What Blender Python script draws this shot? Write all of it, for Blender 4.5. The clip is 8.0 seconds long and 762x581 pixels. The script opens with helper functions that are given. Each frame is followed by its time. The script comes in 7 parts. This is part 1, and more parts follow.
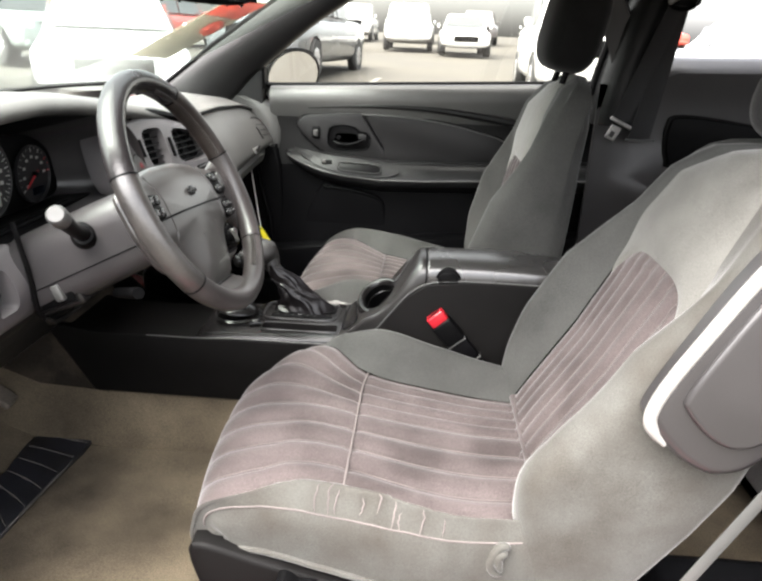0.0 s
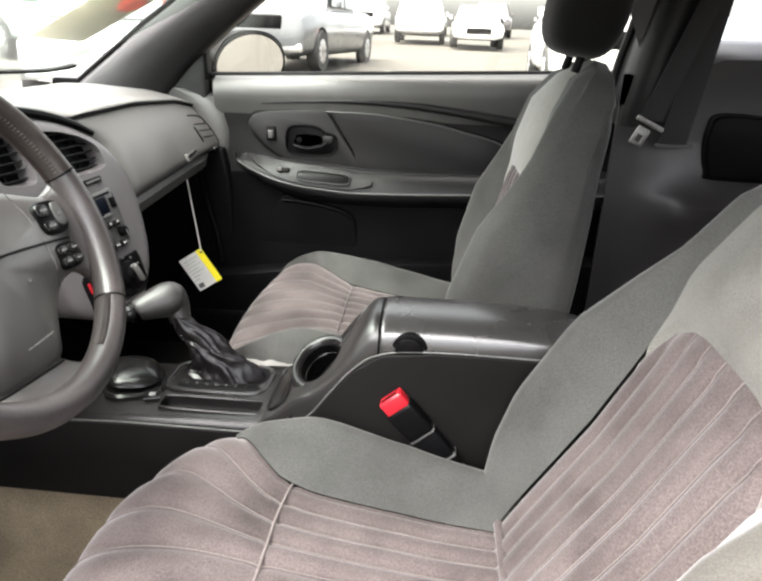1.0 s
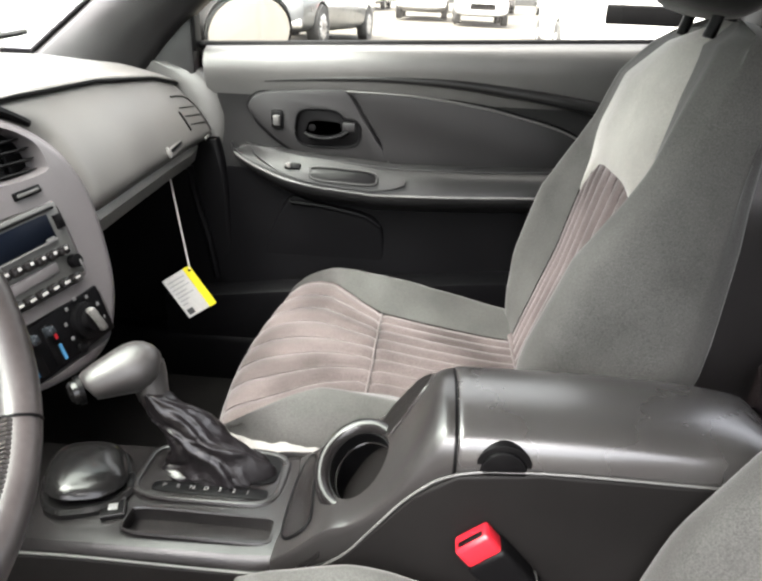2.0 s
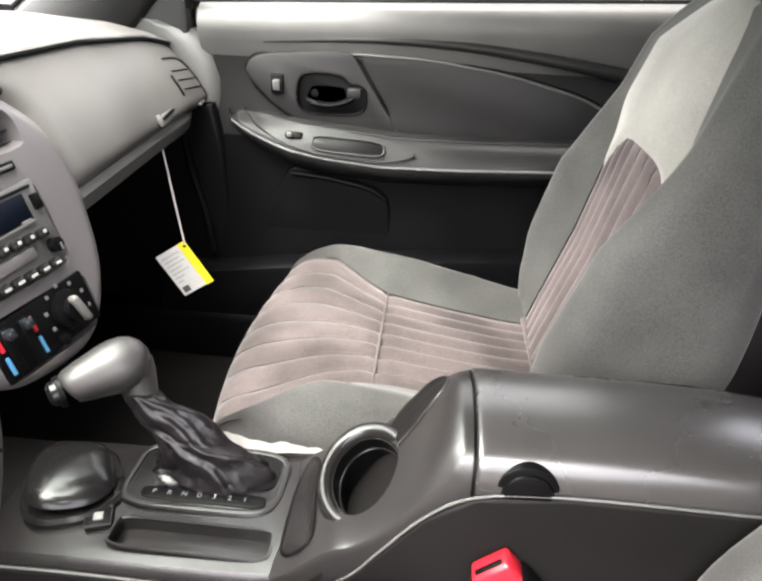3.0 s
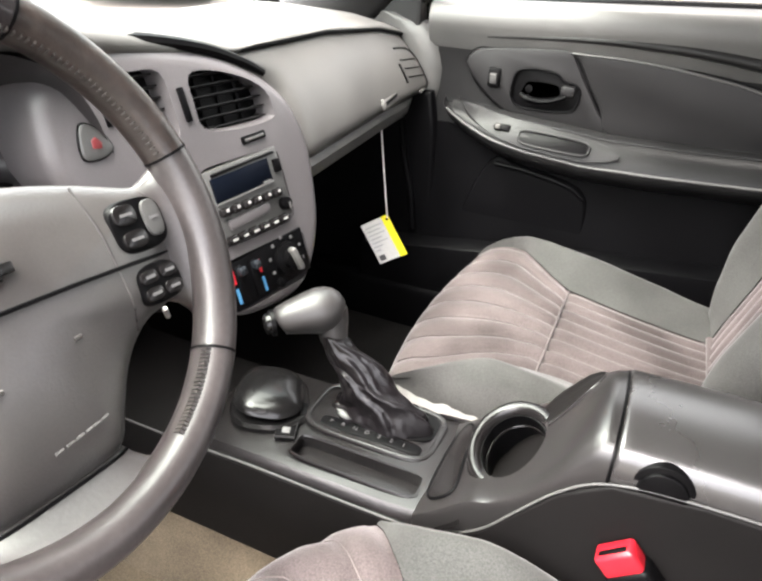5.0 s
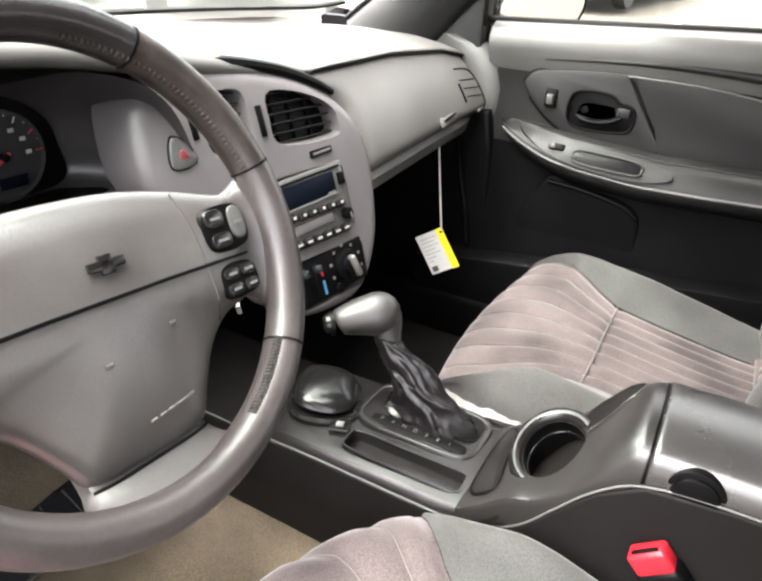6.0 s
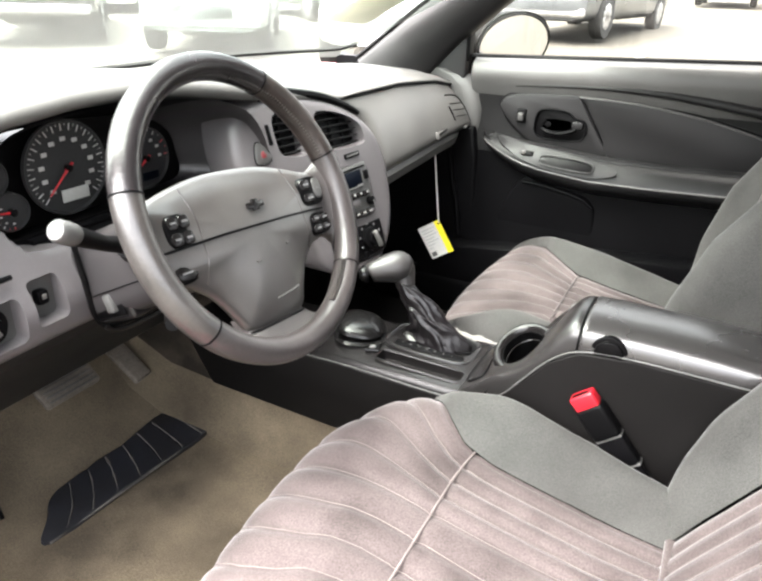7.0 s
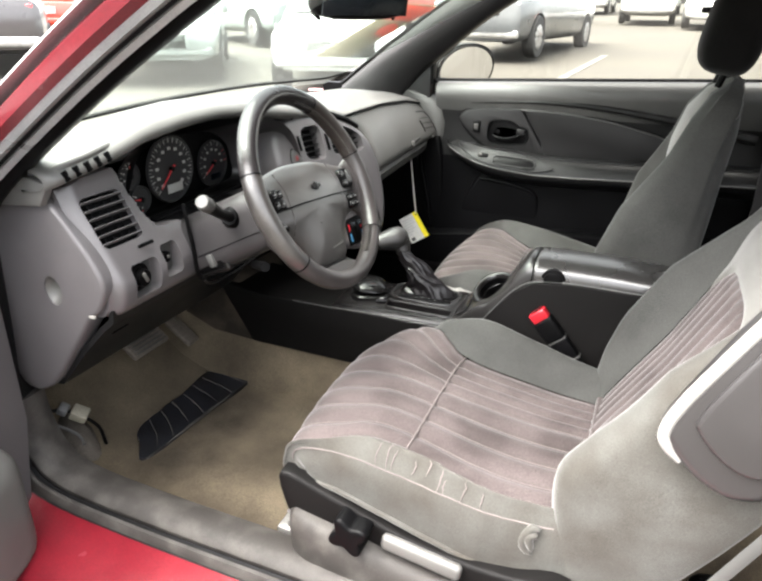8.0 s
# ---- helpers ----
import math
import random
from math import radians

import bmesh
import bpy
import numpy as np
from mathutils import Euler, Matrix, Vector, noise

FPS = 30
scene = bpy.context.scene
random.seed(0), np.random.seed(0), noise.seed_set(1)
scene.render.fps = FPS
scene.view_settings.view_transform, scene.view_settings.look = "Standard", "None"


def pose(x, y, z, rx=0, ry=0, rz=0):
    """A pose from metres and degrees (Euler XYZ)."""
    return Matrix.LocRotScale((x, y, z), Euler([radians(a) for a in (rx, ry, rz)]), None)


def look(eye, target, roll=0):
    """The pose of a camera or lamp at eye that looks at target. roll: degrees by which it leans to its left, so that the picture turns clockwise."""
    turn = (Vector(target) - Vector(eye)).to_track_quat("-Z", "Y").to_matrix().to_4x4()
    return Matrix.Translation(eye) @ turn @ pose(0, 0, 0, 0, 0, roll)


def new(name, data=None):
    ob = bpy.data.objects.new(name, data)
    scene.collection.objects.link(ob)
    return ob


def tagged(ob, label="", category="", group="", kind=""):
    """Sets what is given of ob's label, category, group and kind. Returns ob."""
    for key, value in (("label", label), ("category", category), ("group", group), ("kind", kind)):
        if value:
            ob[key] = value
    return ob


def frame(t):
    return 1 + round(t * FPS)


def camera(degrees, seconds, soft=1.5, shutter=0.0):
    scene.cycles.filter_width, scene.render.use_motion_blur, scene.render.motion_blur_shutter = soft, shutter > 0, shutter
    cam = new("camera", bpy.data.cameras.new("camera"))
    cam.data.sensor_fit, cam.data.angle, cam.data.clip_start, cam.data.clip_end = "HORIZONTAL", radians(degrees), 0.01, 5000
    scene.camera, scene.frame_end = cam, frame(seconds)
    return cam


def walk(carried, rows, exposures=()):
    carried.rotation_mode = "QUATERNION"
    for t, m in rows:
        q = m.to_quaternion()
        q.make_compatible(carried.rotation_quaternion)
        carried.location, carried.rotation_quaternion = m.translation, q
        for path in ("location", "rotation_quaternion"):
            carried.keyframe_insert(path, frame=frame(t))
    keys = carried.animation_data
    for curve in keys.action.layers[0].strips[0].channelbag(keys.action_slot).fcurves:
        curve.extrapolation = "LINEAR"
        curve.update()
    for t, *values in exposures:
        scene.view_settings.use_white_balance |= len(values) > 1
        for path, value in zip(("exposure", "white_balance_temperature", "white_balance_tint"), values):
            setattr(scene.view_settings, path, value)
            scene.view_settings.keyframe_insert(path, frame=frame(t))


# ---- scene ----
cam = camera(61.3, 8.0, 2.6)
PATH = [
    (0, (0.146, 0.102, 1.176), (0.049, 1.963, 0.447), 2.3),
    (0.5, (0.213, 0.287, 1.177), (0.092, 2.144, 0.444), 2.4),
    (1, (0.229, 0.491, 1.148), (0.096, 2.341, 0.401), 2.3),
    (1.5, (0.162, 0.689, 1.111), (0.031, 2.534, 0.35), 2.3),
    (3, (0.117, 0.891, 1.113), (-0.005, 2.666, 0.2), 2.9),
    (3.5, (0.113, 0.888, 1.114), (-0.092, 2.641, 0.174), 3.4),
    (4, (0.125, 0.868, 1.125), (-0.23, 2.584, 0.163), 3.2),
    (4.5, (0.139, 0.845, 1.13), (-0.388, 2.514, 0.162), 3.2),
    (5, (0.141, 0.826, 1.138), (-0.531, 2.438, 0.164), 3.2),
    (5.2, (0.142, 0.819, 1.144), (-0.575, 2.41, 0.167), 3.4),
    (6.3, (0.181, 0.716, 1.161), (-0.663, 2.277, 0.238), 2.6),
    (6.5, (0.209, 0.649, 1.167), (-0.641, 2.218, 0.264), 2.2),
    (7, (0.284, 0.448, 1.2), (-0.54, 2.052, 0.335), 1.8),
    (7.5, (0.325, 0.235, 1.227), (-0.452, 1.88, 0.396), 1.2),
    (8, (0.355, 0.03, 1.251), (-0.347, 1.72, 0.443), 0.7),
]
walk(cam, [(t, look(eye, target, roll)) for t, eye, target, roll in PATH],
     [(0.0, 3.4, 6600, 11), (1.0, 3.65, 6600, 11), (1.5, 3.95, 6600, 11), (3.0, 4.28, 6700, 14), (5.0, 4.27, 6700, 14), (6.5, 4.3, 6650, 12), (7.0, 4.18, 6600, 11), (7.5, 3.8, 6600, 11), (8.0, 3.55, 6600, 10)])

# ---- world and sun ----
world = bpy.data.worlds.new("world")
scene.world = world
world.use_nodes = True
wn = world.node_tree.nodes
sky = wn.new("ShaderNodeTexSky")
sky.sky_type, sky.sun_disc = "NISHITA", False
sky.sun_elevation, sky.sun_rotation = radians(63), radians(234)
sky.air_density, sky.dust_density = 1.0, 6.0
pale = wn.new("ShaderNodeHueSaturation")
pale.inputs["Saturation"].default_value = 0.25
world.node_tree.links.new(sky.outputs[0], pale.inputs["Color"])
world.node_tree.links.new(pale.outputs[0], wn["Background"].inputs["Color"])
wn["Background"].inputs["Strength"].default_value = 0.15
sun = new("sun", bpy.data.lights.new("sun", "SUN"))
sun.data.energy, sun.data.angle, sun.data.color = 2.4, radians(90), (1.0, 0.97, 0.93)
sun.matrix_world = look((-3.5, -1.5, 8.6), (0.0, 1.0, 0.6))


# ---- materials ----
def material(name, colour, rough=0.5, metal=0.0, vary=0.12, grain=300.0, blot=9.0, bump=0.15, second=None, sheen=0.0, coat=0.0, spec=0.5,
             spread=(0.42, 0.62)):
    """A surface with fine grain, soft blotches and a little relief."""
    m = bpy.data.materials.new(name)
    m.use_nodes = True
    nt = m.node_tree
    b = nt.nodes["Principled BSDF"]
    co = nt.nodes.new("ShaderNodeTexCoord")
    fine = nt.nodes.new("ShaderNodeTexNoise")
    fine.inputs["Scale"].default_value, fine.inputs["Detail"].default_value = grain, 3
    wide = nt.nodes.new("ShaderNodeTexNoise")
    wide.inputs["Scale"].default_value, wide.inputs["Detail"].default_value = blot, 5
    for n in (fine, wide):
        nt.links.new(co.outputs["Object"], n.inputs["Vector"])
    ramp = nt.nodes.new("ShaderNodeValToRGB")
    c = Vector(colour)
    d = Vector(second) if second else c * (1 - 2 * vary)
    ramp.color_ramp.elements[0].position, ramp.color_ramp.elements[1].position = spread
    ramp.color_ramp.elements[0].color = (*d, 1)
    ramp.color_ramp.elements[1].color = (*c, 1)
    nt.links.new(wide.outputs[0], ramp.inputs[0])
    mul = nt.nodes.new("ShaderNodeMix")
    mul.data_type, mul.blend_type = "RGBA", "MULTIPLY"
    mul.inputs[0].default_value = 1.0
    speck = nt.nodes.new("ShaderNodeMapRange")
    speck.inputs["From Min"].default_value, speck.inputs["From Max"].default_value = 0.3, 0.7
    speck.inputs["To Min"].default_value, speck.inputs["To Max"].default_value = 1 - vary * 1.6, 1 + vary * 0.6
    nt.links.new(fine.outputs[0], speck.inputs[0])
    nt.links.new(ramp.outputs[0], mul.inputs[6])
    nt.links.new(speck.outputs[0], mul.inputs[7])
    nt.links.new(mul.outputs[2], b.inputs["Base Color"])
    rr = nt.nodes.new("ShaderNodeMapRange")
    rr.inputs["To Min"].default_value, rr.inputs["To Max"].default_value = max(rough - 0.08, 0.02), min(rough + 0.08, 1)
    nt.links.new(wide.outputs[0], rr.inputs[0])
    nt.links.new(rr.outputs[0], b.inputs["Roughness"])
    b.inputs["Metallic"].default_value = metal
    b.inputs["Specular IOR Level"].default_value = spec
    b.inputs["Sheen Weight"].default_value = sheen
    b.inputs["Sheen Roughness"].default_value = 0.35
    b.inputs["Coat Weight"].default_value = coat
    b.inputs["Coat Roughness"].default_value = 0.08
    if bump:
        bp = nt.nodes.new("ShaderNodeBump")
        bp.inputs["Strength"].default_value, bp.inputs["Distance"].default_value = bump, 0.001
        nt.links.new(fine.outputs[0], bp.inputs["Height"])
        nt.links.new(bp.outputs[0], b.inputs["Normal"])
    return m


def glass_material(name, tint, gloss=0.06, haze=0.02):
    m = bpy.data.materials.new(name)
    m.use_nodes = True
    nt = m.node_tree
    out = nt.nodes["Material Output"]
    clear = nt.nodes.new("ShaderNodeBsdfTransparent")
    clear.inputs[0].default_value = (*tint, 1)
    shine = nt.nodes.new("ShaderNodeBsdfGlossy")
    shine.inputs["Roughness"].default_value = haze
    mix = nt.nodes.new("ShaderNodeMixShader")
    mix.inputs[0].default_value = gloss
    nt.links.new(clear.outputs[0], mix.inputs[1])
    nt.links.new(shine.outputs[0], mix.inputs[2])
    nt.links.new(mix.outputs[0], out.inputs["Surface"])
    return m


DASH = material("dash_plastic", (0.08, 0.079, 0.0745), 0.46, grain=900, bump=0.25, vary=0.08)
BEZEL = material("bezel_plastic", (0.076, 0.071, 0.0732), 0.36, grain=700, bump=0.12, vary=0.06)
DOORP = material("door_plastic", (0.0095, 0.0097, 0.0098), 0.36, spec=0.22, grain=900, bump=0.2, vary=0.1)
DOORT = material("door_top_plastic", (0.05, 0.0505, 0.049), 0.42, grain=900, bump=0.2, vary=0.08)
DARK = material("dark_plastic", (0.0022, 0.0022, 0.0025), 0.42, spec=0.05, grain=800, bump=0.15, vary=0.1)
CONSOLE = material("console_plastic", (0.0062, 0.0058, 0.0058), 0.24, spec=0.34, grain=800, bump=0.12, vary=0.1)
CSIDE = material("console_side_plastic", (0.0046, 0.0043, 0.0042), 0.5, spec=0.07, grain=800, bump=0.2, vary=0.1)
RISER = material("riser_plastic", (0.0115, 0.011, 0.0108), 0.3, spec=0.5, grain=800, bump=0.12, vary=0.08)
BINN = material("binnacle_plastic", (0.023, 0.0215, 0.0222), 0.42, grain=800, bump=0.12, vary=0.08)
VINYL = material("armrest_vinyl", (0.019, 0.0185, 0.0182), 0.28, spec=0.85, grain=420, bump=0.07, vary=0.03)
BLACK = material("black_plastic", (0.002, 0.002, 0.0022), 0.4, spec=0.07, vary=0.1, bump=0.05)
GLOSSB = material("gloss_black", (0.01, 0.012, 0.014), 0.12, vary=0.05, bump=0.0)
RUBBER = material("rubber_seal", (0.005, 0.005, 0.0055), 0.6, spec=0.12, vary=0.15)
LEATHER = material("wheel_leather", (0.03, 0.0265, 0.0258), 0.36, spec=0.6, grain=240, bump=0.14, vary=0.14, blot=14)
LEATHERB = material("dark_leather", (0.014, 0.0127, 0.0132), 0.26, spec=0.5, grain=240, bump=0.3, vary=0.14, blot=14)
LEATHERW = material("rubbed_leather", (0.034, 0.031, 0.0285), 0.32, spec=0.8, grain=240, bump=0.3, vary=0.14, blot=16, second=(0.018, 0.0165, 0.0155))
LIDB = material("gloss_black_lid", (0.004, 0.004, 0.004), 0.2, spec=0.3, grain=300, bump=0.05, vary=0.1)
LEATHERD = material("worn_leather", (0.018, 0.0135, 0.0115), 0.36, grain=200, bump=0.4, vary=0.2, blot=60)
HUB = material("hub_vinyl", (0.04, 0.038, 0.0358), 0.32, grain=500, bump=0.2, vary=0.08, blot=12, second=(0.028, 0.0258, 0.0245), spec=0.95)
PLUG = material("aged_plug_plastic", (0.21, 0.195, 0.15), 0.6, vary=0.15)
SCRAP = material("crumpled_tissue", (0.11, 0.104, 0.1), 0.9, vary=0.08, grain=120, bump=0.4)
GLOVE = material("glovebox_plastic", (0.058, 0.057, 0.0535), 0.42, grain=900, bump=0.25, vary=0.08)
PEDAL = material("worn_pedal_rubber", (0.1, 0.085, 0.068), 0.85, vary=0.2, grain=200, bump=0.5)
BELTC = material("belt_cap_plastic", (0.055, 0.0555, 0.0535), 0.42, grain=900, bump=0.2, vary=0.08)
PADV = material("padded_vinyl", (0.0082, 0.0082, 0.0084), 0.42, spec=0.22, grain=500, bump=0.25, vary=0.08)
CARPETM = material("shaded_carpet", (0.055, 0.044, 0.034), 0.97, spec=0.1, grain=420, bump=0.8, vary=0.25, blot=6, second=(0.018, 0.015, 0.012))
EDGE = material("pale_edge_plastic", (0.22, 0.213, 0.2), 0.35, grain=400, bump=0.05, vary=0.06)
BOOT = material("boot_leather", (0.0035, 0.003, 0.0034), 0.3, spec=0.35, grain=260, bump=0.35, vary=0.15)
VELOUR = material("grey_velour", (0.048, 0.0482, 0.046), 0.9, spec=0.15, grain=620, bump=0.3, vary=0.24, sheen=0.15, blot=8, second=(0.031, 0.031, 0.0295), spread=(0.3, 0.62))
VELOURD = material("black_velour", (0.014, 0.0138, 0.0138), 0.9, spec=0.12, grain=700, bump=0.3, vary=0.2, sheen=0.15, blot=8)
# upper-panel velour twice: the first has windscreen light in its colour, the second not
VELOURL = material("windscreen_lit_velour", (0.21, 0.205, 0.188), 0.9, spec=0.15, grain=620, bump=0.3, vary=0.2, sheen=0.4, blot=7, second=(0.145, 0.14, 0.128), spread=(0.36, 0.64))
VELOURG = material("unlit_grey_velour", (0.125, 0.122, 0.112), 0.9, spec=0.15, grain=620, bump=0.3, vary=0.2, sheen=0.3, blot=7, second=(0.08, 0.077, 0.07), spread=(0.36, 0.64))
VELOURP = material("mauve_velour", (0.068, 0.0555, 0.0545), 0.92, spec=0.15, grain=480, bump=0.4, vary=0.28, sheen=0.28, blot=10, second=(0.034, 0.0272, 0.0264), spread=(0.34, 0.6))
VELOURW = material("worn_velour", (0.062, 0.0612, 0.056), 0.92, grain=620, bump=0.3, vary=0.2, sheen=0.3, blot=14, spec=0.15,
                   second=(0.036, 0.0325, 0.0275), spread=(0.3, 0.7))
# for real seams, and for sheen painted as lines between the ribs
SEAM = material("seam_and_sheen", (0.105, 0.088, 0.084), 0.85, grain=500, vary=0.15)
CARPET = material("taupe_carpet", (0.12, 0.098, 0.068), 0.97, spec=0.1, grain=420, bump=0.8, vary=0.24, blot=4, spread=(0.34, 0.64), second=(0.034, 0.0272, 0.0195),
                  sheen=0.2)
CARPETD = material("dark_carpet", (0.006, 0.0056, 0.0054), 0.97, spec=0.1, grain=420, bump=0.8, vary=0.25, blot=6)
MAT = material("mat_rubber", (0.007, 0.008, 0.012), 0.55, grain=400, bump=0.4, vary=0.3)
MATRIB = material("mat_rib", (0.09, 0.083, 0.075), 0.9, grain=300, bump=0.5, vary=0.3)
PANELP = material("seat_panel_plastic", (0.024, 0.0225, 0.0228), 0.34, grain=500, bump=0.05, vary=0.06, coat=0.05)
RED = material("red_paint", (0.13, 0.006, 0.012), 0.25, coat=0.45, spec=0.5, vary=0.1, bump=0.0)
REDP = material("red_button_plastic", (0.3, 0.009, 0.016), 0.3, vary=0.04, bump=0.0)
BLUEP = material("blue_mark", (0.04, 0.16, 0.3), 0.5, vary=0.05, bump=0.0)
WHITE = material("white_print", (0.25, 0.25, 0.24), 0.5, vary=0.05, bump=0.0)
GREYP = material("grey_print", (0.09, 0.09, 0.09), 0.5, vary=0.05, bump=0.0)
HAZ = material("hazard_lens_red", (0.12, 0.014, 0.016), 0.4, vary=0.08, bump=0.0)
GRIP = material("grip_leather", (0.017, 0.0164, 0.0161), 0.4, spec=0.45, grain=300, bump=0.2, vary=0.1, blot=20)
DIAL = material("dial_grey", (0.016, 0.016, 0.0165), 0.5, spec=0.2, vary=0.06, bump=0.0)
SCUFF = material("scuffed_sill_plastic", (0.05, 0.046, 0.042), 0.62, spec=0.22, grain=500, bump=0.3, vary=0.18, blot=18, second=(0.026, 0.0235, 0.0215))
FAINT = material("faded_print", (0.42, 0.42, 0.43), 0.7, vary=0.05, bump=0.0)
PAPER = material("paper_tag", (0.65, 0.64, 0.62), 0.7, vary=0.04, grain=200)
YELLOW = material("yellow_band", (0.85, 0.72, 0.02), 0.6, vary=0.04)
STEEL = material("dull_steel", (0.3, 0.295, 0.285), 0.55, metal=0.9, vary=0.2)
SILVER = material("silver_trim", (0.4, 0.4, 0.4), 0.3, metal=0.6, vary=0.08, bump=0.05)
WEB = material("belt_webbing", (0.008, 0.008, 0.009), 0.75, grain=900, bump=0.7, vary=0.2)
HEADL = material("headliner_cloth", (0.2, 0.2, 0.19), 0.95, grain=600, bump=0.4)
LCD = material("radio_display", (0.002, 0.003, 0.0055), 0.35, spec=0.04, vary=0.05, bump=0.0)
MIRRORG = material("mirror_glass", (0.9, 0.9, 0.9), 0.02, metal=1.0, vary=0.01, bump=0.0)
AWAY = material("grey_asphalt", (0.053, 0.048, 0.038), 0.95, grain=40, blot=0.35, bump=0.6, vary=0.12, second=(0.043, 0.039, 0.032))
LINE = material("road_line_paint", (0.2, 0.195, 0.175), 0.8, grain=30, vary=0.2)
CARW = material("white_car_paint", (0.6, 0.6, 0.59), 0.25, coat=0.6, vary=0.03, bump=0.0)
CARG = material("grey_car_paint", (0.08, 0.085, 0.09), 0.3, coat=0.8, vary=0.05, bump=0.0)
CARS = material("silver_car_paint", (0.25, 0.28, 0.27), 0.3, coat=0.6, vary=0.04, bump=0.0)
CARD = material("dark_car_paint", (0.05, 0.045, 0.045), 0.3, coat=0.8, vary=0.05, bump=0.0)
CARR = material("red_car_paint", (0.5, 0.05, 0.03), 0.3, coat=0.6, vary=0.05, bump=0.0)
CARGLASS = material("car_window", (0.06, 0.065, 0.065), 0.08, vary=0.05, bump=0.0, coat=0.5)
TYRE = material("tyre_rubber", (0.03, 0.03, 0.03), 0.8, vary=0.2)
RIM = material("alloy_rim", (0.55, 0.55, 0.55), 0.35, metal=0.8, vary=0.1)
LAMPC = material("lamp_clear", (0.7, 0.7, 0.68), 0.1, coat=1.0, vary=0.05, bump=0.0)
LAMPR = material("lamp_red", (0.6, 0.02, 0.02), 0.15, coat=1.0, vary=0.05, bump=0.0)
SIGNP = material("window_sign_paper", (0.3, 0.26, 0.18), 0.7, vary=0.06, grain=200)
SIGNR = material("window_sign_red", (0.6, 0.06, 0.03), 0.6, vary=0.05)
WSCREEN = glass_material("windscreen_glass", (0.76, 0.85, 0.79), 0.37, 0.5)
PANE = glass_material("window_glass", (0.64, 0.645, 0.6))


# ---- mesh helpers ----
def part(name, bm, mat, parent=None, label="", sharp=38, flat=False):
    """One bmesh as one mesh object, under a thing or under a part."""
    bmesh.ops.recalc_face_normals(bm, faces=bm.faces)
    me = bpy.data.meshes.new(name)
    bm.to_mesh(me)
    bm.free()
    if not flat:
        me.shade_smooth()
        me.set_sharp_from_angle(angle=radians(sharp))
    me.materials.append(mat)
    ob = new(name, me)
    if parent is not None:
        ob.parent = parent
        base = parent
        at = Vector((0, 0, 0))
        while base is not None:
            at += base.location
            base = base.parent
        ob.location = -at + Vector((0, 0, 0))
    if label:
        ob["label"] = label
    return ob


def thing(name, at, label, category, group="", kind=""):
    """An empty at the base of a thing; its parts are given in world metres."""
    ob = new(name)
    ob.location = at
    ob.empty_display_size = 0.05
    return tagged(ob, label, category, group, kind)


def whole(name, bm, mat, label, category, group="", kind="", sharp=38):
    return tagged(part(name, bm, mat, None, "", sharp), label, category, group, kind)


def curve(pts, n=6, closed=False):
    """A smooth line through points (Catmull-Rom)."""
    p = [Vector(q) for q in pts]
    out = []
    last = len(p) if closed else len(p) - 1
    for i in range(last):
        a = p[i - 1] if closed or i > 0 else 2 * p[0] - p[1]
        b, c = p[i], p[(i + 1) % len(p)]
        d = p[(i + 2) % len(p)] if closed or i + 2 < len(p) else 2 * p[-1] - p[-2]
        for k in range(n):
            t = k / n
            out.append(0.5 * (2 * b + (c - a) * t + (2 * a - 5 * b + 4 * c - d) * t * t + (3 * b - a - 3 * c + d) * t ** 3))
    if not closed:
        out.append(p[-1].copy())
    return out


def lerp(table, x):
    """Piecewise linear value from pairs."""
    return float(np.interp(x, [a for a, _ in table], [b for _, b in table]))


def loft(rings, closed=True, caps=True, bm=None):
    bm = bm or bmesh.new()
    rows = [[bm.verts.new(v) for v in r] for r in rings]
    n = len(rows[0])
    for a, b in zip(rows, rows[1:]):
        for i in range(n if closed else n - 1):
            j = (i + 1) % n
            bm.faces.new((a[i], a[j], b[j], b[i]))
    if caps and closed:
        bm.faces.new(rows[0])
        bm.faces.new(rows[-1][::-1])
    return bm


def rbox(size, at=(0, 0, 0), bevel=0.004, segs=2, turn=None, bm=None):
    """A box with rounded edges; turn: a pose applied before the shift."""
    b = bmesh.new()
    bmesh.ops.create_cube(b, size=1, matrix=Matrix.Diagonal((*size, 1)))
    if bevel:
        bmesh.ops.bevel(b, geom=b.edges[:], offset=min(bevel, min(size) * 0.49), segments=segs, profile=0.5, affect="EDGES")
    b.transform(Matrix.Translation(at) @ (turn or Matrix()))
    return join(bm, b)


def join(bm, b):
    if bm is None:
        return b
    me = bpy.data.meshes.new("tmp")
    b.to_mesh(me)
    b.free()
    bm.from_mesh(me)
    bpy.data.meshes.remove(me)
    return bm


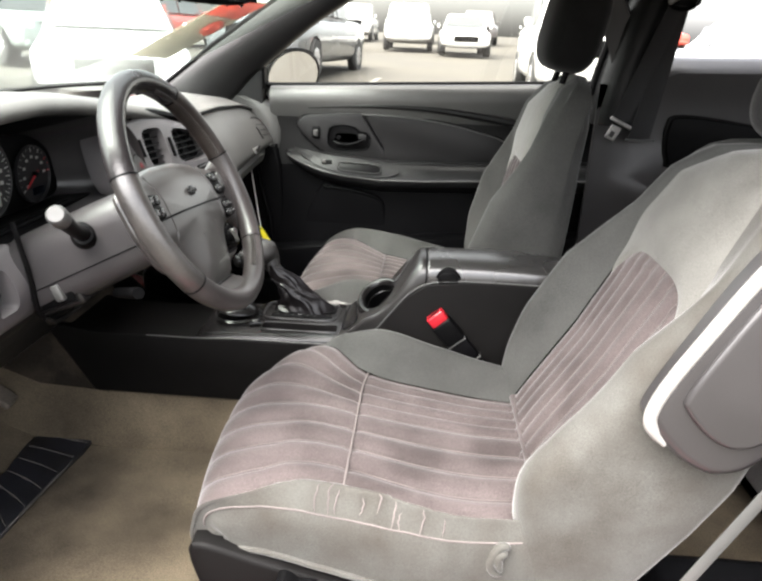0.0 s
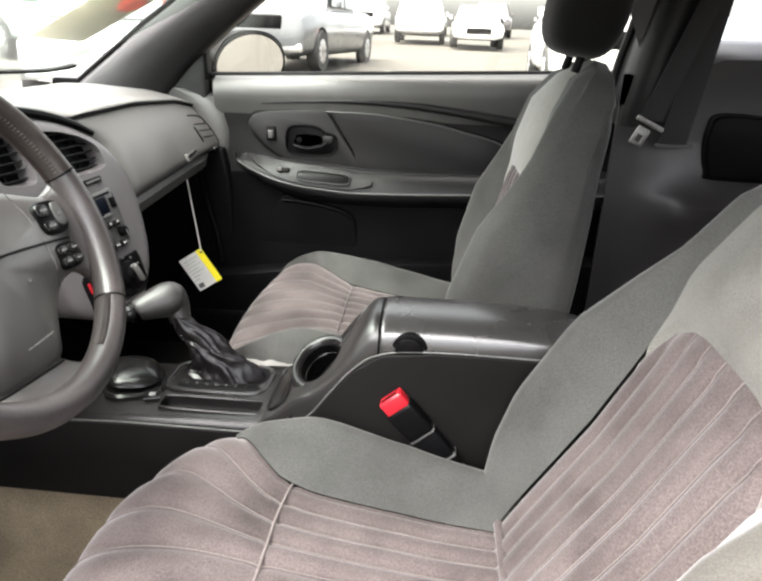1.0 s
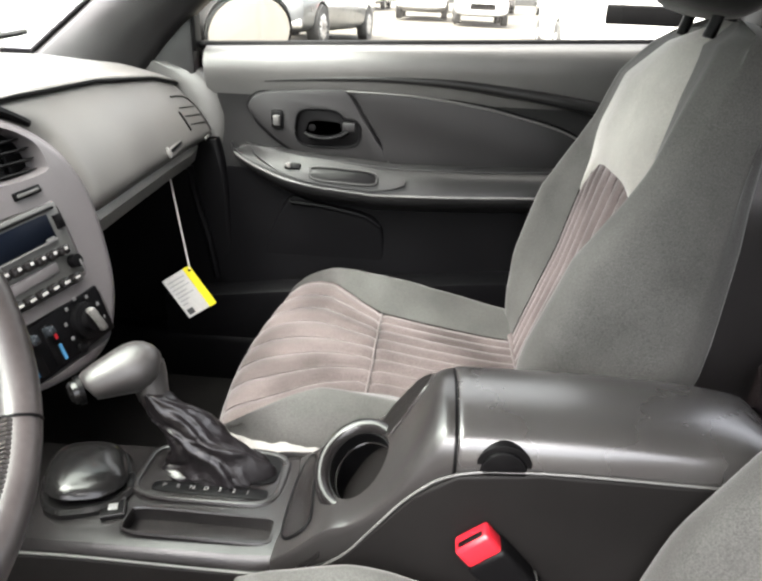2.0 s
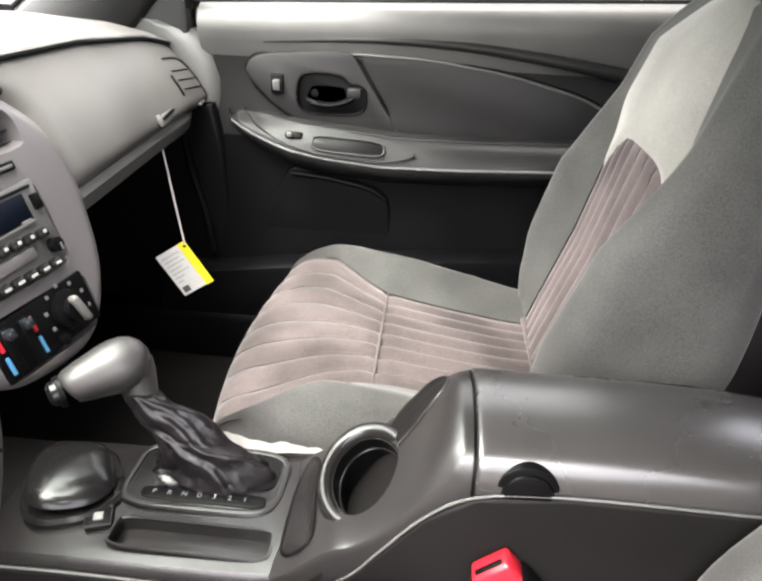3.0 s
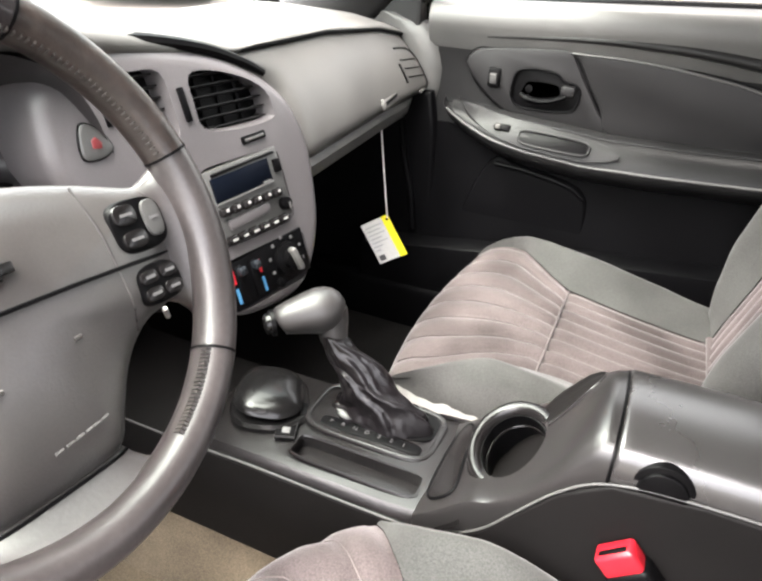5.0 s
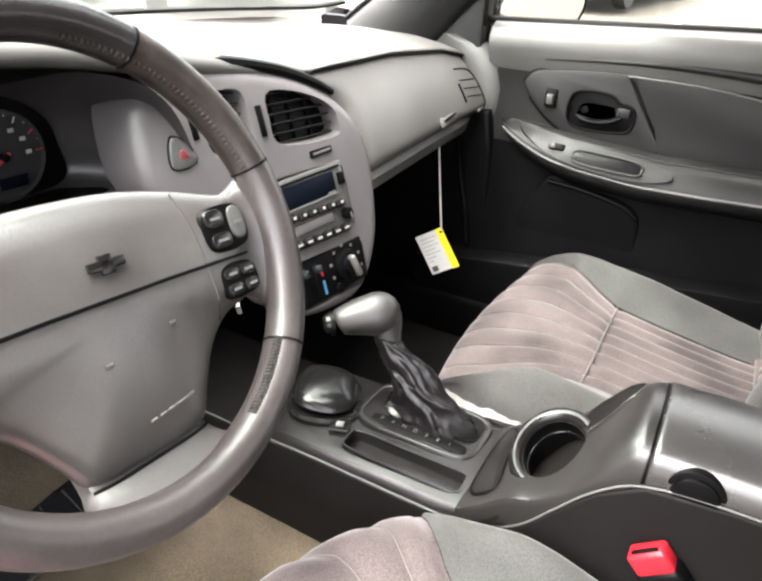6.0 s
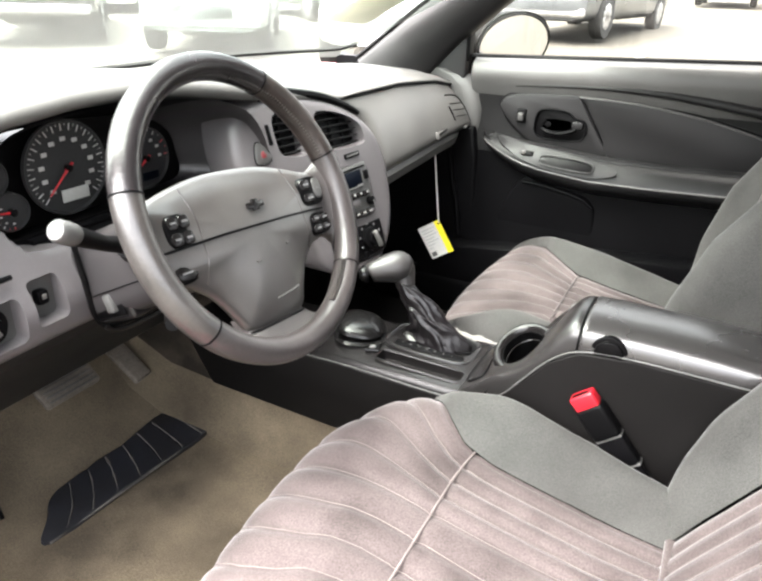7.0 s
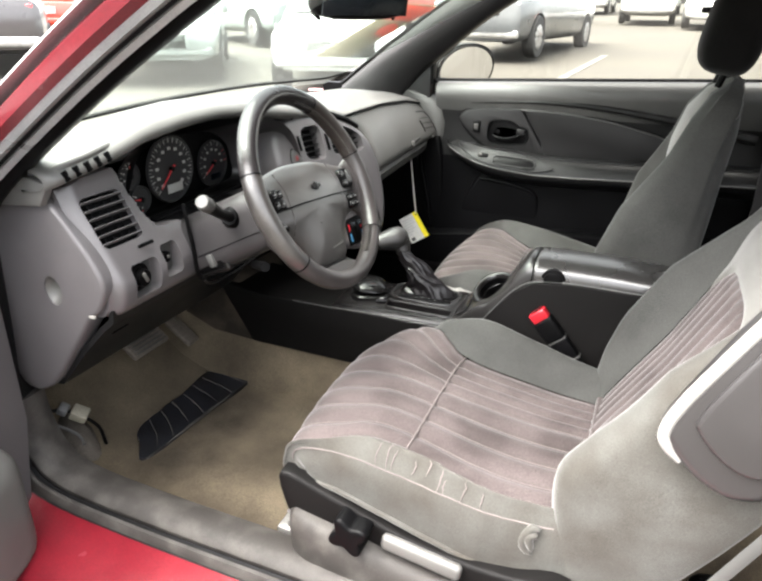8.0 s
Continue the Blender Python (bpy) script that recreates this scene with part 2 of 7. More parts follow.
def plate(outline, depth, bevel=0.003, segs=2, plane="xz", at=0.0, bm=None):
    """A flat outline made thick. plane xz: points (x, z), front face at y = at, thick towards +y; yz: points (y, z), front face at x = at, thick
    towards -x; xy: points (x, y), top at z = at, thick downwards."""
    b = bmesh.new()
    put = {"xz": lambda p: (p[0], at, p[1]), "yz": lambda p: (at, p[0], p[1]), "xy": lambda p: (p[0], p[1], at)}[plane]
    off = {"xz": (0, depth, 0), "yz": (-depth, 0, 0), "xy": (0, 0, -depth)}[plane]
    vs = [b.verts.new(put(p)) for p in outline]
    front = b.faces.new(vs)
    ext = bmesh.ops.extrude_face_region(b, geom=[front])
    moved = [v for v in ext["geom"] if isinstance(v, bmesh.types.BMVert)]
    bmesh.ops.translate(b, verts=moved, vec=off)
    b.faces.ensure_lookup_table()
    keep = [f for f in b.faces if all(v in vs for v in f.verts)]
    if not keep:
        b.faces.new(vs)
    if bevel:
        vset = set(vs)
        edges = [e for e in b.edges if e.verts[0] in vset and e.verts[1] in vset and len(e.link_faces) == 2]
        bmesh.ops.bevel(b, geom=edges, offset=bevel, segments=segs, profile=0.5, affect="EDGES", clamp_overlap=True)
    return join(bm, b)


def tube(path, r, n=10, closed=False, bm=None, squash=1.0, up=(0, 0, 1), caps=True):
    """A round bar along a line; r may be one number or one a point; squash flattens it along up."""
    p = [Vector(q) for q in path]
    rr = r if isinstance(r, (list, tuple)) else [r] * len(p)
    rings = []
    for i, q in enumerate(p):
        a = p[i - 1] if i > 0 else (p[-1] if closed else p[0])
        b = p[i + 1] if i + 1 < len(p) else (p[0] if closed else p[-1])
        t = (b - a).normalized()
        s = t.cross(Vector(up))
        s = s.normalized() if s.length > 1e-4 else t.orthogonal().normalized()
        u = s.cross(t)
        rings.append([q + rr[i] * (math.cos(k * math.tau / n) * s + squash * math.sin(k * math.tau / n) * u) for k in range(n)])
    if closed:
        rings.append(rings[0])
        b = loft(rings, True, False)
        bmesh.ops.remove_doubles(b, verts=b.verts, dist=1e-6)
    else:
        b = loft(rings, True, caps)
    return join(bm, b)


def lathe(profile, m=None, n=32, bm=None, caps=True):
    """Turns (radius, height) pairs round z, then sets the result at the pose m."""
    rings = [[(r * math.cos(k * math.tau / n), r * math.sin(k * math.tau / n), h) for k in range(n)] for r, h in profile]
    b = loft(rings, True, caps)
    b.transform(m or Matrix())
    return join(bm, b)


def skin(rows, thick=0.0, bm=None):
    """An open sheet through rows of points; thick: metres of backing along the mean normal."""
    b = loft(rows, False, False)
    bmesh.ops.recalc_face_normals(b, faces=b.faces)
    if thick:
        bmesh.ops.solidify(b, geom=b.faces[:], thickness=thick)
    return join(bm, b)


def cut(bm, cutter):
    """bm with the solid cutter taken away."""
    obs = []
    for b in (bm, cutter):
        bmesh.ops.recalc_face_normals(b, faces=b.faces)
        me = bpy.data.meshes.new("tmp")
        b.to_mesh(me)
        b.free()
        obs.append(new("tmp", me))
    mod = obs[0].modifiers.new("cut", "BOOLEAN")
    mod.operation, mod.solver, mod.object = "DIFFERENCE", "EXACT", obs[1]
    bpy.context.view_layer.update()
    done = bpy.data.meshes.new_from_object(obs[0].evaluated_get(bpy.context.evaluated_depsgraph_get()))
    out = bmesh.new()
    out.from_mesh(done)
    for o in obs:
        me = o.data
        bpy.data.objects.remove(o)
        bpy.data.meshes.remove(me)
    bpy.data.meshes.remove(done)
    return out


def oval(cx, cy, rx, ry, n=28, power=2.0):
    out = []
    for k in range(n):
        a = k * math.tau / n
        c, s = math.cos(a), math.sin(a)
        out.append((cx + rx * math.copysign(abs(c) ** (2 / power), c), cy + ry * math.copysign(abs(s) ** (2 / power), s)))
    return out


MID = 1.395     # the car's middle line, y
FLOOR = 0.31    # the carpet's height


# ---- ground and the car's shell ----
def car_shell():
    # carpeted floor, rising to the toe board
    rows = []
    for y in np.linspace(0.74, 2.08, 60):
        tunnel = 0.15 * math.exp(-((y - MID) / 0.118) ** 12)
        row = []
        for x, z in ((-1.0, 0.72), (-0.92, 0.56), (-0.84, 0.44), (-0.76, 0.36), (-0.66, 0.318), (-0.5, FLOOR), (-0.3, FLOOR), (0, FLOOR),
                     (0.3, FLOOR), (0.6, 0.32), (0.9, 0.33), (1.2, 0.34)):
            row.append((x, y, z + tunnel + 0.004 * noise.noise(Vector((x * 9, y * 9, 0)))))
        rows.append(row)
    whole("floor", skin(rows, 0.02), CARPET, "stained taupe carpet on the car's floor", "floor", kind="structure")
    # driver's sill: carpet edge plate, seal, red rocker
    sill = thing("sill", (-0.1, 0.72, 0.33), "door sill with grey scuff plate, rubber seal and red rocker", "door sill", kind="structure")
    path = curve([(-0.665, 0, 0.86), (-0.68, 0, 0.7), (-0.692, 0, 0.6), (-0.69, 0, 0.5), (-0.662, 0, 0.422), (-0.595, 0, 0.382), (-0.4, 0, 0.37), (-0.1, 0, 0.37), (0.3, 0, 0.37), (0.66, 0, 0.375)], 6)

    def strip(prof, name, mat, label="", lo=0, hi=99):
        rings = []
        for i, p in enumerate(path):
            if not lo <= i <= hi:
                continue
            a, c = path[max(i - 1, 0)], path[min(i + 1, len(path) - 1)]
            t = (c - a).normalized()
            nrm = Vector((-t.z, 0, t.x))
            rings.append([p + nrm * h + Vector((0, y, 0)) for y, h in prof])
        part(name, loft(rings), mat, sill, label)
    strip([(0.711, 0.0), (0.722, 0.011), (0.745, 0.014), (0.768, 0.012), (0.79, 0.0), (0.795, -0.03), (0.711, -0.04)], "scuff_plate", SCUFF, "scuffed grey plastic scuff plate", lo=15)
    strip([(0.711, 0.0), (0.718, 0.006), (0.74, 0.006), (0.795, -0.01), (0.795, -0.03), (0.711, -0.04)], "jamb_trim", RUBBER, "black jamb gasket", hi=15)
    strip([(0.697, -0.004), (0.703, 0.001), (0.709, -0.004), (0.709, -0.03), (0.697, -0.03)], "seal", RUBBER, "black rubber door seal")
    strip([(0.678, 0.002), (0.683, 0.009), (0.689, 0.01), (0.695, 0.002), (0.695, -0.03), (0.678, -0.03)], "trim_strip", SCUFF, "grey flange lip")
    strip([(0.671, -0.01), (0.677, -0.008), (0.677, -0.04), (0.671, -0.04)], "shadow_gap", RUBBER)
    strip([(0.5, -0.16), (0.51, -0.1), (0.545, -0.035), (0.6, -0.018), (0.672, -0.006), (0.67, -0.012), (0.67, -0.2), (0.5, -0.24)], "rocker", RED, "glossy red painted rocker")
    strip([(0.432, -0.2), (0.437, -0.186), (0.47, -0.18), (0.492, -0.184), (0.498, -0.2), (0.498, -0.26), (0.432, -0.26)], "rocker_step", RED, "red lower sill step")
    # driver's front pillar: trim, seal and red outer panel
    pil = thing("pillar_driver", (-0.6, 0.72, 0.93), "windscreen pillar with black trim, grey seal and red paint", "pillar", kind="structure")
    mid = curve([(-0.74, 0, 0.82), (-0.6, 0, 0.955), (-0.43, 0, 1.085), (-0.26, 0, 1.2), (-0.1, 0, 1.29), (0.1, 0, 1.36), (0.5, 0, 1.4), (0.9, 0, 1.39)], 6)

    def bar(prof, name, mat, label=""):
        rings = []
        for i, p in enumerate(mid):
            a, c = mid[max(i - 1, 0)], mid[min(i + 1, len(mid) - 1)]
            t = (c - a).normalized()
            nrm = Vector((-t.z, 0, t.x))
            lean = 0.12 * max(p.z - 0.95, 0)
            rings.append([p + nrm * h + Vector((0, y + lean, 0)) for y, h in prof])
        part(name, loft(rings), mat, pil, label)
    bar([(0.686, 0.003), (0.7, -0.003), (0.728, 0.001), (0.747, 0.016), (0.74, 0.045), (0.69, 0.04)], "pillar_trim", BLACK, "black cloth-grained pillar trim")
    bar([(0.673, 0.008), (0.679, 0.001), (0.686, 0.004), (0.686, 0.022), (0.674, 0.024)], "inner_seal", SILVER, "pale grey seal")
    bar([(0.663, 0.014), (0.668, 0.009), (0.674, 0.012), (0.676, 0.028), (0.664, 0.028)], "outer_seal", RUBBER)
    bar([(0.649, 0.021), (0.654, 0.013), (0.664, 0.013), (0.667, 0.03), (0.655, 0.04)], "grey_flange", SILVER)
    bar([(0.632, 0.046), (0.636, 0.03), (0.65, 0.022), (0.685, 0.03), (0.695, 0.05), (0.66, 0.062)], "outer_panel", RED, "dark red painted pillar")
    bar([(0.638, 0.068), (0.655, 0.064), (0.69, 0.06), (0.69, 0.068), (0.645, 0.074)], "drip_moulding", SILVER)
    # passenger's front pillar
    line = curve([(-0.6, 2.1, 0.94), (-0.5, 2.095, 1.03), (-0.4, 2.09, 1.118), (-0.19, 2.08, 1.268), (0.0, 2.06, 1.36), (0.3, 2.03, 1.42), (0.8, 2.02, 1.43)], 6)
    rings = []
    for i, p in enumerate(line):
        a, c = line[max(i - 1, 0)], line[min(i + 1, len(line) - 1)]
        t = (c - a).normalized()
        nrm = Vector((-t.z, 0, t.x)).normalized()
        hw = lerp([(-0.6, 0.095), (-0.4, 0.068), (-0.19, 0.055), (0.3, 0.045)], p.x)
        rings.append([p + nrm * h * hw + Vector((0, y, 0)) for h, y in ((-1, 0.03), (-0.96, 0.008), (-0.8, -0.012), (0, -0.022), (0.75, -0.018), (0.95, 0.0), (1, 0.02), (0.6, 0.05), (-0.6, 0.05))])
    whole("pillar_passenger", loft(rings), PADV, "dark grey plastic windscreen pillar trim", "pillar", kind="structure", sharp=70)
    whole("seal", tube([Vector(r[5]) + Vector((-0.002, -0.002, 0.002)) for r in rings], 0.005, 8), RUBBER, "black glass seal along the windscreen pillar", "seal", kind="structure")
    b = plate([(-0.62, 0.82), (-0.345, 0.82), (-0.34, 1.0), (-0.342, 1.098), (-0.42, 1.09), (-0.56, 1.0), (-0.61, 0.94)], 0.05, 0.008, 2, at=2.105)
    whole("pillar_foot", b, DOORP, "dark grey trim at the pillar's foot", "trim", kind="structure")
    # small mirror gusset in the window's front corner
    b = plate([(-0.352, 1.02), (-0.335, 1.02), (-0.335, 1.11), (-0.345, 1.105)], 0.03, 0.003, at=2.11)
    whole("trim", b, BLACK, "black corner trim of the side window", "trim", kind="structure")
    # passenger's rear pillar
    rings = []
    for z, xl, xr in ((0.97, 0.63, 0.79), (1.02, 0.635, 0.79), (1.08, 0.645, 0.79), (1.16, 0.66, 0.8), (1.33, 0.7, 0.835), (1.42, 0.722, 0.865)):
        rings.append([(xl + (xr - xl) * (0.5 - 0.5 * math.cos(q)), 2.09 - 0.085 * math.sin(q) ** 0.8, z) for q in np.linspace(0, math.pi, 15)])
    b = loft(rings)
    whole("pillar_rear", b, PADV, "dark grey plastic pillar behind the passenger door", "pillar", kind="structure")
    b = tube([(0.628, 2.1, 1.03), (0.645, 2.1, 1.12), (0.69, 2.09, 1.33), (0.7, 2.08, 1.4)], 0.011, 8)
    whole("seal", b, RUBBER, "black rubber seal along the rear pillar", "seal", kind="structure")
    # rear quarter trim
    q = thing("quarter_trim", (0.9, 2.05, 0.4), "dark grey moulded rear quarter trim beside the rear seat", "side trim", kind="structure")
    rows = []
    for x in np.linspace(0.64, 1.7, 22):
        row = []
        for z, y in ((1.16, 2.1), (1.15, 2.05), (1.12, 2.02), (1.08, 2.025), (1.05, 2.03), (0.95, 2.035), (0.86, 2.03), (0.82, 1.99), (0.8, 1.97), (0.76, 1.985), (0.6, 2.02), (0.3, 2.03)):
            f = min(max((x - 0.72) / 0.12, 0), 1)
            yy = 2.032 + (y - 2.032) * f
            zz = z - (0.1 * (1 - min((x - 0.64) / 0.2, 1)) if z > 1.1 else 0) + (0.03 * (x - 0.9) if z > 1.1 else 0)
            row.append((x, yy, zz))
        rows.append(row)
    part("panel", skin(rows, 0.01), BINN, q)
    o = [(p.x, p.y) for p in curve([(0.85, 0.88, 0), (0.838, 0.97, 0), (0.875, 1.008, 0), (1.1, 0.985, 0), (1.35, 0.93, 0), (1.4, 0.88, 0), (1.3, 0.858, 0), (0.9, 0.855, 0)], 5, True)]
    part("groove", plate(o, 0.01, 0.003, at=2.026), BLACK, q)
    o2 = [(1.1 + (a - 1.1) * 0.97, 0.93 + (c - 0.93) * 0.93) for a, c in o]
    part("insert", plate(o2, 0.012, 0.006, 3, at=2.02), DARK, q, "black padded insert")
    # passenger's sill and kick panel
    b = rbox((1.5, 0.07, 0.16), (0, 2.075, 0.36), 0.02, 3)
    b = plate([(-0.8, 0.4), (-0.5, 0.32), (-0.27, 0.32), (-0.275, 0.5), (-0.285, 0.78), (-0.3, 0.86), (-0.8, 0.86)], 0.06, 0.012, 3, at=2.092, bm=b)
    b = tube(curve([(-0.36, 2.088, 0.8), (-0.345, 2.084, 0.72), (-0.325, 2.082, 0.64), (-0.315, 2.082, 0.56)], 5), 0.008, 8, bm=b)
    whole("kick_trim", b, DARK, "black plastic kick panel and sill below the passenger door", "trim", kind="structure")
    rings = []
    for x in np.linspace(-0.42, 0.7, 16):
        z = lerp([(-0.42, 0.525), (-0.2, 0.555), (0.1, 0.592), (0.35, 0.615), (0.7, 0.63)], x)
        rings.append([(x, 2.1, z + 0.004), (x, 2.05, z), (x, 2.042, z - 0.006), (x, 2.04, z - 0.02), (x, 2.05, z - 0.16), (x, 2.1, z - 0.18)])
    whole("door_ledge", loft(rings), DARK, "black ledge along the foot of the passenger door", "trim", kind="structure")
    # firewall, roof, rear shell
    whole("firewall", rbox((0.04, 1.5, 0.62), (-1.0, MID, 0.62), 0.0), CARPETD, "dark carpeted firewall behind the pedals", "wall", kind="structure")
    rows = []
    for x in np.linspace(-0.12, 1.75, 14):
        row = []
        for y in np.linspace(0.72, 2.07, 14):
            k = (y - MID) / 0.68
            row.append((x, y, 1.43 - 0.05 * k ** 2 - 0.03 * ((x - 0.7) / 0.9) ** 2 - (0.05 if x < -0.1 else 0)))
        rows.append(row)
    whole("ceiling", skin(rows, 0.03), HEADL, "pale grey cloth headliner", "ceiling", kind="structure")
    whole("wall_rear", rbox((0.05, 1.5, 0.9), (1.75, MID, 0.6), 0.0), CARPETD, "dark rear bulkhead", "wall", kind="structure")
    b = rbox((0.5, 0.05, 0.7), (1.0, 0.72, 0.62), 0.02, 3)
    b = rbox((0.12, 0.06, 0.7), (0.74, 0.71, 0.75), 0.03, 3, bm=b)
    b = rbox((0.6, 0.05, 0.7), (1.5, 0.72, 0.62), 0.02, 3, bm=b)
    # dark box added over the carpet to blacken the gap behind the seat
    b = rbox((0.6, 0.2, 0.14), (0.82, 0.84, 0.37), 0.03, 3, bm=b)
    b = tube([(0.72, 0.72, 1.0), (0.78, 0.76, 1.38)], 0.05, 10, bm=b)
    whole("quarter_wall", b, DARK, "dark plastic quarter trim behind the driver's seat", "side trim", kind="structure")
    # windscreen and side glass
    def glass(t, y):
        k = (y - MID) / 0.66
        return Vector((-0.755 + 0.7 * t + 0.05 * k * k * (1 - 0.2 * t), y, 1.025 + 0.36 * t - 0.015 * k * k - 0.02 * t * k * k))
    rows = [[glass(i / 8, y) for y in np.linspace(0.735, 2.055, 15)] for i in range(9)]
    ws = whole("window_1", skin(rows), WSCREEN, "clear windscreen with a faint green tint", "windscreen", kind="structure")
    ws.visible_shadow = False
    edge = [glass(0.055, y) for y in np.linspace(0.76, 1.86, 20)] + [glass(t, y) for t, y in ((0.057, 1.94), (0.064, 1.99), (0.08, 2.025), (0.1, 2.05))]
    part("border", tube([p + Vector((0, 0, 0.002)) for p in curve(edge, 3)], 0.0055, 8), RUBBER, ws, "black lower glass edge")
    b = skin([[(-0.34, 2.135, 1.0), (-0.34, 2.135, 1.09), (-0.1, 2.12, 1.28)], [(0.2, 2.14, 1.0), (0.2, 2.13, 1.2), (0.2, 2.1, 1.38)], [(0.66, 2.14, 1.0), (0.68, 2.13, 1.2), (0.7, 2.08, 1.4)]])
    pw = whole("window_2", b, PANE, "clear passenger side window", "window", kind="structure")
    pw.visible_shadow = False


def passenger_door():
    d = thing("door_1", (0.15, 2.13, 0.4), "closed passenger door with dark grey moulded trim and an armrest", "car door", kind="structure")
    # panel: a shelf at the belt line, then a shallow bowl down to the sill
    rows = []
    for x in np.linspace(-0.3, 0.68, 44):
        rise = 0.045 * (x + 0.34)
        row = []
        for z, y in ((1.02, 2.15), (1.022, 2.125), (1.015, 2.107), (0.995, 2.1), (0.985, 2.1), (0.968, 2.106), (0.955, 2.112), (0.9, 2.116), (0.84, 2.114), (0.81, 2.112),
                     (0.76, 2.112), (0.7, 2.108), (0.6, 2.098), (0.5, 2.09), (0.42, 2.088)):
            f = 1 if z > 0.97 else 0
            row.append((x, y, z + rise * f))
        rows.append(row)
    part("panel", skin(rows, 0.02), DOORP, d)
    # dark sheet over the panel, the shade below the armrest put into its colour
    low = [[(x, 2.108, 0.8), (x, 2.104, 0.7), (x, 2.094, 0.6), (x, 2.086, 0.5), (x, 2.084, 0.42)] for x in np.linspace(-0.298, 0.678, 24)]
    part("lower_shade", skin(low, 0.003), DARK, d, "dark sheet for the shade on the lower door")
    b = bmesh.new()
    rows = []
    for x in np.linspace(-0.318, 0.64, 30):
        r = 0.045 * (x + 0.34)
        f = 0.0
        rows.append([(x, 2.15, 1.028 + r), (x, 2.12 - f, 1.031 + r), (x, 2.1 - f, 1.02 + r), (x, 2.091 - f, 1.0 + r), (x, 2.0925 - f, 0.985 + r * 0.7), (x, 2.098 - f, 0.972 + r * 0.4), (x, 2.104 - f, 0.96), (x, 2.112 - f, 0.945)])
    # lighter than the panel: light from the window is put into the cap
    part("belt_cap", skin(rows, 0.006, b), BELTC, d, "belt-line cap with window light in its lighter grey")
    part("belt_seal", tube([(-0.345, 2.135, 1.032), (0.15, 2.135, 1.054), (0.64, 2.135, 1.076)], 0.007, 8), RUBBER, d)
    # swooping crease above the insert
    cr = curve([(-0.2, 2.096, 0.974), (-0.04, 2.094, 0.985), (0.09, 2.094, 0.987), (0.22, 2.094, 0.98), (0.42, 2.094, 0.955), (0.62, 2.094, 0.92)], 6)
    part("crease", tube([p + Vector((0, 0.006, 0)) for p in cr], [0.004 + 0.012 * i / len(cr) for i in range(len(cr))], 12, squash=0.9), DOORP, d)
    # insert: front piece with the handle, rear padded piece, a dark gap round them
    up = [(-0.236, 0.925), (-0.225, 0.943), (-0.2, 0.953), (-0.132, 0.96), (-0.045, 0.964)]
    dn = [(0.046, 0.826), (-0.034, 0.826), (-0.129, 0.836), (-0.176, 0.858), (-0.214, 0.891), (-0.232, 0.913)]
    front = up + [(-0.03, 0.95), (-0.008, 0.915), (0.022, 0.87)] + dn
    back = [(-0.038, 0.963), (0.089, 0.96), (0.22, 0.945), (0.308, 0.927), (0.384, 0.907), (0.46, 0.87), (0.5, 0.835), (0.344, 0.828), (0.15, 0.823), (0.052, 0.826),
            (0.03, 0.868), (0.0, 0.913), (-0.022, 0.948)]

    def sm(pts, n=4):
        return [(p.x, p.y) for p in curve([(a, c, 0) for a, c in pts], n, True)]

    def grown(pts, g):
        cx, cz = sum(p[0] for p in pts) / len(pts), sum(p[1] for p in pts) / len(pts)
        return [(a + g * (1 if a > cx else -1), c + g * (1 if c > cz else -1)) for a, c in pts]
    part("gap", plate(grown(sm(front), 0.0035), 0.02, 0.001, at=2.1065), BLACK, d)
    part("gap", plate(grown(sm(back), 0.0035), 0.02, 0.001, at=2.1068), BLACK, d)
    bowl = sm([(-0.138, 0.89), (-0.13, 0.914), (-0.1, 0.92), (-0.062, 0.917), (-0.045, 0.906), (-0.026, 0.903), (-0.015, 0.893), (-0.016, 0.872), (-0.03, 0.86), (-0.08, 0.856), (-0.12, 0.858), (-0.136, 0.87)])
    bowl = [(-0.078 + (a + 0.078) * 1.05, 0.884 + (c - 0.884) * 1.17) for a, c in bowl]
    cup = plate(bowl, 0.05, 0.0, at=2.09)
    fp = cut(plate(sm(front), 0.03, 0.004, 2, at=2.101), cup)
    fpo = part("insert", fp, PADV, d, "grey insert holding the door handle")
    part("padded_insert", plate(sm(back), 0.025, 0.005, 3, at=2.1), PADV, d, "black padded insert")
    # pale tube paints the highlight on the insert's upper edge
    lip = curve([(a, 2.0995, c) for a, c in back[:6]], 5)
    part("insert_highlight", tube([p + Vector((0, 0, -0.002)) for p in lip], 0.0022, 8), BELTC, d, "pale tube for the highlight along the insert's upper edge")
    # handle in its cup
    part("handle_cup", plate(grown(bowl, 0.003), 0.003, 0.0, at=2.1085), BLACK, fpo, "black recessed handle bowl")
    part("cup_rim", tube([(x, 2.1, z) for x, z in bowl], 0.0022, 8, True), DARK, fpo)
    part("handle_plate", plate(sm([(-0.12, 0.872), (-0.118, 0.895), (-0.105, 0.903), (-0.06, 0.902), (-0.05, 0.895), (-0.05, 0.872), (-0.08, 0.868)]), 0.004, 0.001, at=2.1065), DARK, fpo)
    part("screw_hole", lathe([(0.007, 0), (0.007, 0.003), (0.003, 0.0035)], pose(-0.108, 2.107, 0.888, 90), 16), BLACK, fpo)
    lev = curve([(-0.122, 2.1, 0.878), (-0.105, 2.095, 0.872), (-0.08, 2.094, 0.87), (-0.055, 2.095, 0.875), (-0.036, 2.098, 0.884)], 5)
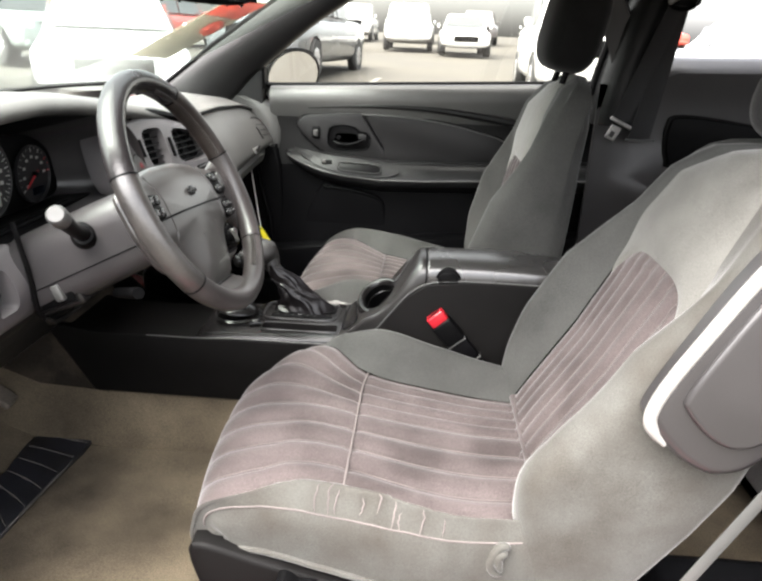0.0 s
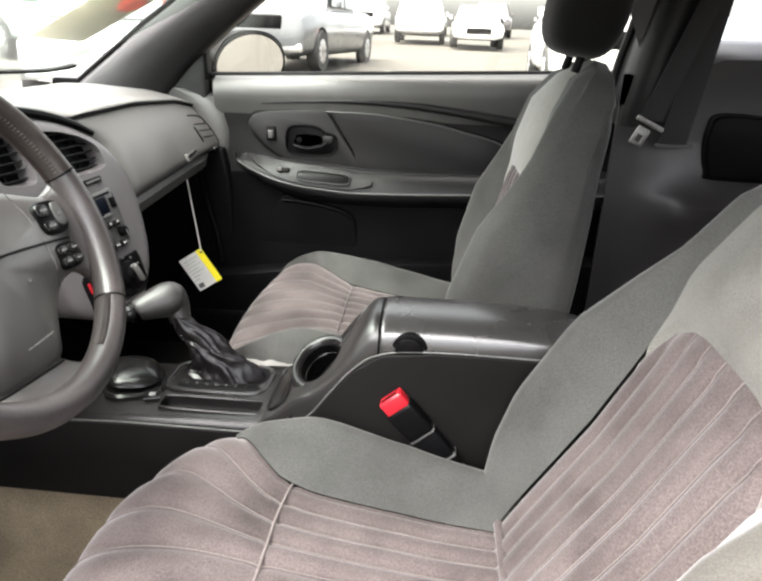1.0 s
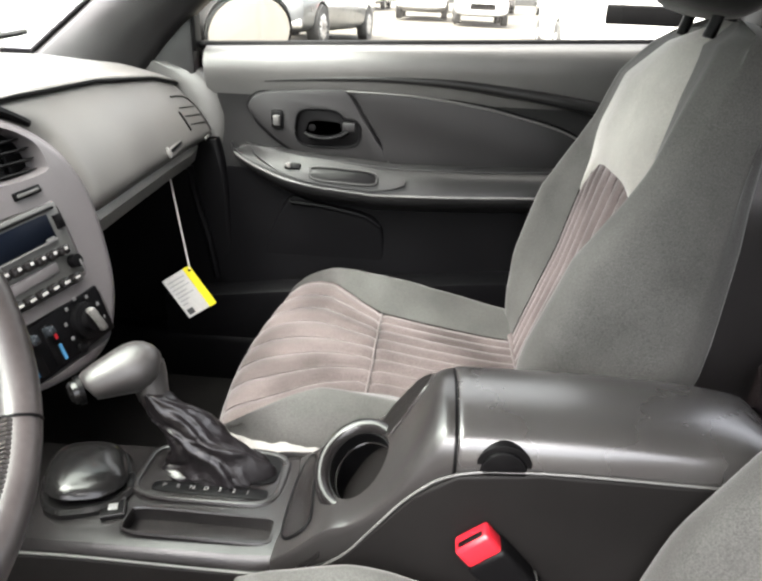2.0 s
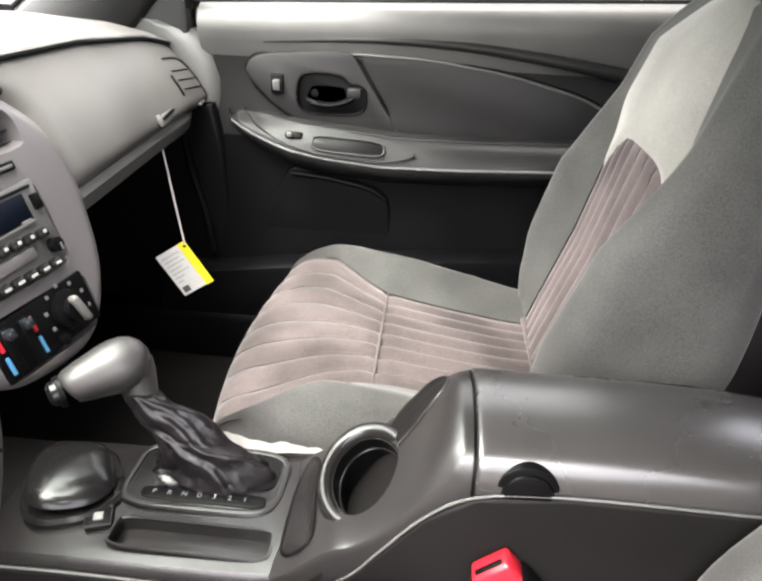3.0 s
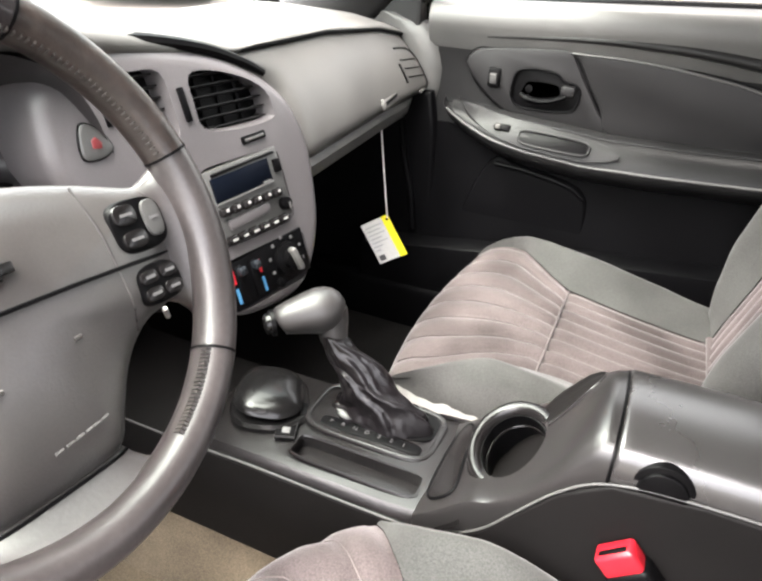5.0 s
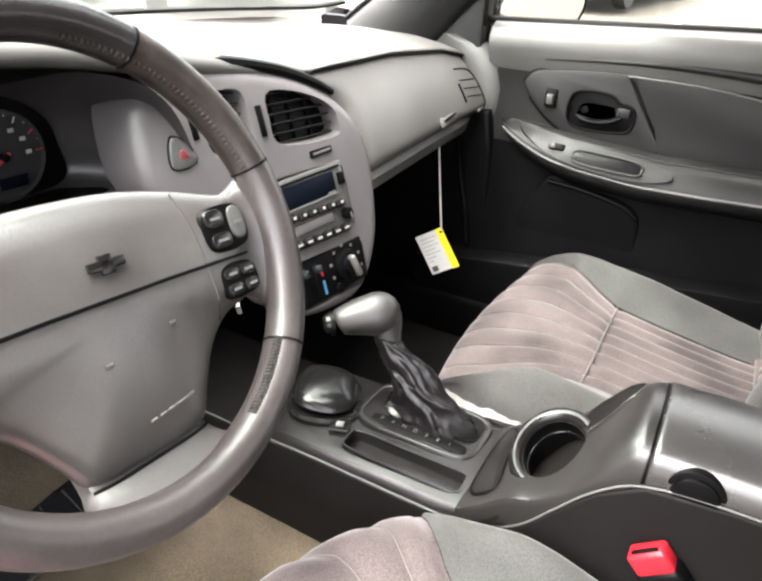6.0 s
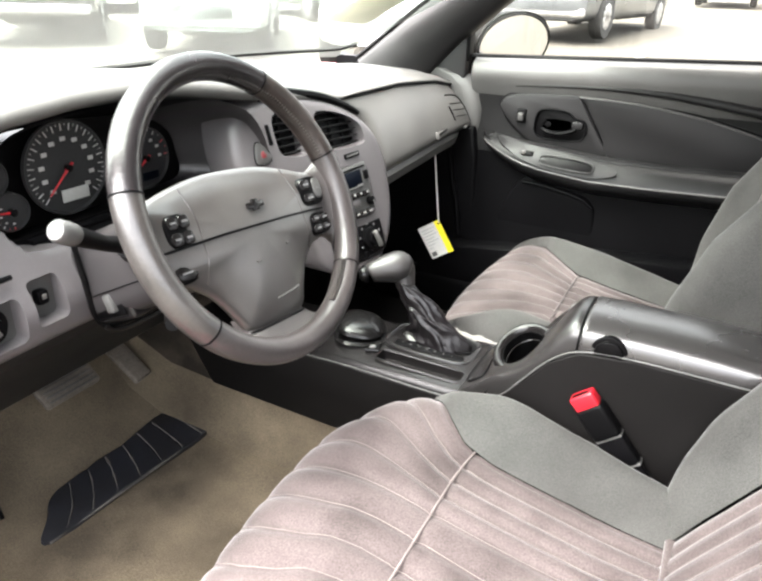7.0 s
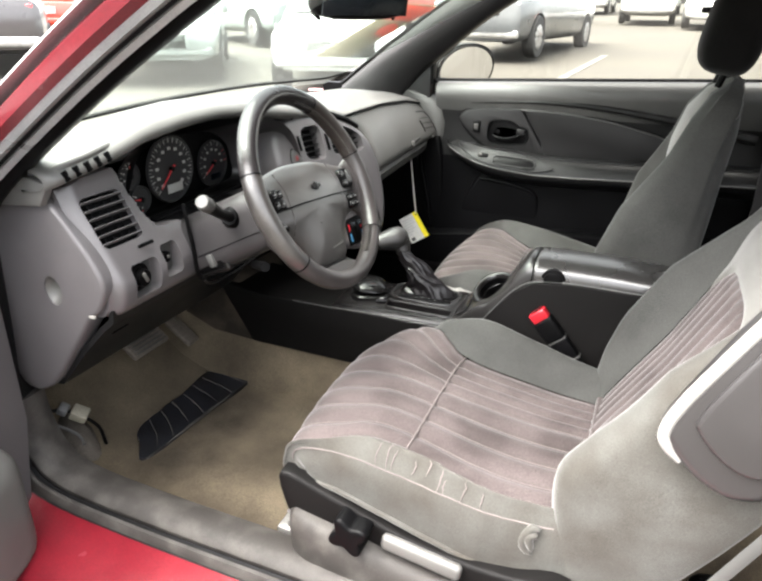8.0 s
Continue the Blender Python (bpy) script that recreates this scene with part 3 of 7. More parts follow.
    part("door_handle", tube(lev, [0.004 + 0.004 * min(1, i2 / 5) for i2 in range(len(lev))], 10, squash=0.7), DARK, fpo, "black pull lever")
    part("handle_pivot", rbox((0.026, 0.012, 0.02), (-0.033, 2.1, 0.893), 0.004), PADV, fpo)
    part("lock_frame", rbox((0.024, 0.012, 0.036), (-0.177, 2.1, 0.902), 0.004), BLACK, fpo)
    part("lock_switch", rbox((0.014, 0.014, 0.02), (-0.177, 2.096, 0.901), 0.003, turn=pose(0, 0, 0, 12)), DOORT, fpo, "grey rocker lock switch")
    # armrest: a tapered shelf with a raised front pad
    rings = []
    for x in -0.276 + 0.936 * np.linspace(0, 1, 44) ** 1.4:
        s = min(max((x + 0.276) / 0.14, 0), 1) ** 0.5
        top = lerp([(-0.276, 0.842), (-0.24, 0.846), (-0.1, 0.838), (0.06, 0.826), (0.2, 0.828), (0.66, 0.846)], x)
        lip = lerp([(-0.276, 0.84), (-0.262, 0.828), (-0.22, 0.812), (-0.166, 0.796), (-0.09, 0.782), (0.024, 0.772), (0.156, 0.775), (0.66, 0.8)], x)
        yf = 2.11 - 0.075 * s
        rings.append([(x, 2.115, top + 0.002), (x, yf + 0.03, top - 0.004), (x, yf + 0.012, (top * 0.6 + lip * 0.4)), (x, yf + 0.003, lip + 0.012), (x, yf, lip + 0.003),
                      (x, yf + 0.004, lip - 0.008 * s), (x, yf + 0.02 * s, lip - 0.022 * s), (x, 2.115, lip - 0.05 * s)])
    arm = part("armrest", loft(rings), DOORP, d, "moulded grey armrest", sharp=50)
    # paler bead puts the edge's highlight into colour
    part("armrest_bead", tube([Vector(r[4]) + Vector((0, 0.0005, 0.001)) for r in rings[2:]], 0.0028, 8), DOORT, arm, "pale bead for the highlight on the lower edge")
    part("armrest_bead", tube([Vector(r[1]) + Vector((0, 0.002, 0.0005)) for r in rings[9:]], 0.0028, 8), PADV, arm)
    rows = []
    for x in -0.08 + 0.165 * np.sin(np.linspace(-1.5, 1.5, 26)):
        top = lerp([(-0.26, 0.846), (-0.1, 0.838), (0.06, 0.826)], x)
        lip = lerp([(-0.26, 0.845), (-0.22, 0.822), (-0.166, 0.8), (-0.09, 0.784), (0.024, 0.772), (0.156, 0.775)], x)
        s = min(max((x + 0.262) / 0.14, 0), 1) ** 0.5
        w = max(1 - abs((x + 0.08) / 0.166) ** 2.6, 0.0) ** 0.5
        yf = 2.11 - 0.075 * s
        m = (top * 0.62 + lip * 0.38)
        hi, lo = m + 0.016, lip + 0.009
        cz, hz = (hi + lo) / 2, (hi - lo) / 2 * w
        row = []
        for q in (1, 0.5, 0, -0.5, -1):
            zz = cz + q * hz
            row.append((x, float(np.interp(zz, [lip, lip + 0.012, top * 0.6 + lip * 0.4, top], [yf, yf + 0.003, yf + 0.012, yf + 0.034])) - 0.004, zz))
        rows.append(row)
    part("armrest_pad", skin(rows, 0.004), PADV, arm, "lighter switch pad on the armrest")
    T = Matrix.Translation((-0.035, 2.0405, 0.808)) @ pose(0, 0, 0, -35, 3, 0)
    part("pocket", plate(oval(0, 0, 0.064, 0.0125, 32, 4), 0.008, 0.002, 2, at=-0.004), BLACK, arm, "dark pull pocket").data.transform(T)
    part("pocket_rim", tube([T @ Vector((a, -0.0045, c)) for a, c in oval(0, 0, 0.066, 0.0145, 36, 4)], 0.0022, 6, True), PADV, arm)
    part("window_switch", rbox((0.032, 0.012, 0.014), (-0.135, 2.043, 0.823), 0.004, 2, pose(0, 0, 0, -35, 4, 0)), BLACK, arm)
    part("switch_key", rbox((0.01, 0.008, 0.01), (-0.142, 2.037, 0.826), 0.002), DASH, arm)
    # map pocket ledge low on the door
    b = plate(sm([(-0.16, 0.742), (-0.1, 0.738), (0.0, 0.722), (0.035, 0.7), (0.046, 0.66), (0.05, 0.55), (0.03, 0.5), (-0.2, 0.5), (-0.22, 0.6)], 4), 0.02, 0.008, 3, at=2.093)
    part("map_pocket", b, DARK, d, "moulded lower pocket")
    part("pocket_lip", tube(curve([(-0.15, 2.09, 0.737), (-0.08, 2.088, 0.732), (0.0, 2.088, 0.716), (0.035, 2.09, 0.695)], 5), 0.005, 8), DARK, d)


def side_mirror():
    m = thing("side_mirror", (-0.31, 2.3, 0.98), "dark side mirror outside the passenger window", "side mirror")
    c = Vector((-0.3, 2.36, 1.05))
    n, t = Vector((0.9, -0.436, 0)), Vector((0.436, 0.9, 0))
    F = Matrix(((n.x, t.x, 0, c.x), (n.y, t.y, 0, c.y), (0, 0, 1, c.z), (0, 0, 0, 1))) @ pose(0, 0, 0, 0, 9, 0)
    b = bmesh.new()
    bmesh.ops.create_uvsphere(b, u_segments=28, v_segments=18, radius=1)
    for v in b.verts:
        v.co.y = math.copysign(abs(v.co.y) ** 0.85, v.co.y)
    b.transform(Matrix.Diagonal((0.09, 0.15, 0.09, 1)))
    b = cut(b, rbox((0.2, 0.6, 0.6), (0.106, 0, 0), 0))
    b.transform(F)
    part("housing", b, DARK, m, "black mirror housing")
    b = lathe([(0.001, 0.0), (1.0, 0.0), (1.0, -0.004), (0.001, -0.004)], pose(0, 0, 0, 0, 90, 0), 40, caps=False)
    b.transform(F @ Matrix.Translation((0.009, 0, 0)) @ Matrix.Diagonal((1, 0.138, 0.08, 1)))
    part("mirror_glass", b, MIRRORG, m, "bright mirror glass")
    ring = [F @ Vector((0.008, 0.141 * math.cos(a), 0.083 * math.sin(a))) for a in [k * math.tau / 40 for k in range(40)]]
    part("mirror_rim", tube(ring, 0.004, 6, True), BLACK, m)
    part("foot", rbox((0.06, 0.12, 0.04), (-0.35, 2.2, 1.01), 0.012, 3), BLACK, m)


def car_body():
    """The red outer skin that closes the car round the cabin."""
    c = thing("car_body", (0.3, MID, 0.3), "red painted outer body of the coupe", "car body", kind="structure")

    def panel(name, sections, label=""):
        part(name, skin([curve(s, 4) for s in sections], 0.008), RED, c, label, sharp=60)
    hood = []
    for x, z, w in ((-0.84, 0.955, 0.74), (-1.1, 0.9, 0.76), (-1.5, 0.84, 0.76), (-1.85, 0.76, 0.72), (-2.02, 0.66, 0.66)):
        hood.append([(x + 0.1 * (k / 3) ** 2, MID + w * k / 3, z - 0.05 * (k / 3) ** 2) for k in range(-3, 4)])
    panel("hood", hood, "red hood")
    roof = []
    for x, z in ((-0.1, 1.42), (0.2, 1.465), (0.6, 1.48), (1.0, 1.47), (1.35, 1.43)):
        roof.append([(x, MID + 0.68 * k / 3, z - 0.06 * (k / 3) ** 2) for k in range(-3, 4)])
    panel("roof", roof, "red roof skin")
    deck = []
    for x, z, w in ((1.8, 1.08, 0.72), (2.2, 1.06, 0.74), (2.6, 1.02, 0.72), (2.72, 0.9, 0.7), (2.74, 0.5, 0.7)):
        deck.append([(x, MID + w * k / 3, z - 0.03 * (k / 3) ** 2) for k in range(-3, 4)])
    panel("trunk_lid", deck, "red trunk lid")
    panel("nose", [[(-2.02 - 0.08 * (1 - (k / 3) ** 2), MID + 0.7 * k / 3, z) for k in range(-3, 4)] for z in (0.66, 0.55, 0.42, 0.26)], "red front bumper")
    for sd in (-1, 1):
        side = lambda x: MID + sd * (0.86 - 0.05 * ((x - 0.3) / 2.2) ** 4)
        for a, b, top in ((-2.0, -0.82, 0.9), (0.86, 2.7, 1.0)):
            rows = []
            for x in np.linspace(a, b, 14):
                t = lerp([(-2.0, 0.66), (-1.5, 0.8), (-0.82, 0.92), (0.86, 1.0), (1.8, 1.06), (2.7, 0.98)], x)
                arch = max(0.0, 0.36 ** 2 - (x - (-1.3 if a < 0 else 1.5)) ** 2) ** 0.5
                lo = max(0.22, 0.32 + arch) if arch > 0 else 0.22
                rows.append([(x, side(x) - sd * 0.1, t), (x, side(x) - sd * 0.02, t - 0.03), (x, side(x), lo + 0.6 * (t - lo)), (x, side(x) - sd * 0.01, lo)])
            part("fender" if a < 0 else "rear_quarter", skin(rows, 0.008), RED, c, "", sharp=60)
        for x in (-1.3, 1.5):
            b = lathe([(0.19, -0.1), (0.3, -0.105), (0.325, -0.07), (0.325, 0.07), (0.3, 0.105), (0.19, 0.1)], pose(x, MID + sd * 0.74, 0.325, 90), 32)
            wh = part("wheel", b, TYRE, c, "black tyre on an alloy rim")
            b = bmesh.new()
            for k in range(5):
                rbox((0.38, 0.03, 0.06), (x, MID + sd * 0.82, 0.325), 0.01, 1, pose(0, 0, 0, 0, 36 * k, 0), bm=b)
            part("rim", b, RIM, wh, "alloy spokes")
    part("door_skin", skin([[(x, 2.155, 1.0 + 0.04 * (x + 0.3)), (x, 2.2, 0.97), (x, 2.24, 0.8), (x, 2.25, 0.6), (x, 2.23, 0.3)] for x in np.linspace(-0.82, 0.86, 8)], 0.008), RED, c, "red passenger door skin")


# ---- seats ----
def seat(name, origin, hinge, lean, outboard, label, worn):
    """A velour bucket seat. origin: the cushion's middle at x = 0.06; hinge: x and z of the backrest's foot; outboard: the y sign of its door side."""
    x0, yc = origin
    t = thing(name, (x0 + 0.05, yc, FLOOR), label, "car seat", "front seats")
    dx = x0 - 0.06
    prof = curve([(-0.1, 0, 0.45), (-0.142, 0, 0.474), (-0.164, 0, 0.51), (-0.16, 0, 0.548), (-0.136, 0, 0.577), (-0.09, 0, 0.594), (-0.02, 0, 0.598), (0.06, 0, 0.586), (0.16, 0, 0.57),
                  (0.26, 0, 0.558), (0.36, 0, 0.555)], 8)
    ribs = 8
    thread = SEAM if worn else VELOURP

    def wb(x, s):
        if s != outboard:
            return lerp([(-0.3, 0.255), (-0.095, 0.252), (-0.065, 0.23), (-0.03, 0.196), (0.0, 0.17), (0.04, 0.145), (0.09, 0.134), (0.2, 0.13), (0.4, 0.13)], x)
        if worn:
            return lerp([(-0.3, 0.255), (-0.1, 0.252), (-0.06, 0.235), (-0.03, 0.21), (0.01, 0.198), (0.06, 0.196), (0.16, 0.215), (0.25, 0.222), (0.4, 0.222)], x)
        return lerp([(-0.3, 0.255), (-0.075, 0.252), (-0.045, 0.242), (-0.02, 0.21), (0.02, 0.168), (0.06, 0.138), (0.2, 0.13), (0.4, 0.13)], x)

    def section(i, side):
        """Points from the insert's edge over the bolster and down the side."""
        p = prof[i]
        x = p.x
        top = i >= 30
        s = min(max((x + (0.1 if worn else 0.15)) / 0.18, 0), 1) if i > 24 else 0
        s = s * s * (3 - 2 * s)
        high = (0.058 if worn else 0.032) if side != outboard else (0.022 if worn else 0.04)
        bh = 0.004 + high * s * lerp([(0.1, 1), (0.36, 0.45)], x)
        edge = wb(x, side)
        deep = lerp([(-0.2, 0.05), (-0.1, 0.06), (0.3, 0.1)], x) if i > 24 else 0.03
        peak = max(0.205, edge + 0.4 * (0.252 - edge))
        pts = [(edge, 0), (edge + 0.35 * (peak - edge), 0.35 * bh), (peak, bh), (max(0.234, peak + 0.4 * (0.251 - peak)), 0.62 * bh - 0.004), (0.251, -0.018), (0.256, -0.018 - 0.4 * deep), (0.254, -0.018 - deep)]
        return [(q.x, q.y) for q in curve([(a, c, 0) for a, c in pts], 4)]

    def wrinkle(x, w):
        fade = math.exp(-((x - 0.09) / 0.11) ** 2) * math.exp(-((w - 0.212) / 0.028) ** 2)
        return 0.013 * fade * (abs(noise.noise(Vector((x * 60 + w * 30, w * 10, 3)))) ** 0.7 - 0.3) + 0.0015 * noise.noise(Vector((x * 25, w * 25, 7)))
    normals = []
    for i, p in enumerate(prof):
        a, c = prof[max(i - 1, 0)], prof[min(i + 1, len(prof) - 1)]
        d = (c - a).normalized()
        normals.append(Vector((-d.z, 0, d.x)))

    def point(i, w, h):
        shrink = lerp([(0, 0.9), (16, 0.95), (36, 0.985), (50, 1), (68, 1), (80, 0.9)], i)
        p = prof[i]
        if worn:
            h += 0.02 * math.exp(-((p.x + 0.055) / 0.075) ** 2) * math.exp(-((-outboard * w - 0.15) / 0.085) ** 2)
            roll = min(max((-outboard * w - 0.165) / 0.09, 0), 1)
            h -= 0.03 * roll * roll * min(max((0.05 - p.x) / 0.1, 0), 1)
        q = p + normals[i] * h
        inner = min(max((-outboard * w - 0.06) / 0.19, 0), 1)
        back = 0.055 * inner * inner * (3 - 2 * inner) * min(1, max(0, (66 - i) / 36)) if worn else 0
        bow = back + 0.02 * (w / 0.25) ** 2 * (1 if i < 40 else 0) * max(0, 1 - max(i - 24, 0) / 16)
        return (q.x + dx + bow, yc + w * shrink, q.z)
    rows = []
    for i in range(len(prof)):
        lo, hi = wb(prof[i].x, -1), wb(prof[i].x, 1)
        row = []
        for k in range(ribs * 7 + 1):
            q = k / (ribs * 7) * 2 - 1
            edge = hi if q > 0 else lo
            f = abs((k / 7) - round(k / 7)) * 7
            gate = min(max((i - 22) / 10, 0), 1)
            groove = -0.0075 * math.exp(-(f / 1.2) ** 2) * gate
            if k in (0, ribs * 7):
                groove = -0.002
            cross = -0.0035 * math.exp(-((prof[i].x - 0.06) / 0.007) ** 2)
            row.append(point(i, q * edge, 0.006 * (1 - q * q) + groove + cross))
        rows.append(row)
    cushion = part("cushion_insert", skin(rows), VELOURP, t, "ribbed mauve-grey velour insert", sharp=180)
    start = next(i for i in range(20, len(prof)) if prof[i].x > -0.159 and prof[i].z > 0.53)
    # thin tubes along the grooves; the velour's sheen is put into their colour
    for k in range(1, ribs):
        line = [Vector(rows[i][k * 7]) + normals[i] * 0.0012 for i in range(start + abs(2 * k - ribs) // 2, len(prof) - 2)]
        part("rib_sheen", tube(line, 0.0007, 5), thread, cushion)
    for side in (-1, 1):
        rows = [[point(i, side * w, h + (wrinkle(prof[i].x, w) if worn and side == outboard else 0)) for w, h in section(i, side)] for i in range(len(prof))]
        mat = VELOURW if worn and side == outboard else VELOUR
        if mat is VELOURW:
            # fold the worn cloth into short cross wrinkles on the crest
            g = np.array(rows, dtype=float)
            ii, jj = np.linspace(0, len(rows) - 1, 260), np.linspace(0, g.shape[1] - 1, 60)
            g = np.stack([np.stack([np.interp(ii, np.arange(len(rows)), g[:, k, c]) for k in range(g.shape[1])], 1) for c in range(3)], 2)
            g = np.stack([np.stack([np.interp(jj, np.arange(g.shape[1]), g[k, :, c]) for k in range(260)], 0) for c in range(3)], 2)
            fine = []
            for r in g:
                row = []
                for x, y, z in r:
                    w = abs(y - yc)
                    fade = math.exp(-((x - dx - 0.09) / 0.1) ** 4) * math.exp(-((w - 0.226) / 0.02) ** 2)
                    ph = (x + 0.25 * (w - 0.2)) / 0.022 + 1.6 * noise.noise(Vector((x * 22, w * 45, 4)))
                    ridge = max(0.0, math.sin(ph * math.tau)) ** 2 * (0.5 + noise.noise(Vector((x * 30, w * 30, 9))))
                    row.append((x, y + side * 0.001 * ridge * fade, z + 0.0014 * ridge * fade + 0.0012 * noise.noise(Vector((x * 16, y * 16, z * 16)))))
                fine.append(row)
            part("bolster_seam", tube([Vector(rows[i][15]) for i in range(24, len(prof) - 4)], 0.0014, 6), SEAM, t, "pale stitched seam")
            # creases take a paler colour that carries the highlight on their crests
            for k, (cx, j0, j1, bend) in enumerate([(0.028, 9, 15, -0.01), (0.046, 8, 15, -0.012), (0.055, 10, 14.6, -0.006), (0.088, 11, 14, 0.005), (0.108, 9, 13.5, 0.008), (0.13, 9.5, 15, 0.011),
                                                    (0.142, 12, 15, -0.006), (0.17, 9.5, 15, 0.009), (0.2, 11, 14.6, 0.004)]):
                i0 = max(i for i in range(24, len(prof) - 1) if prof[i].x <= cx)
                f0 = (cx - prof[i0].x) / (prof[i0 + 1].x - prof[i0].x)
                crease = []
                for q in np.linspace(0, 1, 11):
                    j = j0 + (j1 - j0) * q
                    a = Vector(rows[i0][int(j)]).lerp(Vector(rows[i0 + 1][int(j)]), f0)
                    c2 = Vector(rows[i0][int(j) + 1]).lerp(Vector(rows[i0 + 1][int(j) + 1]), f0)
                    crease.append(a.lerp(c2, j - int(j)) + Vector((0.35 * bend * math.sin(q * 3.14) + 0.003 * noise.noise(Vector((k * 3.1, q * 4, 2))), side * 0.0004, 0.0006)))
                part("cloth_crease", tube(crease, [0.0003 + 0.001 * math.sin(math.pi * n2 / 10) ** 0.7 for n2 in range(11)], 8), SEAM, t)
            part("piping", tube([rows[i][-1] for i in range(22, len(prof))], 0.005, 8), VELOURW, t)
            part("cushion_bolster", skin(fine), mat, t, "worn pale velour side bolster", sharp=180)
            continue
        part("cushion_bolster", skin(rows), mat, t, "plain dark grey velour side bolster", sharp=180)
        rows2 = [rows[i][-1] for i in range(22, len(prof))]
        part("piping", tube(rows2, 0.005, 8), mat, t)
    k0 = min(range(30, len(prof)), key=lambda i: abs(prof[i].x - 0.06))
    e = {-1: wb(0.06, -1), 1: wb(0.06, 1)}
    part("cross_seam", tube([point(k0, q * e[1 if q > 0 else -1], 0.006 * (1 - q * q) - 0.0027) for q in np.linspace(-1, 1, 24)], 0.0019, 6), thread, cushion, "pale cross seam")
    # seat base under the cushion
    b = rbox((0.42, 0.44, 0.1), (x0 + 0.03, yc, 0.43), 0.03, 3)
    part("base", b, DARK, t, "black plastic seat base")
    for sy in (-0.19, 0.19):
        part("rail", rbox((0.5, 0.035, 0.03), (x0 + 0.02, yc + sy, 0.345), 0.004), STEEL, t, "dull steel seat rail")
        part("rail_foot", rbox((0.06, 0.05, 0.03), (x0 - 0.22, yc + sy, 0.33), 0.006), STEEL, t)
        part("riser", rbox((0.34, 0.03, 0.06), (x0 + 0.03, yc + sy, 0.38), 0.006), DARK, t)
    yo = yc + outboard * 0.255
    o = [(p.x + dx, p.y) for p in curve([(-0.138, 0.532, 0), (-0.05, 0.512, 0), (0.06, 0.48, 0), (0.15, 0.462, 0), (0.26, 0.46, 0), (0.33, 0.472, 0), (0.36, 0.44, 0), (0.3, 0.37, 0),
                                         (0.1, 0.345, 0), (-0.05, 0.345, 0), (-0.095, 0.38, 0), (-0.13, 0.46, 0)], 4, True)]
    b = plate(o, 0.03, 0.008, 3, at=yo - 0.015)
    sp = part("side_shield", b, CSIDE, t, "dark grey plastic side shield")
    part("shield_edge", tube([(-0.125 + dx, yo + outboard * 0.016, 0.455), (-0.03 + dx, yo + outboard * 0.018, 0.44), (0.1 + dx, yo + outboard * 0.018, 0.4)], 0.003, 6), BEZEL, sp)
    rings = []
    for x, top, low, out in ((-0.118, 0.462, 0.4, 0.012), (-0.108, 0.468, 0.372, 0.024), (-0.08, 0.463, 0.35, 0.032), (0.0, 0.45, 0.338, 0.036), (0.12, 0.428, 0.336, 0.036), (0.24, 0.412, 0.338, 0.034), (0.33, 0.408, 0.345, 0.026), (0.345, 0.4, 0.356, 0.014)):
        rings.append([(x + dx, yo + outboard * (0.012 + (out - 0.0) * max(0.0, math.cos(q)) ** 0.6), (top + low) / 2 + (top - low) / 2 * math.sin(q)) for q in np.linspace(-1.57, 1.57, 13)] + [(x + dx, yo - outboard * 0.01, top), (x + dx, yo - outboard * 0.01, low)])
    part("lower_cover", loft(rings), SCUFF, sp, "rounded grey lower cover", sharp=60)
    star = []
    for k in range(60):
        a = k * math.tau / 60
        q = 0.03 + 0.0075 * math.cos(4 * a)
        star.append((0.006 + dx + q * math.cos(a + 0.5), 0.478 + q * math.sin(a + 0.5)))
    b = plate(star, 0.034, 0.006, 3, at=(yo - 0.058 if outboard < 0 else yo + 0.024))
    part("recliner_knob", b, BLACK, sp, "black star-shaped adjuster knob")
    b = rbox((0.135, 0.018, 0.03), (0.12 + dx, yo + outboard * 0.022, 0.456), 0.011, 4, pose(0, 0, 0, 0, 8, 0))
    part("lever", b, DASH, sp, "pale grey adjuster lever")
    # backrest
    hx, hz = hinge
    ca, sa = math.cos(radians(lean)), math.sin(radians(lean))
    up, fw = Vector((sa, 0, ca)), Vector((-ca, 0, sa))
    H = 36

    def place(h, d, w):
        p = Vector((hx, yc + w, hz)) + up * h + fw * d
        return (p.x, p.y, p.z)
    hs = [-0.12 + 0.72 * (i / (H - 1)) ** 0.95 for i in range(H)]

    def half(h):
        return lerp([(-0.12, 0.225), (0, 0.24), (0.12, 0.25), (0.25, 0.25), (0.36, 0.236), (0.43, 0.216), (0.5, 0.206), (0.545, 0.19), (0.575, 0.16), (0.592, 0.11), (0.6, 0.06)], h)

    def bol(h):
        return lerp([(-0.12, -0.02), (0, 0.03), (0.07, 0.054), (0.15, 0.068), (0.28, 0.066), (0.37, 0.042), (0.42, 0.03), (0.5, 0.024), (0.56, 0.004), (0.6, -0.04)], h)

    def mid(h):
        return lerp([(-0.12, -0.03), (0, 0.012), (0.06, 0.012), (0.2, 0.006), (0.36, 0.012), (0.42, 0.022), (0.5, 0.022), (0.56, 0.002), (0.6, -0.04)], h)

    def rear(h):
        return lerp([(-0.12, -0.13), (0, -0.15), (0.2, -0.15), (0.4, -0.115), (0.5, -0.1), (0.56, -0.085), (0.59, -0.065), (0.6, -0.055)], h)

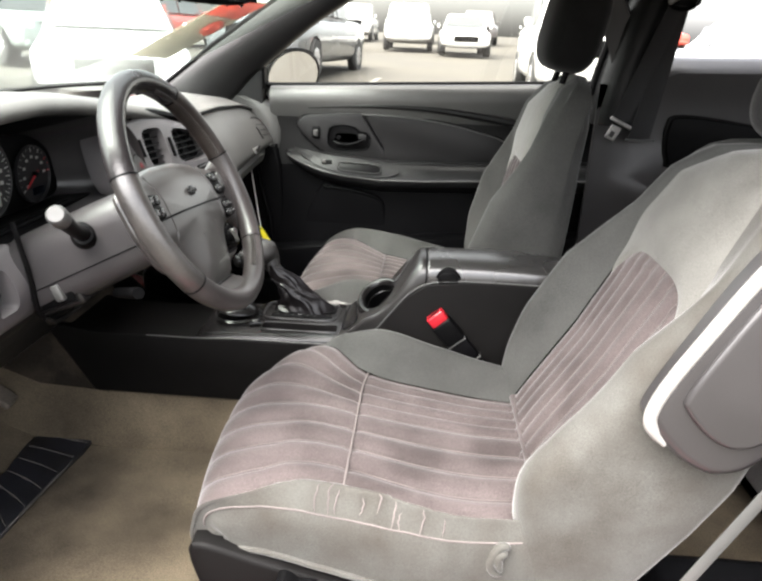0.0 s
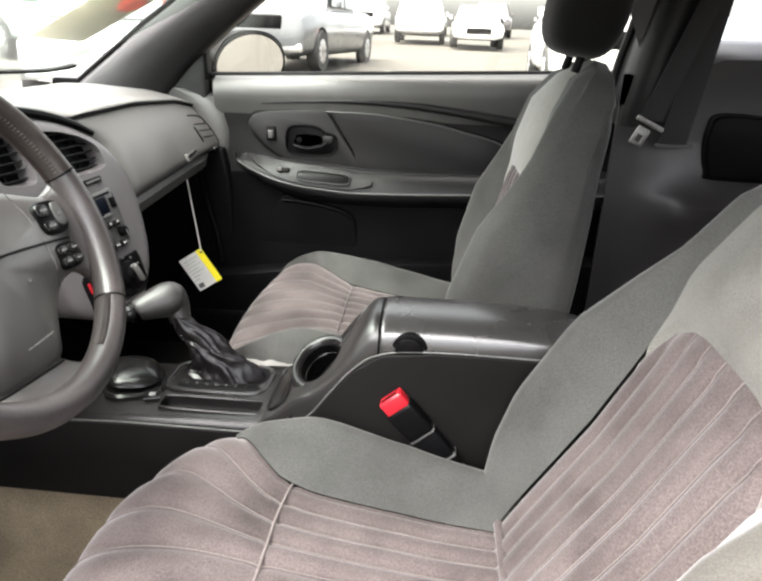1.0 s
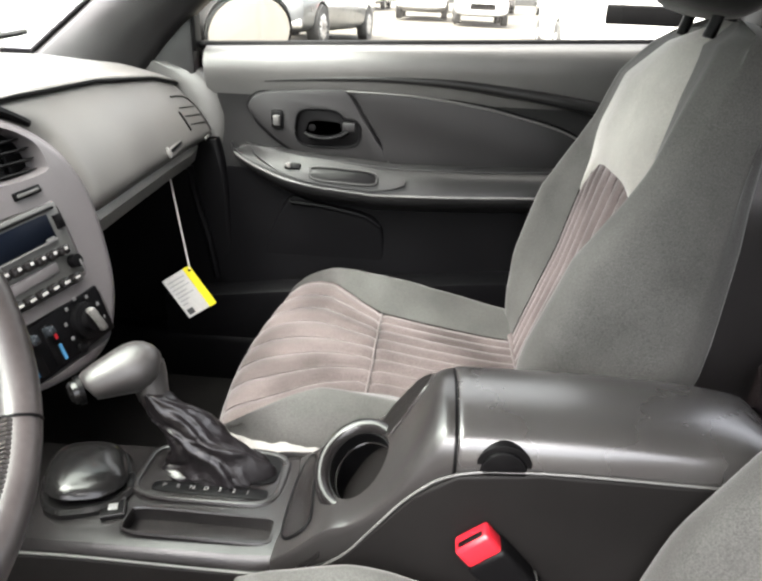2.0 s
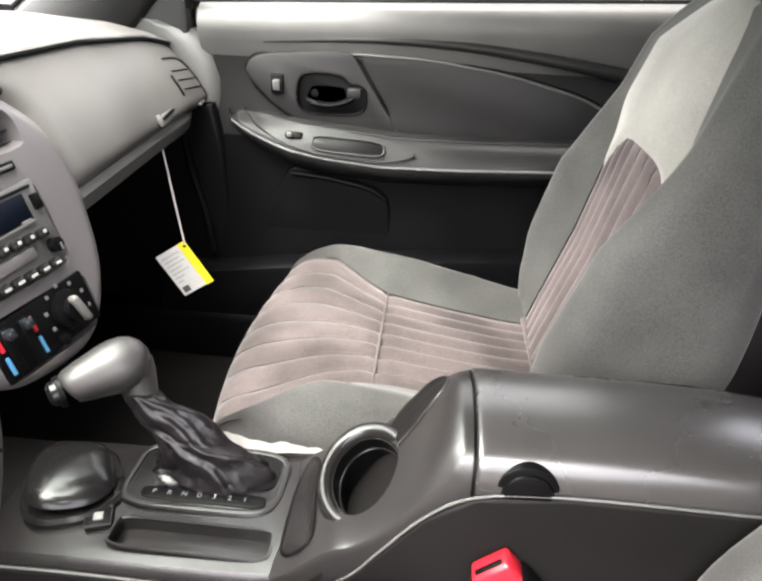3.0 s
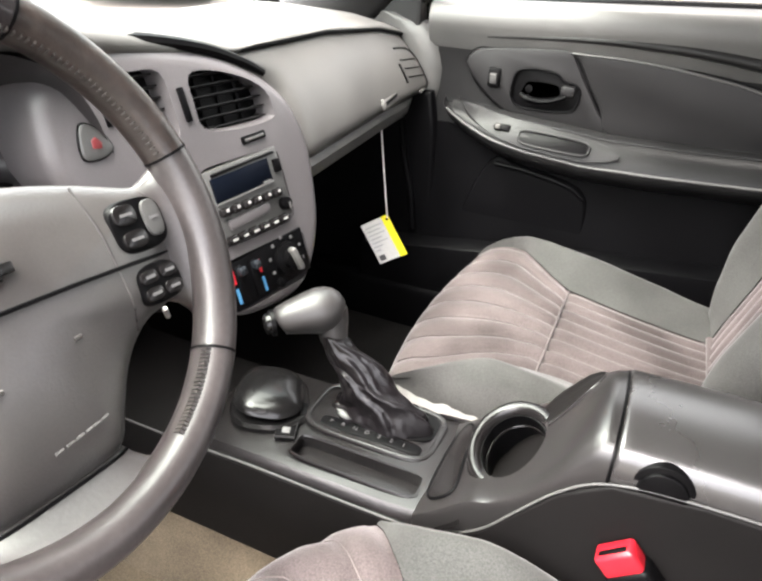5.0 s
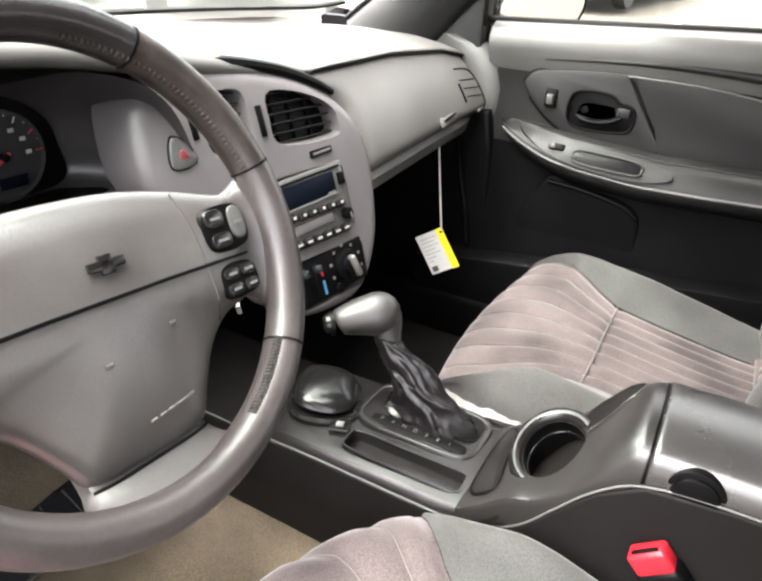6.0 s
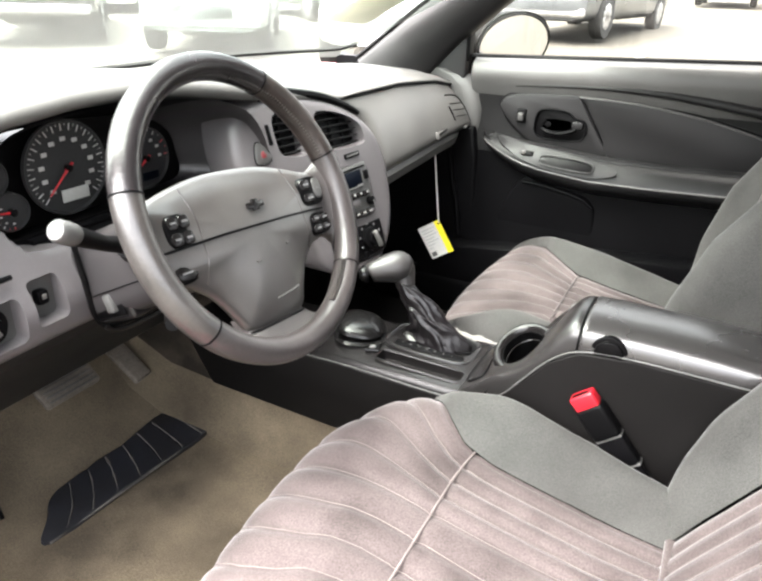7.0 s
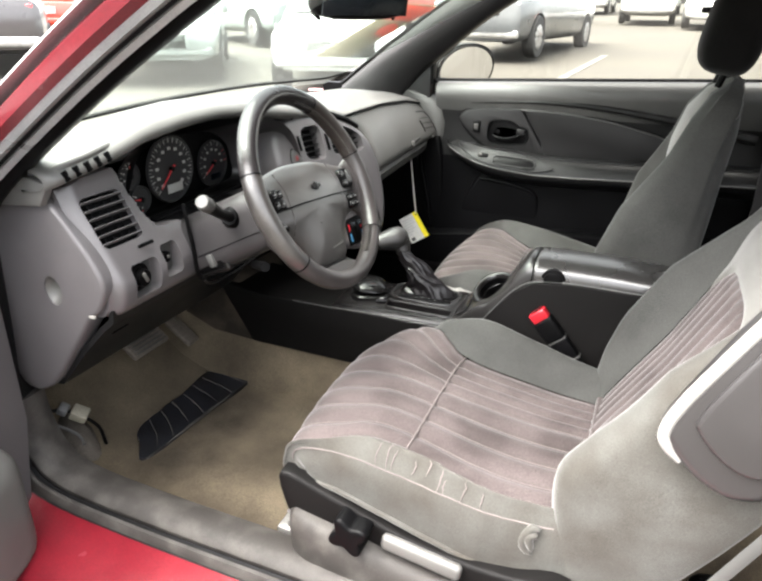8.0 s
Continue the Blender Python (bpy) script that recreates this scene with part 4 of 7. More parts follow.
    def ib(h):
        return lerp([(0, 0.13), (0.3, 0.135), (0.4, 0.15), (0.5, 0.13), (0.6, 0.04)], h) * min(1, half(h) / 0.2)
    top_h = 0.37
    low, high = [], []
    for h in hs:
        for rows_, under in ((low, True), (high, False)):
            row = []
            s = (h + 0.12) / 0.72
            for k in range(ribs * 7 + 1):
                q = k / (ribs * 7) * 2 - 1
                f = abs((k / 7) - round(k / 7)) * 7
                dome = top_h - 0.07 * abs(q) ** 4
                g = -0.12 + s * (dome + 0.12) if under else dome + s * (0.6 - dome)
                gate = min(max((dome - g) / 0.025, 0), 1)
                groove = -0.006 * math.exp(-(f / 1.2) ** 2) * gate - 0.005 * math.exp(-((g - dome) / 0.008) ** 2)
                row.append(place(g, mid(g) + 0.008 * (1 - q * q) + groove, q * ib(g)))
            rows_.append(row)
    backrest_lines = [[r[k * 7] for r in low] for k in range(1, ribs)]
    bi = part("backrest_insert", skin(low), VELOURP, t, "ribbed mauve-grey velour backrest insert", sharp=180)
    for line in backrest_lines:
        part("rib_sheen", tube([Vector(q) + fw * 0.0014 for q in line[5:]], 0.0007, 5), thread, bi)
    # passenger's panel takes the tone with windscreen light in its colour
    part("backrest_upper", skin(high), VELOURG if worn else VELOURL, t, "plain light grey velour upper panel", sharp=180)
    for side in (-1, 1):
        rows = []
        for h in hs:
            e, w, bo, m, r = ib(h), half(h), bol(h), mid(h), rear(h)
            if worn and side == outboard:
                bo += 0.03 * math.exp(-((h - 0.05) / 0.09) ** 2)
            if not worn:
                w -= 0.012 if side == outboard else 0.0
                bo += (-0.014 if side == outboard else 0.022) * min(max(1.25 - h / 0.4, 0), 1)
            pk = e + 0.55 * (w - e)
            pts = [(e, m), (e + 0.3 * (w - e), m + 0.5 * (bo - m)), (pk, bo), (w - 0.012, bo - 0.012), (w, bo * 0.4 - 0.012), (w + 0.003, -0.05), (w - 0.005, r + 0.03), (w - 0.04, r + 0.004), (0.0, r - 0.004)]
            if not worn:
                pts = [(a, c + 0.02 if c < -0.06 else c) for a, c in pts]
            rows.append([place(h, q.y, side * q.x) for q in curve([(a, c, 0) for a, c in pts], 4)])
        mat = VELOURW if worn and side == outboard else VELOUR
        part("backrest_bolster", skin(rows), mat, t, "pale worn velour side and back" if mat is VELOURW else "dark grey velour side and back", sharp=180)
    crease = Vector((hx, yc, hz)) + up * 0.016 + fw * 0.014
    part("crease_roll", tube([crease + Vector((0, w, -0.004 + 0.004 * math.cos(w * 9))) for w in np.linspace(-0.125, 0.125, 13)], 0.007, 10), VELOURP, t, "rolled velour crease")
    # headrest on two posts
    hc = Vector((hx, yc, hz)) + up * 0.698 + fw * (-0.025 if worn else 0.012)
    b = bmesh.new()
    bmesh.ops.create_uvsphere(b, u_segments=28, v_segments=18, radius=1)
    for v in b.verts:
        v.co = Vector([math.copysign(abs(c) ** 0.62, c) for c in v.co])
    b.transform(Matrix.Translation(hc) @ pose(0, 0, 0, 0, lean * 0.7, 0) @ Matrix.Diagonal((0.066, 0.125, 0.105, 1)))
    hr = part("headrest", b, VELOURD, t, "padded dark grey headrest", sharp=180)
    for sy in (-0.05, 0.05):
        p = Vector((hx, yc + sy, hz)) + fw * (-0.03 if worn else -0.005)
        part("headrest_post", tube([p + up * 0.57, p + up * 0.61], 0.008, 10), BLACK, hr)
    if worn:
        # folds of bunched cloth where the bolster meets the backrest
        for rad, thick, lift in ((0.021, 0.0055, 0.0), (0.011, 0.005, 0.003)):
            fold = []
            for k in range(15):
                q = 1.2 + k / 14 * 3.4
                wob = 1 + 0.25 * noise.noise(Vector((rad * 90, q, 1.7)))
                fold.append((0.292 + 0.8 * rad * wob * math.cos(q), yc + outboard * (0.242 + lift), 0.522 + 1.25 * rad * wob * math.sin(q)))
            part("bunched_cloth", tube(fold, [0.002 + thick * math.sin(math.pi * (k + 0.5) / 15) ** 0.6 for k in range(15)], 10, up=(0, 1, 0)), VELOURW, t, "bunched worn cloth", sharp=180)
        # moulded plastic shell on the door side of the backrest
        def panel(off, grow, name, mat, thick, label="", bev=0.01, parent=t):
            pts = [(0.258, 0.052), (0.238, 0.036), (0.224, 0.0), (0.218, -0.035), (0.226, -0.072), (0.27, -0.1), (0.4, -0.108), (0.54, -0.09), (0.565, 0.0), (0.545, 0.045), (0.45, 0.06), (0.35, 0.059)]
            cen = Vector((0.39, -0.02, 0))
            pts = [cen + (Vector((a, c, 0)) - cen) * grow for a, c in pts]
            o = curve(pts, 4, True)
            bmp = plate([(q.x, q.y) for q in o], thick, bev, 4, "xy", 0.0)
            m = Matrix(((up.x, fw.x, 0, hx), (0, 0, outboard, yc + outboard * off), (up.z, fw.z, 0, hz), (0, 0, 0, 1)))
            bmp.transform(m)
            return part(name, bmp, mat, parent, label)
        sh = panel(0.287, 1.0, "side_panel", PANELP, 0.034, "smooth grey plastic backrest side panel", 0.016)
        # pale bead stands in for the sky's highlight on the panel's rounded edge
        rim = curve([(0.25, 0.05, 0), (0.234, 0.034, 0), (0.226, 0.012, 0)][::-1] + [(0.29, 0.058, 0), (0.36, 0.06, 0), (0.46, 0.059, 0), (0.54, 0.046, 0)], 5)
        part("edge_highlight", tube([place(q.x, q.y - 0.004, outboard * 0.281) for q in rim], [0.003 + 0.005 * min(1, 5 * i / len(rim), 5 * (len(rim) - 1 - i) / len(rim)) for i in range(len(rim))], 10, up=(0, 1, 0)), EDGE, sh, "pale bead for the highlight along the panel's edge")
        panel(0.294, 0.74, "panel_inset", PANELP, 0.02, "", 0.006, sh)
    return t


# ---- dashboard ----
def face_x(y, z):
    """The slanting face of the centre stack, turned a little to the driver."""
    return -0.318 + 0.18 * (y - 1.53) - 0.3 * (z - 0.83)


def brow(y):
    """The rear edge of the dash top: x and z."""
    x = lerp([(0.725, -0.5), (0.745, -0.486), (0.79, -0.472), (0.85, -0.458), (0.93, -0.446), (1.1, -0.44), (1.3, -0.41), (1.45, -0.392), (1.62, -0.385), (1.9, -0.383), (2.11, -0.374)], y)
    z = lerp([(0.725, 1.004), (0.745, 1.008), (0.77, 1.015), (0.8, 1.022), (0.84, 1.033), (0.91, 1.054), (1.0, 1.064), (1.1, 1.066), (1.2, 1.058), (1.357, 1.034), (1.47, 1.014), (1.56, 1.0), (1.66, 1.0), (1.8, 1.0), (2.0, 0.986), (2.11, 0.966)], y)
    return x, z


GLOVE_LOW = [(1.53, 0.838), (1.6, 0.841), (2.0, 0.858), (2.11, 0.862)]


def glove_x(y, z):
    """The gently bowed, sloping face of the glovebox."""
    bx, bz = brow(y)
    top, low = bz - 0.01, lerp(GLOVE_LOW, y)
    t = (top - z) / (top - low)
    e = max(0, (y - 2.085) / 0.025)
    tuck = 0.012 * max(0.0, (t - 0.86) / 0.14) ** 2
    return bx - 0.004 + lerp([(1.58, 0.084), (1.9, 0.078), (2.1, 0.074)], y) * (1.55 * t - 0.55 * t * t) - 0.014 * e * e - tuck - 1.1 * max(0, 1.622 - y) * min(1, max(0, (t - 0.12) / 0.25))


def dashboard():
    d = thing("dashboard", (-0.55, MID, 0.6), "grey moulded dashboard with instrument hood, vents and glovebox", "dashboard")
    # top pad from the windscreen to the brow
    rows = []
    for y in np.linspace(0.725, 2.11, 72):
        bx, bz = brow(y)
        lip = 1 - 0.72 * min(max((y - 1.5) / 0.1, 0), 1)
        k = (y - MID) / 0.66
        cx, cz = -0.79 + 0.05 * k * k, 1.0 - 0.02 * k * k
        hump = 0.03 * math.exp(-((y - 1.82) / 0.2) ** 2)
        lift = lerp([(0.745, 0.0), (0.9, 0.03), (1.1, 0.035), (1.4, 0.028), (1.6, 0.02), (2.08, 0.01)], y)
        pts = [(cx, y, cz), (cx + 0.3 * (bx - cx), y, cz + 0.35 * (bz - cz) + 0.5 * lift), (cx + 0.62 * (bx - cx), y, cz + 0.72 * (bz - cz) + 0.9 * lift * 0.8 + hump * 0.6),
               (bx - 0.06, y, bz + 0.012 + hump * 0.3), (bx - 0.022, y, bz + 0.008 * (0.4 + 0.6 * lip)), (bx - 0.004, y, bz - 0.002), (bx, y, bz - 0.014 * lip), (bx - 0.012, y, bz - 0.022 * lip - 0.002), (bx - 0.05, y, bz - 0.024 * lip - 0.004)]
        rows.append(curve(pts, 3))
    part("top_pad", skin(rows, 0.004), DASH, d, "pale grey grained top pad", sharp=180)
    for k in range(5):
        part("demist_slot", rbox((0.02, 0.012, 0.004), (-0.49 - 0.003 * k, 1.95 + 0.022 * k, 1.0 - 0.002 * k), 0.001), BLACK, d)
    # small side-window vent on the top at the driver's end
    lip = []
    for y in np.linspace(0.742, 0.852, 14):
        bx, bz = brow(y)
        lip.append(Vector((bx - 0.012 - 0.01 * abs((y - 0.797) / 0.055) ** 4, y, bz + 0.004 - 0.006 * abs((y - 0.797) / 0.055) ** 4)))
    sv = part("corner_vent", tube(lip, 0.0065, 10), DASH, d, "slotted side window vent", sharp=60)
    for k in range(5):
        y = 0.756 + 0.018 * k
        bx, bz = brow(y)
        part("vent_slot", rbox((0.005, 0.0095, 0.017), (bx - 0.0015, y, bz - 0.009), 0.001, turn=pose(0, 0, 0, 16, -12, 0)), BLACK, sv)
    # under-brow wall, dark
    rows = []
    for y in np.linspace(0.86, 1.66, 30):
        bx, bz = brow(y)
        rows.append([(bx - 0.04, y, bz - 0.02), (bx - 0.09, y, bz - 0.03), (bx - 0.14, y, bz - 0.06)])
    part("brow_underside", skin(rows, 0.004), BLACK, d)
    # left bezel with vent and light switches
    prof = [(0.755, -0.462), (0.765, -0.432), (0.79, -0.42), (0.82, -0.418), (0.862, -0.438), (0.91, -0.465), (0.95, -0.488), (0.992, -0.503)]
    pr = curve([(x, 0, z) for z, x in prof], 5)
    rings = []
    for y in np.linspace(0.756, 0.968, 44):
        e = math.exp(-((y - 0.756) / 0.012) ** 2)
        inn = 0.05 * max(0, (y - 0.88) / 0.11) ** 2
        ztop = lerp([(0.756, 0.975), (0.8, 0.988), (0.872, 0.99), (0.882, 0.95), (0.89, 0.905), (0.905, 0.882), (0.93, 0.876), (0.99, 0.874)], y)
        ring = []
        for p in pr:
            z = min(p.z, ztop)
            ring.append(Vector((p.x - 0.02 * e - inn * (z - 0.78) * 2, y, z)))
        rings.append(ring + [Vector((q.x - 0.045, q.y, q.z)) for q in ring[::-1]])
    solid = loft(rings)
    solid = cut(solid, rbox((0.08, 0.09, 0.092), (-0.462, 0.82, 0.921), 0.012, 3, pose(0, 0, 0, 0, -28, 0)))
    solid = cut(solid, rbox((0.07, 0.064, 0.06), (-0.415, 0.832, 0.812), 0.008, 3))
    solid = cut(solid, rbox((0.07, 0.044, 0.06), (-0.415, 0.902, 0.823), 0.008, 3))
    bl = part("left_bezel", solid, BEZEL, d, "smooth grey bezel with vent and light switches", sharp=35)
    vent(bl, lambda u, v: Vector((-0.464, 0.82 + u, 0.921)) + Vector((-0.47, 0, 0.883)) * v, 0.045, 0.046, 6, BEZEL, 4)
    part("slot_mark", rbox((0.006, 0.035, 0.007), (-0.43, 0.848, 0.868), 0.002, turn=pose(0, 0, 0, 0, -28, 0)), BLACK, bl)
    part("switch_well", rbox((0.004, 0.066, 0.062), (-0.446, 0.832, 0.812), 0.001), DOORT, bl)
    lk = lathe([(0.026, 0), (0.025, 0.01), (0.016, 0.012), (0.015, 0.024), (0.002, 0.025)], pose(-0.445, 0.826, 0.813) @ pose(0, 0, 0, 0, 90, 0), 24)
    part("light_knob", lk, BLACK, bl, "black rotary light switch")
    part("knob_mark", rbox((0.004, 0.006, 0.02), (-0.4195, 0.826, 0.815), 0.001, turn=pose(0, 0, 0, 25)), DASH, bl, "worn grey knob mark")
    part("switch_well", rbox((0.004, 0.048, 0.062), (-0.446, 0.902, 0.823), 0.001), DOORT, bl)
    part("dimmer", rbox((0.016, 0.016, 0.02), (-0.44, 0.902, 0.824), 0.004), DARK, bl)
    part("dimmer_mark", rbox((0.002, 0.007, 0.007), (-0.4315, 0.902, 0.826), 0.002), DASH, bl)
    # end cap facing the door
    o = [(p.x, p.y) for p in curve([(-0.7, 0.9, 0), (-0.66, 0.95, 0), (-0.573, 0.964, 0), (-0.525, 0.96, 0), (-0.487, 0.918, 0), (-0.45, 0.868, 0), (-0.432, 0.822, 0), (-0.452, 0.776, 0), (-0.476, 0.757, 0), (-0.53, 0.685, 0),
                                    (-0.61, 0.59, 0), (-0.68, 0.585, 0), (-0.71, 0.7, 0)], 4, True)]
    cap = plate(o, 0.04, 0.008, 3, at=0.742)
    cap = cut(cap, plate(oval(-0.549, 0.799, 0.02, 0.027, 24), 0.03, 0, at=0.73))
    part("dash_flank", plate([(-0.72, 0.94), (-0.72, 0.985), (-0.62, 0.998), (-0.53, 1.0), (-0.505, 0.994), (-0.502, 0.982), (-0.52, 0.955)], 0.014, 0.004, 2, at=0.727), DASH, d)
    ec = part("end_cap", cap, BEZEL, d, "grey plastic fuse cover on the dash end")
    part("finger_hole", skin([[(-0.549 + 0.021 * q * math.cos(a), 0.76 - 0.016 * q * q, 0.799 + 0.028 * q * math.sin(a)) for a in np.linspace(0, math.tau, 25)] for q in (0.02, 0.4, 0.7, 0.9, 1.0)]), DASH, ec)
    part("clip", rbox((0.013, 0.005, 0.005), (-0.47, 0.744, 0.764), 0.001), EDGE, d)
    # knee panel under the bezel
    rows = []
    for y in np.linspace(0.76, 1.3, 14):
        rows.append([(-0.448, y, 0.775), (-0.452, y, 0.755), (-0.475, y, 0.735), (-0.53, y, 0.68), (-0.6, y, 0.6), (-0.68, y, 0.585), (-0.8, y, 0.6)])
    kp = part("knee_panel", skin(rows, 0.01), PADV, d, "dark grey knee panel")
    part("hood_release", rbox((0.02, 0.04, 0.008), (-0.5, 0.82, 0.707), 0.002, turn=pose(0, 0, 0, 0, 45, 0)), DARK, kp)
    part("release_tab", rbox((0.006, 0.017, 0.006), (-0.545, 0.824, 0.657), 0.001, turn=pose(0, 0, 0, 0, 45, 0)), WHITE, kp)
    for y in (0.832, 0.85):
        part("release_mark", rbox((0.003, 0.016, 0.003), (-0.483, y, 0.7235), 0.0006, turn=pose(0, 0, 0, 0, 45, 0)), DASH, kp)
    # lower bezel between switches and column, under the gauges
    rows = []
    for y in np.linspace(1.11, 1.3, 10):
        g = 0.05 * max(0, (1.13 - y) / 0.02) ** 2
        rows.append([(-0.425 - g, y, 0.765), (-0.42 - g, y, 0.82), (-0.425 - g, y, 0.85), (-0.44 - g, y, 0.868), (-0.47, y, 0.874), (-0.52, y, 0.878)])
    # dark vinyl puts the shadow beside the column into the bezel's colour
    part("lower_bezel", skin(rows, 0.008), PADV, d, sharp=60)
    part("column_gap", rbox((0.01, 0.3, 0.13), (-0.492, 1.06, 0.82), 0.0), BLACK, d, "dark gap round the column")
    seam = curve([(-0.425, 0.949, 0.915), (-0.418, 0.947, 0.879), (-0.412, 0.949, 0.829), (-0.412, 0.956, 0.776), (-0.414, 0.985, 0.752), (-0.42, 1.07, 0.744), (-0.424, 1.18, 0.748)], 5)
    part("column_seam", tube(seam, 0.004, 8), BLACK, d, "dark gap beside the column")
    part("column_lip", tube([p + Vector((0.004, 0.006, -0.009)) for p in seam[16:]], 0.004, 8), CONSOLE, d)
    part("gauge_sill", rbox((0.05, 0.34, 0.008), (-0.5, 1.1, 0.879), 0.003), DARK, d)
    instrument_cluster(d)
    centre_stack(d)
    # black strip painted in for the brow's shadow above the stack
    crown = curve([(1.335, 1.022, 0), (1.36, 1.025, 0), (1.42, 1.02, 0), (1.49, 1.006, 0), (1.545, 0.986, 0), (1.578, 0.968, 0)], 5)
    part("brow_shadow", tube([(face_x(p.x, p.y) - 0.01, p.x, p.y - 0.002) for p in crown], [0.011 - 0.006 * i / len(crown) for i in range(len(crown))], 8), BLACK, d, "black strip for the shadow under the top pad")
    # passenger side: glovebox door bulge, seam above, lower lip
    rows = []
    for y in np.linspace(1.53, 2.108, 34):
        top = brow(y)[1] - 0.01
        low = lerp(GLOVE_LOW, y)
        rows.append([(glove_x(y, top + (low - top) * t), y, top + (low - top) * t) for t in np.linspace(0, 1, 20)])
    gb = part("glovebox_door", skin(rows, 0.012), GLOVE, d, "grey bulged glovebox and airbag door", sharp=180)
    part("airbag_seam", tube([(brow(y)[0] - 0.003, y, brow(y)[1] - 0.0065) for y in np.linspace(1.57, 2.106, 26)], 0.0034, 6), BLACK, d)
    onto = lambda y, z, k=0.0006: Vector((glove_x(y, z) + k, y, z))
    lt = part("latch", rbox((0.006, 0.076, 0.015), onto(1.912, 0.872, 0.0), 0.003, turn=pose(0, 0, 0, 5, -24, 2)), GLOVE, gb, "recessed glovebox latch")
    part("latch_slot", rbox((0.006, 0.056, 0.005), onto(1.914, 0.8755, 0.002), 0.001, turn=pose(0, 0, 0, 5, -24, 2)), BLACK, lt)
    part("latch_edge", rbox((0.005, 0.006, 0.016), onto(1.879, 0.8735, 0.003), 0.001, turn=pose(0, 0, 0, 5, -24, 2)), DASH, lt)
    # passenger vent, closed, on the outer end
    edge = curve([(2.012, 0.946, 0), (2.05, 0.943, 0), (2.082, 0.935, 0), (2.095, 0.91, 0), (2.099, 0.88, 0), (2.094, 0.858, 0)], 4)
    part("vent_outline", tube([onto(p.x, p.y) for p in edge], 0.0017, 6), BLACK, gb, "thin dark outline of the closed vent")
    for k in range(3):
        z = 0.927 - 0.0145 * k
        part("vent_blade", tube([onto(y, z - 0.085 * (y - 2.01)) for y in np.linspace(2.012 + 0.003 * k, 2.083 + 0.004 * k, 5)], 0.0011, 6), DARK, gb)
    part("vent_wheel", tube([onto(1.998, 0.922), onto(2.0, 0.906), onto(2.002, 0.889)], 0.0026, 6), BLACK, gb)
    part("vent_tab", rbox((0.006, 0.034, 0.005), onto(2.066, 0.866), 0.002, turn=pose(0, 0, 0, 4, -20, 4)), DASH, gb)
    part("tab_slot", rbox((0.005, 0.014, 0.006), onto(2.074, 0.8605), 0.001, turn=pose(0, 0, 0, 4, -20, 4)), BLACK, gb)
    rows = []
    for y in np.linspace(1.53, 2.09, 18):
        low = lerp(GLOVE_LOW, y)
        gx = glove_x(y, low) - 0.004 - 0.03 * max(0, (y - 1.98) / 0.11) ** 2
        rows.append([(gx - 0.012, y, low + 0.006), (gx - 0.004, y, low - 0.004), (gx, y, low - 0.012), (gx - 0.004, y, low - 0.026), (gx - 0.03, y, low - 0.034), (-0.45, y, low - 0.024), (-0.6, y, low + 0.0)])
    part("lower_lip", skin(rows, 0.008), GLOVE, d)
    part("lip_seam", tube([(glove_x(y, lerp(GLOVE_LOW, y)) - 0.005, y, lerp(GLOVE_LOW, y) - 0.002) for y in np.linspace(1.56, 2.07, 20)], 0.0028, 6), BLACK, d)
    # outer end by the door: an upright rounded face
    rings = []
    for z, sx in ((0.795, -0.05), (0.815, -0.022), (0.84, -0.005), (0.87, 0.0), (0.905, 0.0), (0.935, -0.006), (0.962, -0.022), (0.985, -0.05), (1.0, -0.09)):
        rings.append([(x + sx, y, z) for x, y in ((-0.46, 2.1), (-0.352, 2.102), (-0.335, 2.1), (-0.318, 2.101), (-0.3, 2.107), (-0.288, 2.118), (-0.284, 2.135), (-0.286, 2.16), (-0.46, 2.16))])
    part("door_end", loft(rings), BELTC, d, "rounded upright end of the dash", sharp=60)
    b = rbox((0.5, 0.62, 0.12), (-0.72, 1.78, 0.8), 0.03, 3)
    part("hvac_case", b, BLACK, d, "black heater case under the dash")
    part("end_filler", rbox((0.36, 0.03, 0.5), (-0.56, 2.13, 0.76), 0.0), DARK, d)
    part("dash_core", rbox((0.2, 1.3, 0.16), (-0.72, MID, 0.88), 0.01), BLACK, d)
    return d


def vent(parent, at, hw, hh, slats, mat=BEZEL, verticals=0):
    """Dark box with level slats; at(u, v) gives the place on the face."""
    c = at(0, 0)
    n = (at(1, 0) - c).cross(at(0, 1) - c).normalized()
    if n.x < 0:
        n = -n
    b = bmesh.new()
    vs = [b.verts.new(at(u, v) - n * 0.0165) for u, v in ((-hw, -hh), (hw, -hh), (hw, hh), (-hw, hh))]
    b.faces.new(vs)
    part("vent_back", b, BLACK, parent)
    for k in range(slats):
        v = -hh + (k + 0.6) * 2 * hh / (slats + 0.2)
        p = [at(u, v) for u in (-hw, hw)]
        b = bmesh.new()
        up = (at(0, 1) - c).normalized()
        ring = lambda q: [q - n * 0.002 + up * 0.0009, q - n * 0.002 - up * 0.0009, q - n * 0.012 - up * 0.0028, q - n * 0.012 - up * 0.0014]
        part("slat", loft([ring(p[0]), ring(p[1])], bm=b), mat, parent)
    for k in range(verticals):
        u = -hw + (k + 1) * 2 * hw / (verticals + 1)
        p = [at(u, v) - n * 0.0135 for v in (-hh, hh)]
        part("guide_blade", tube(p, 0.002, 6), DARK, parent)


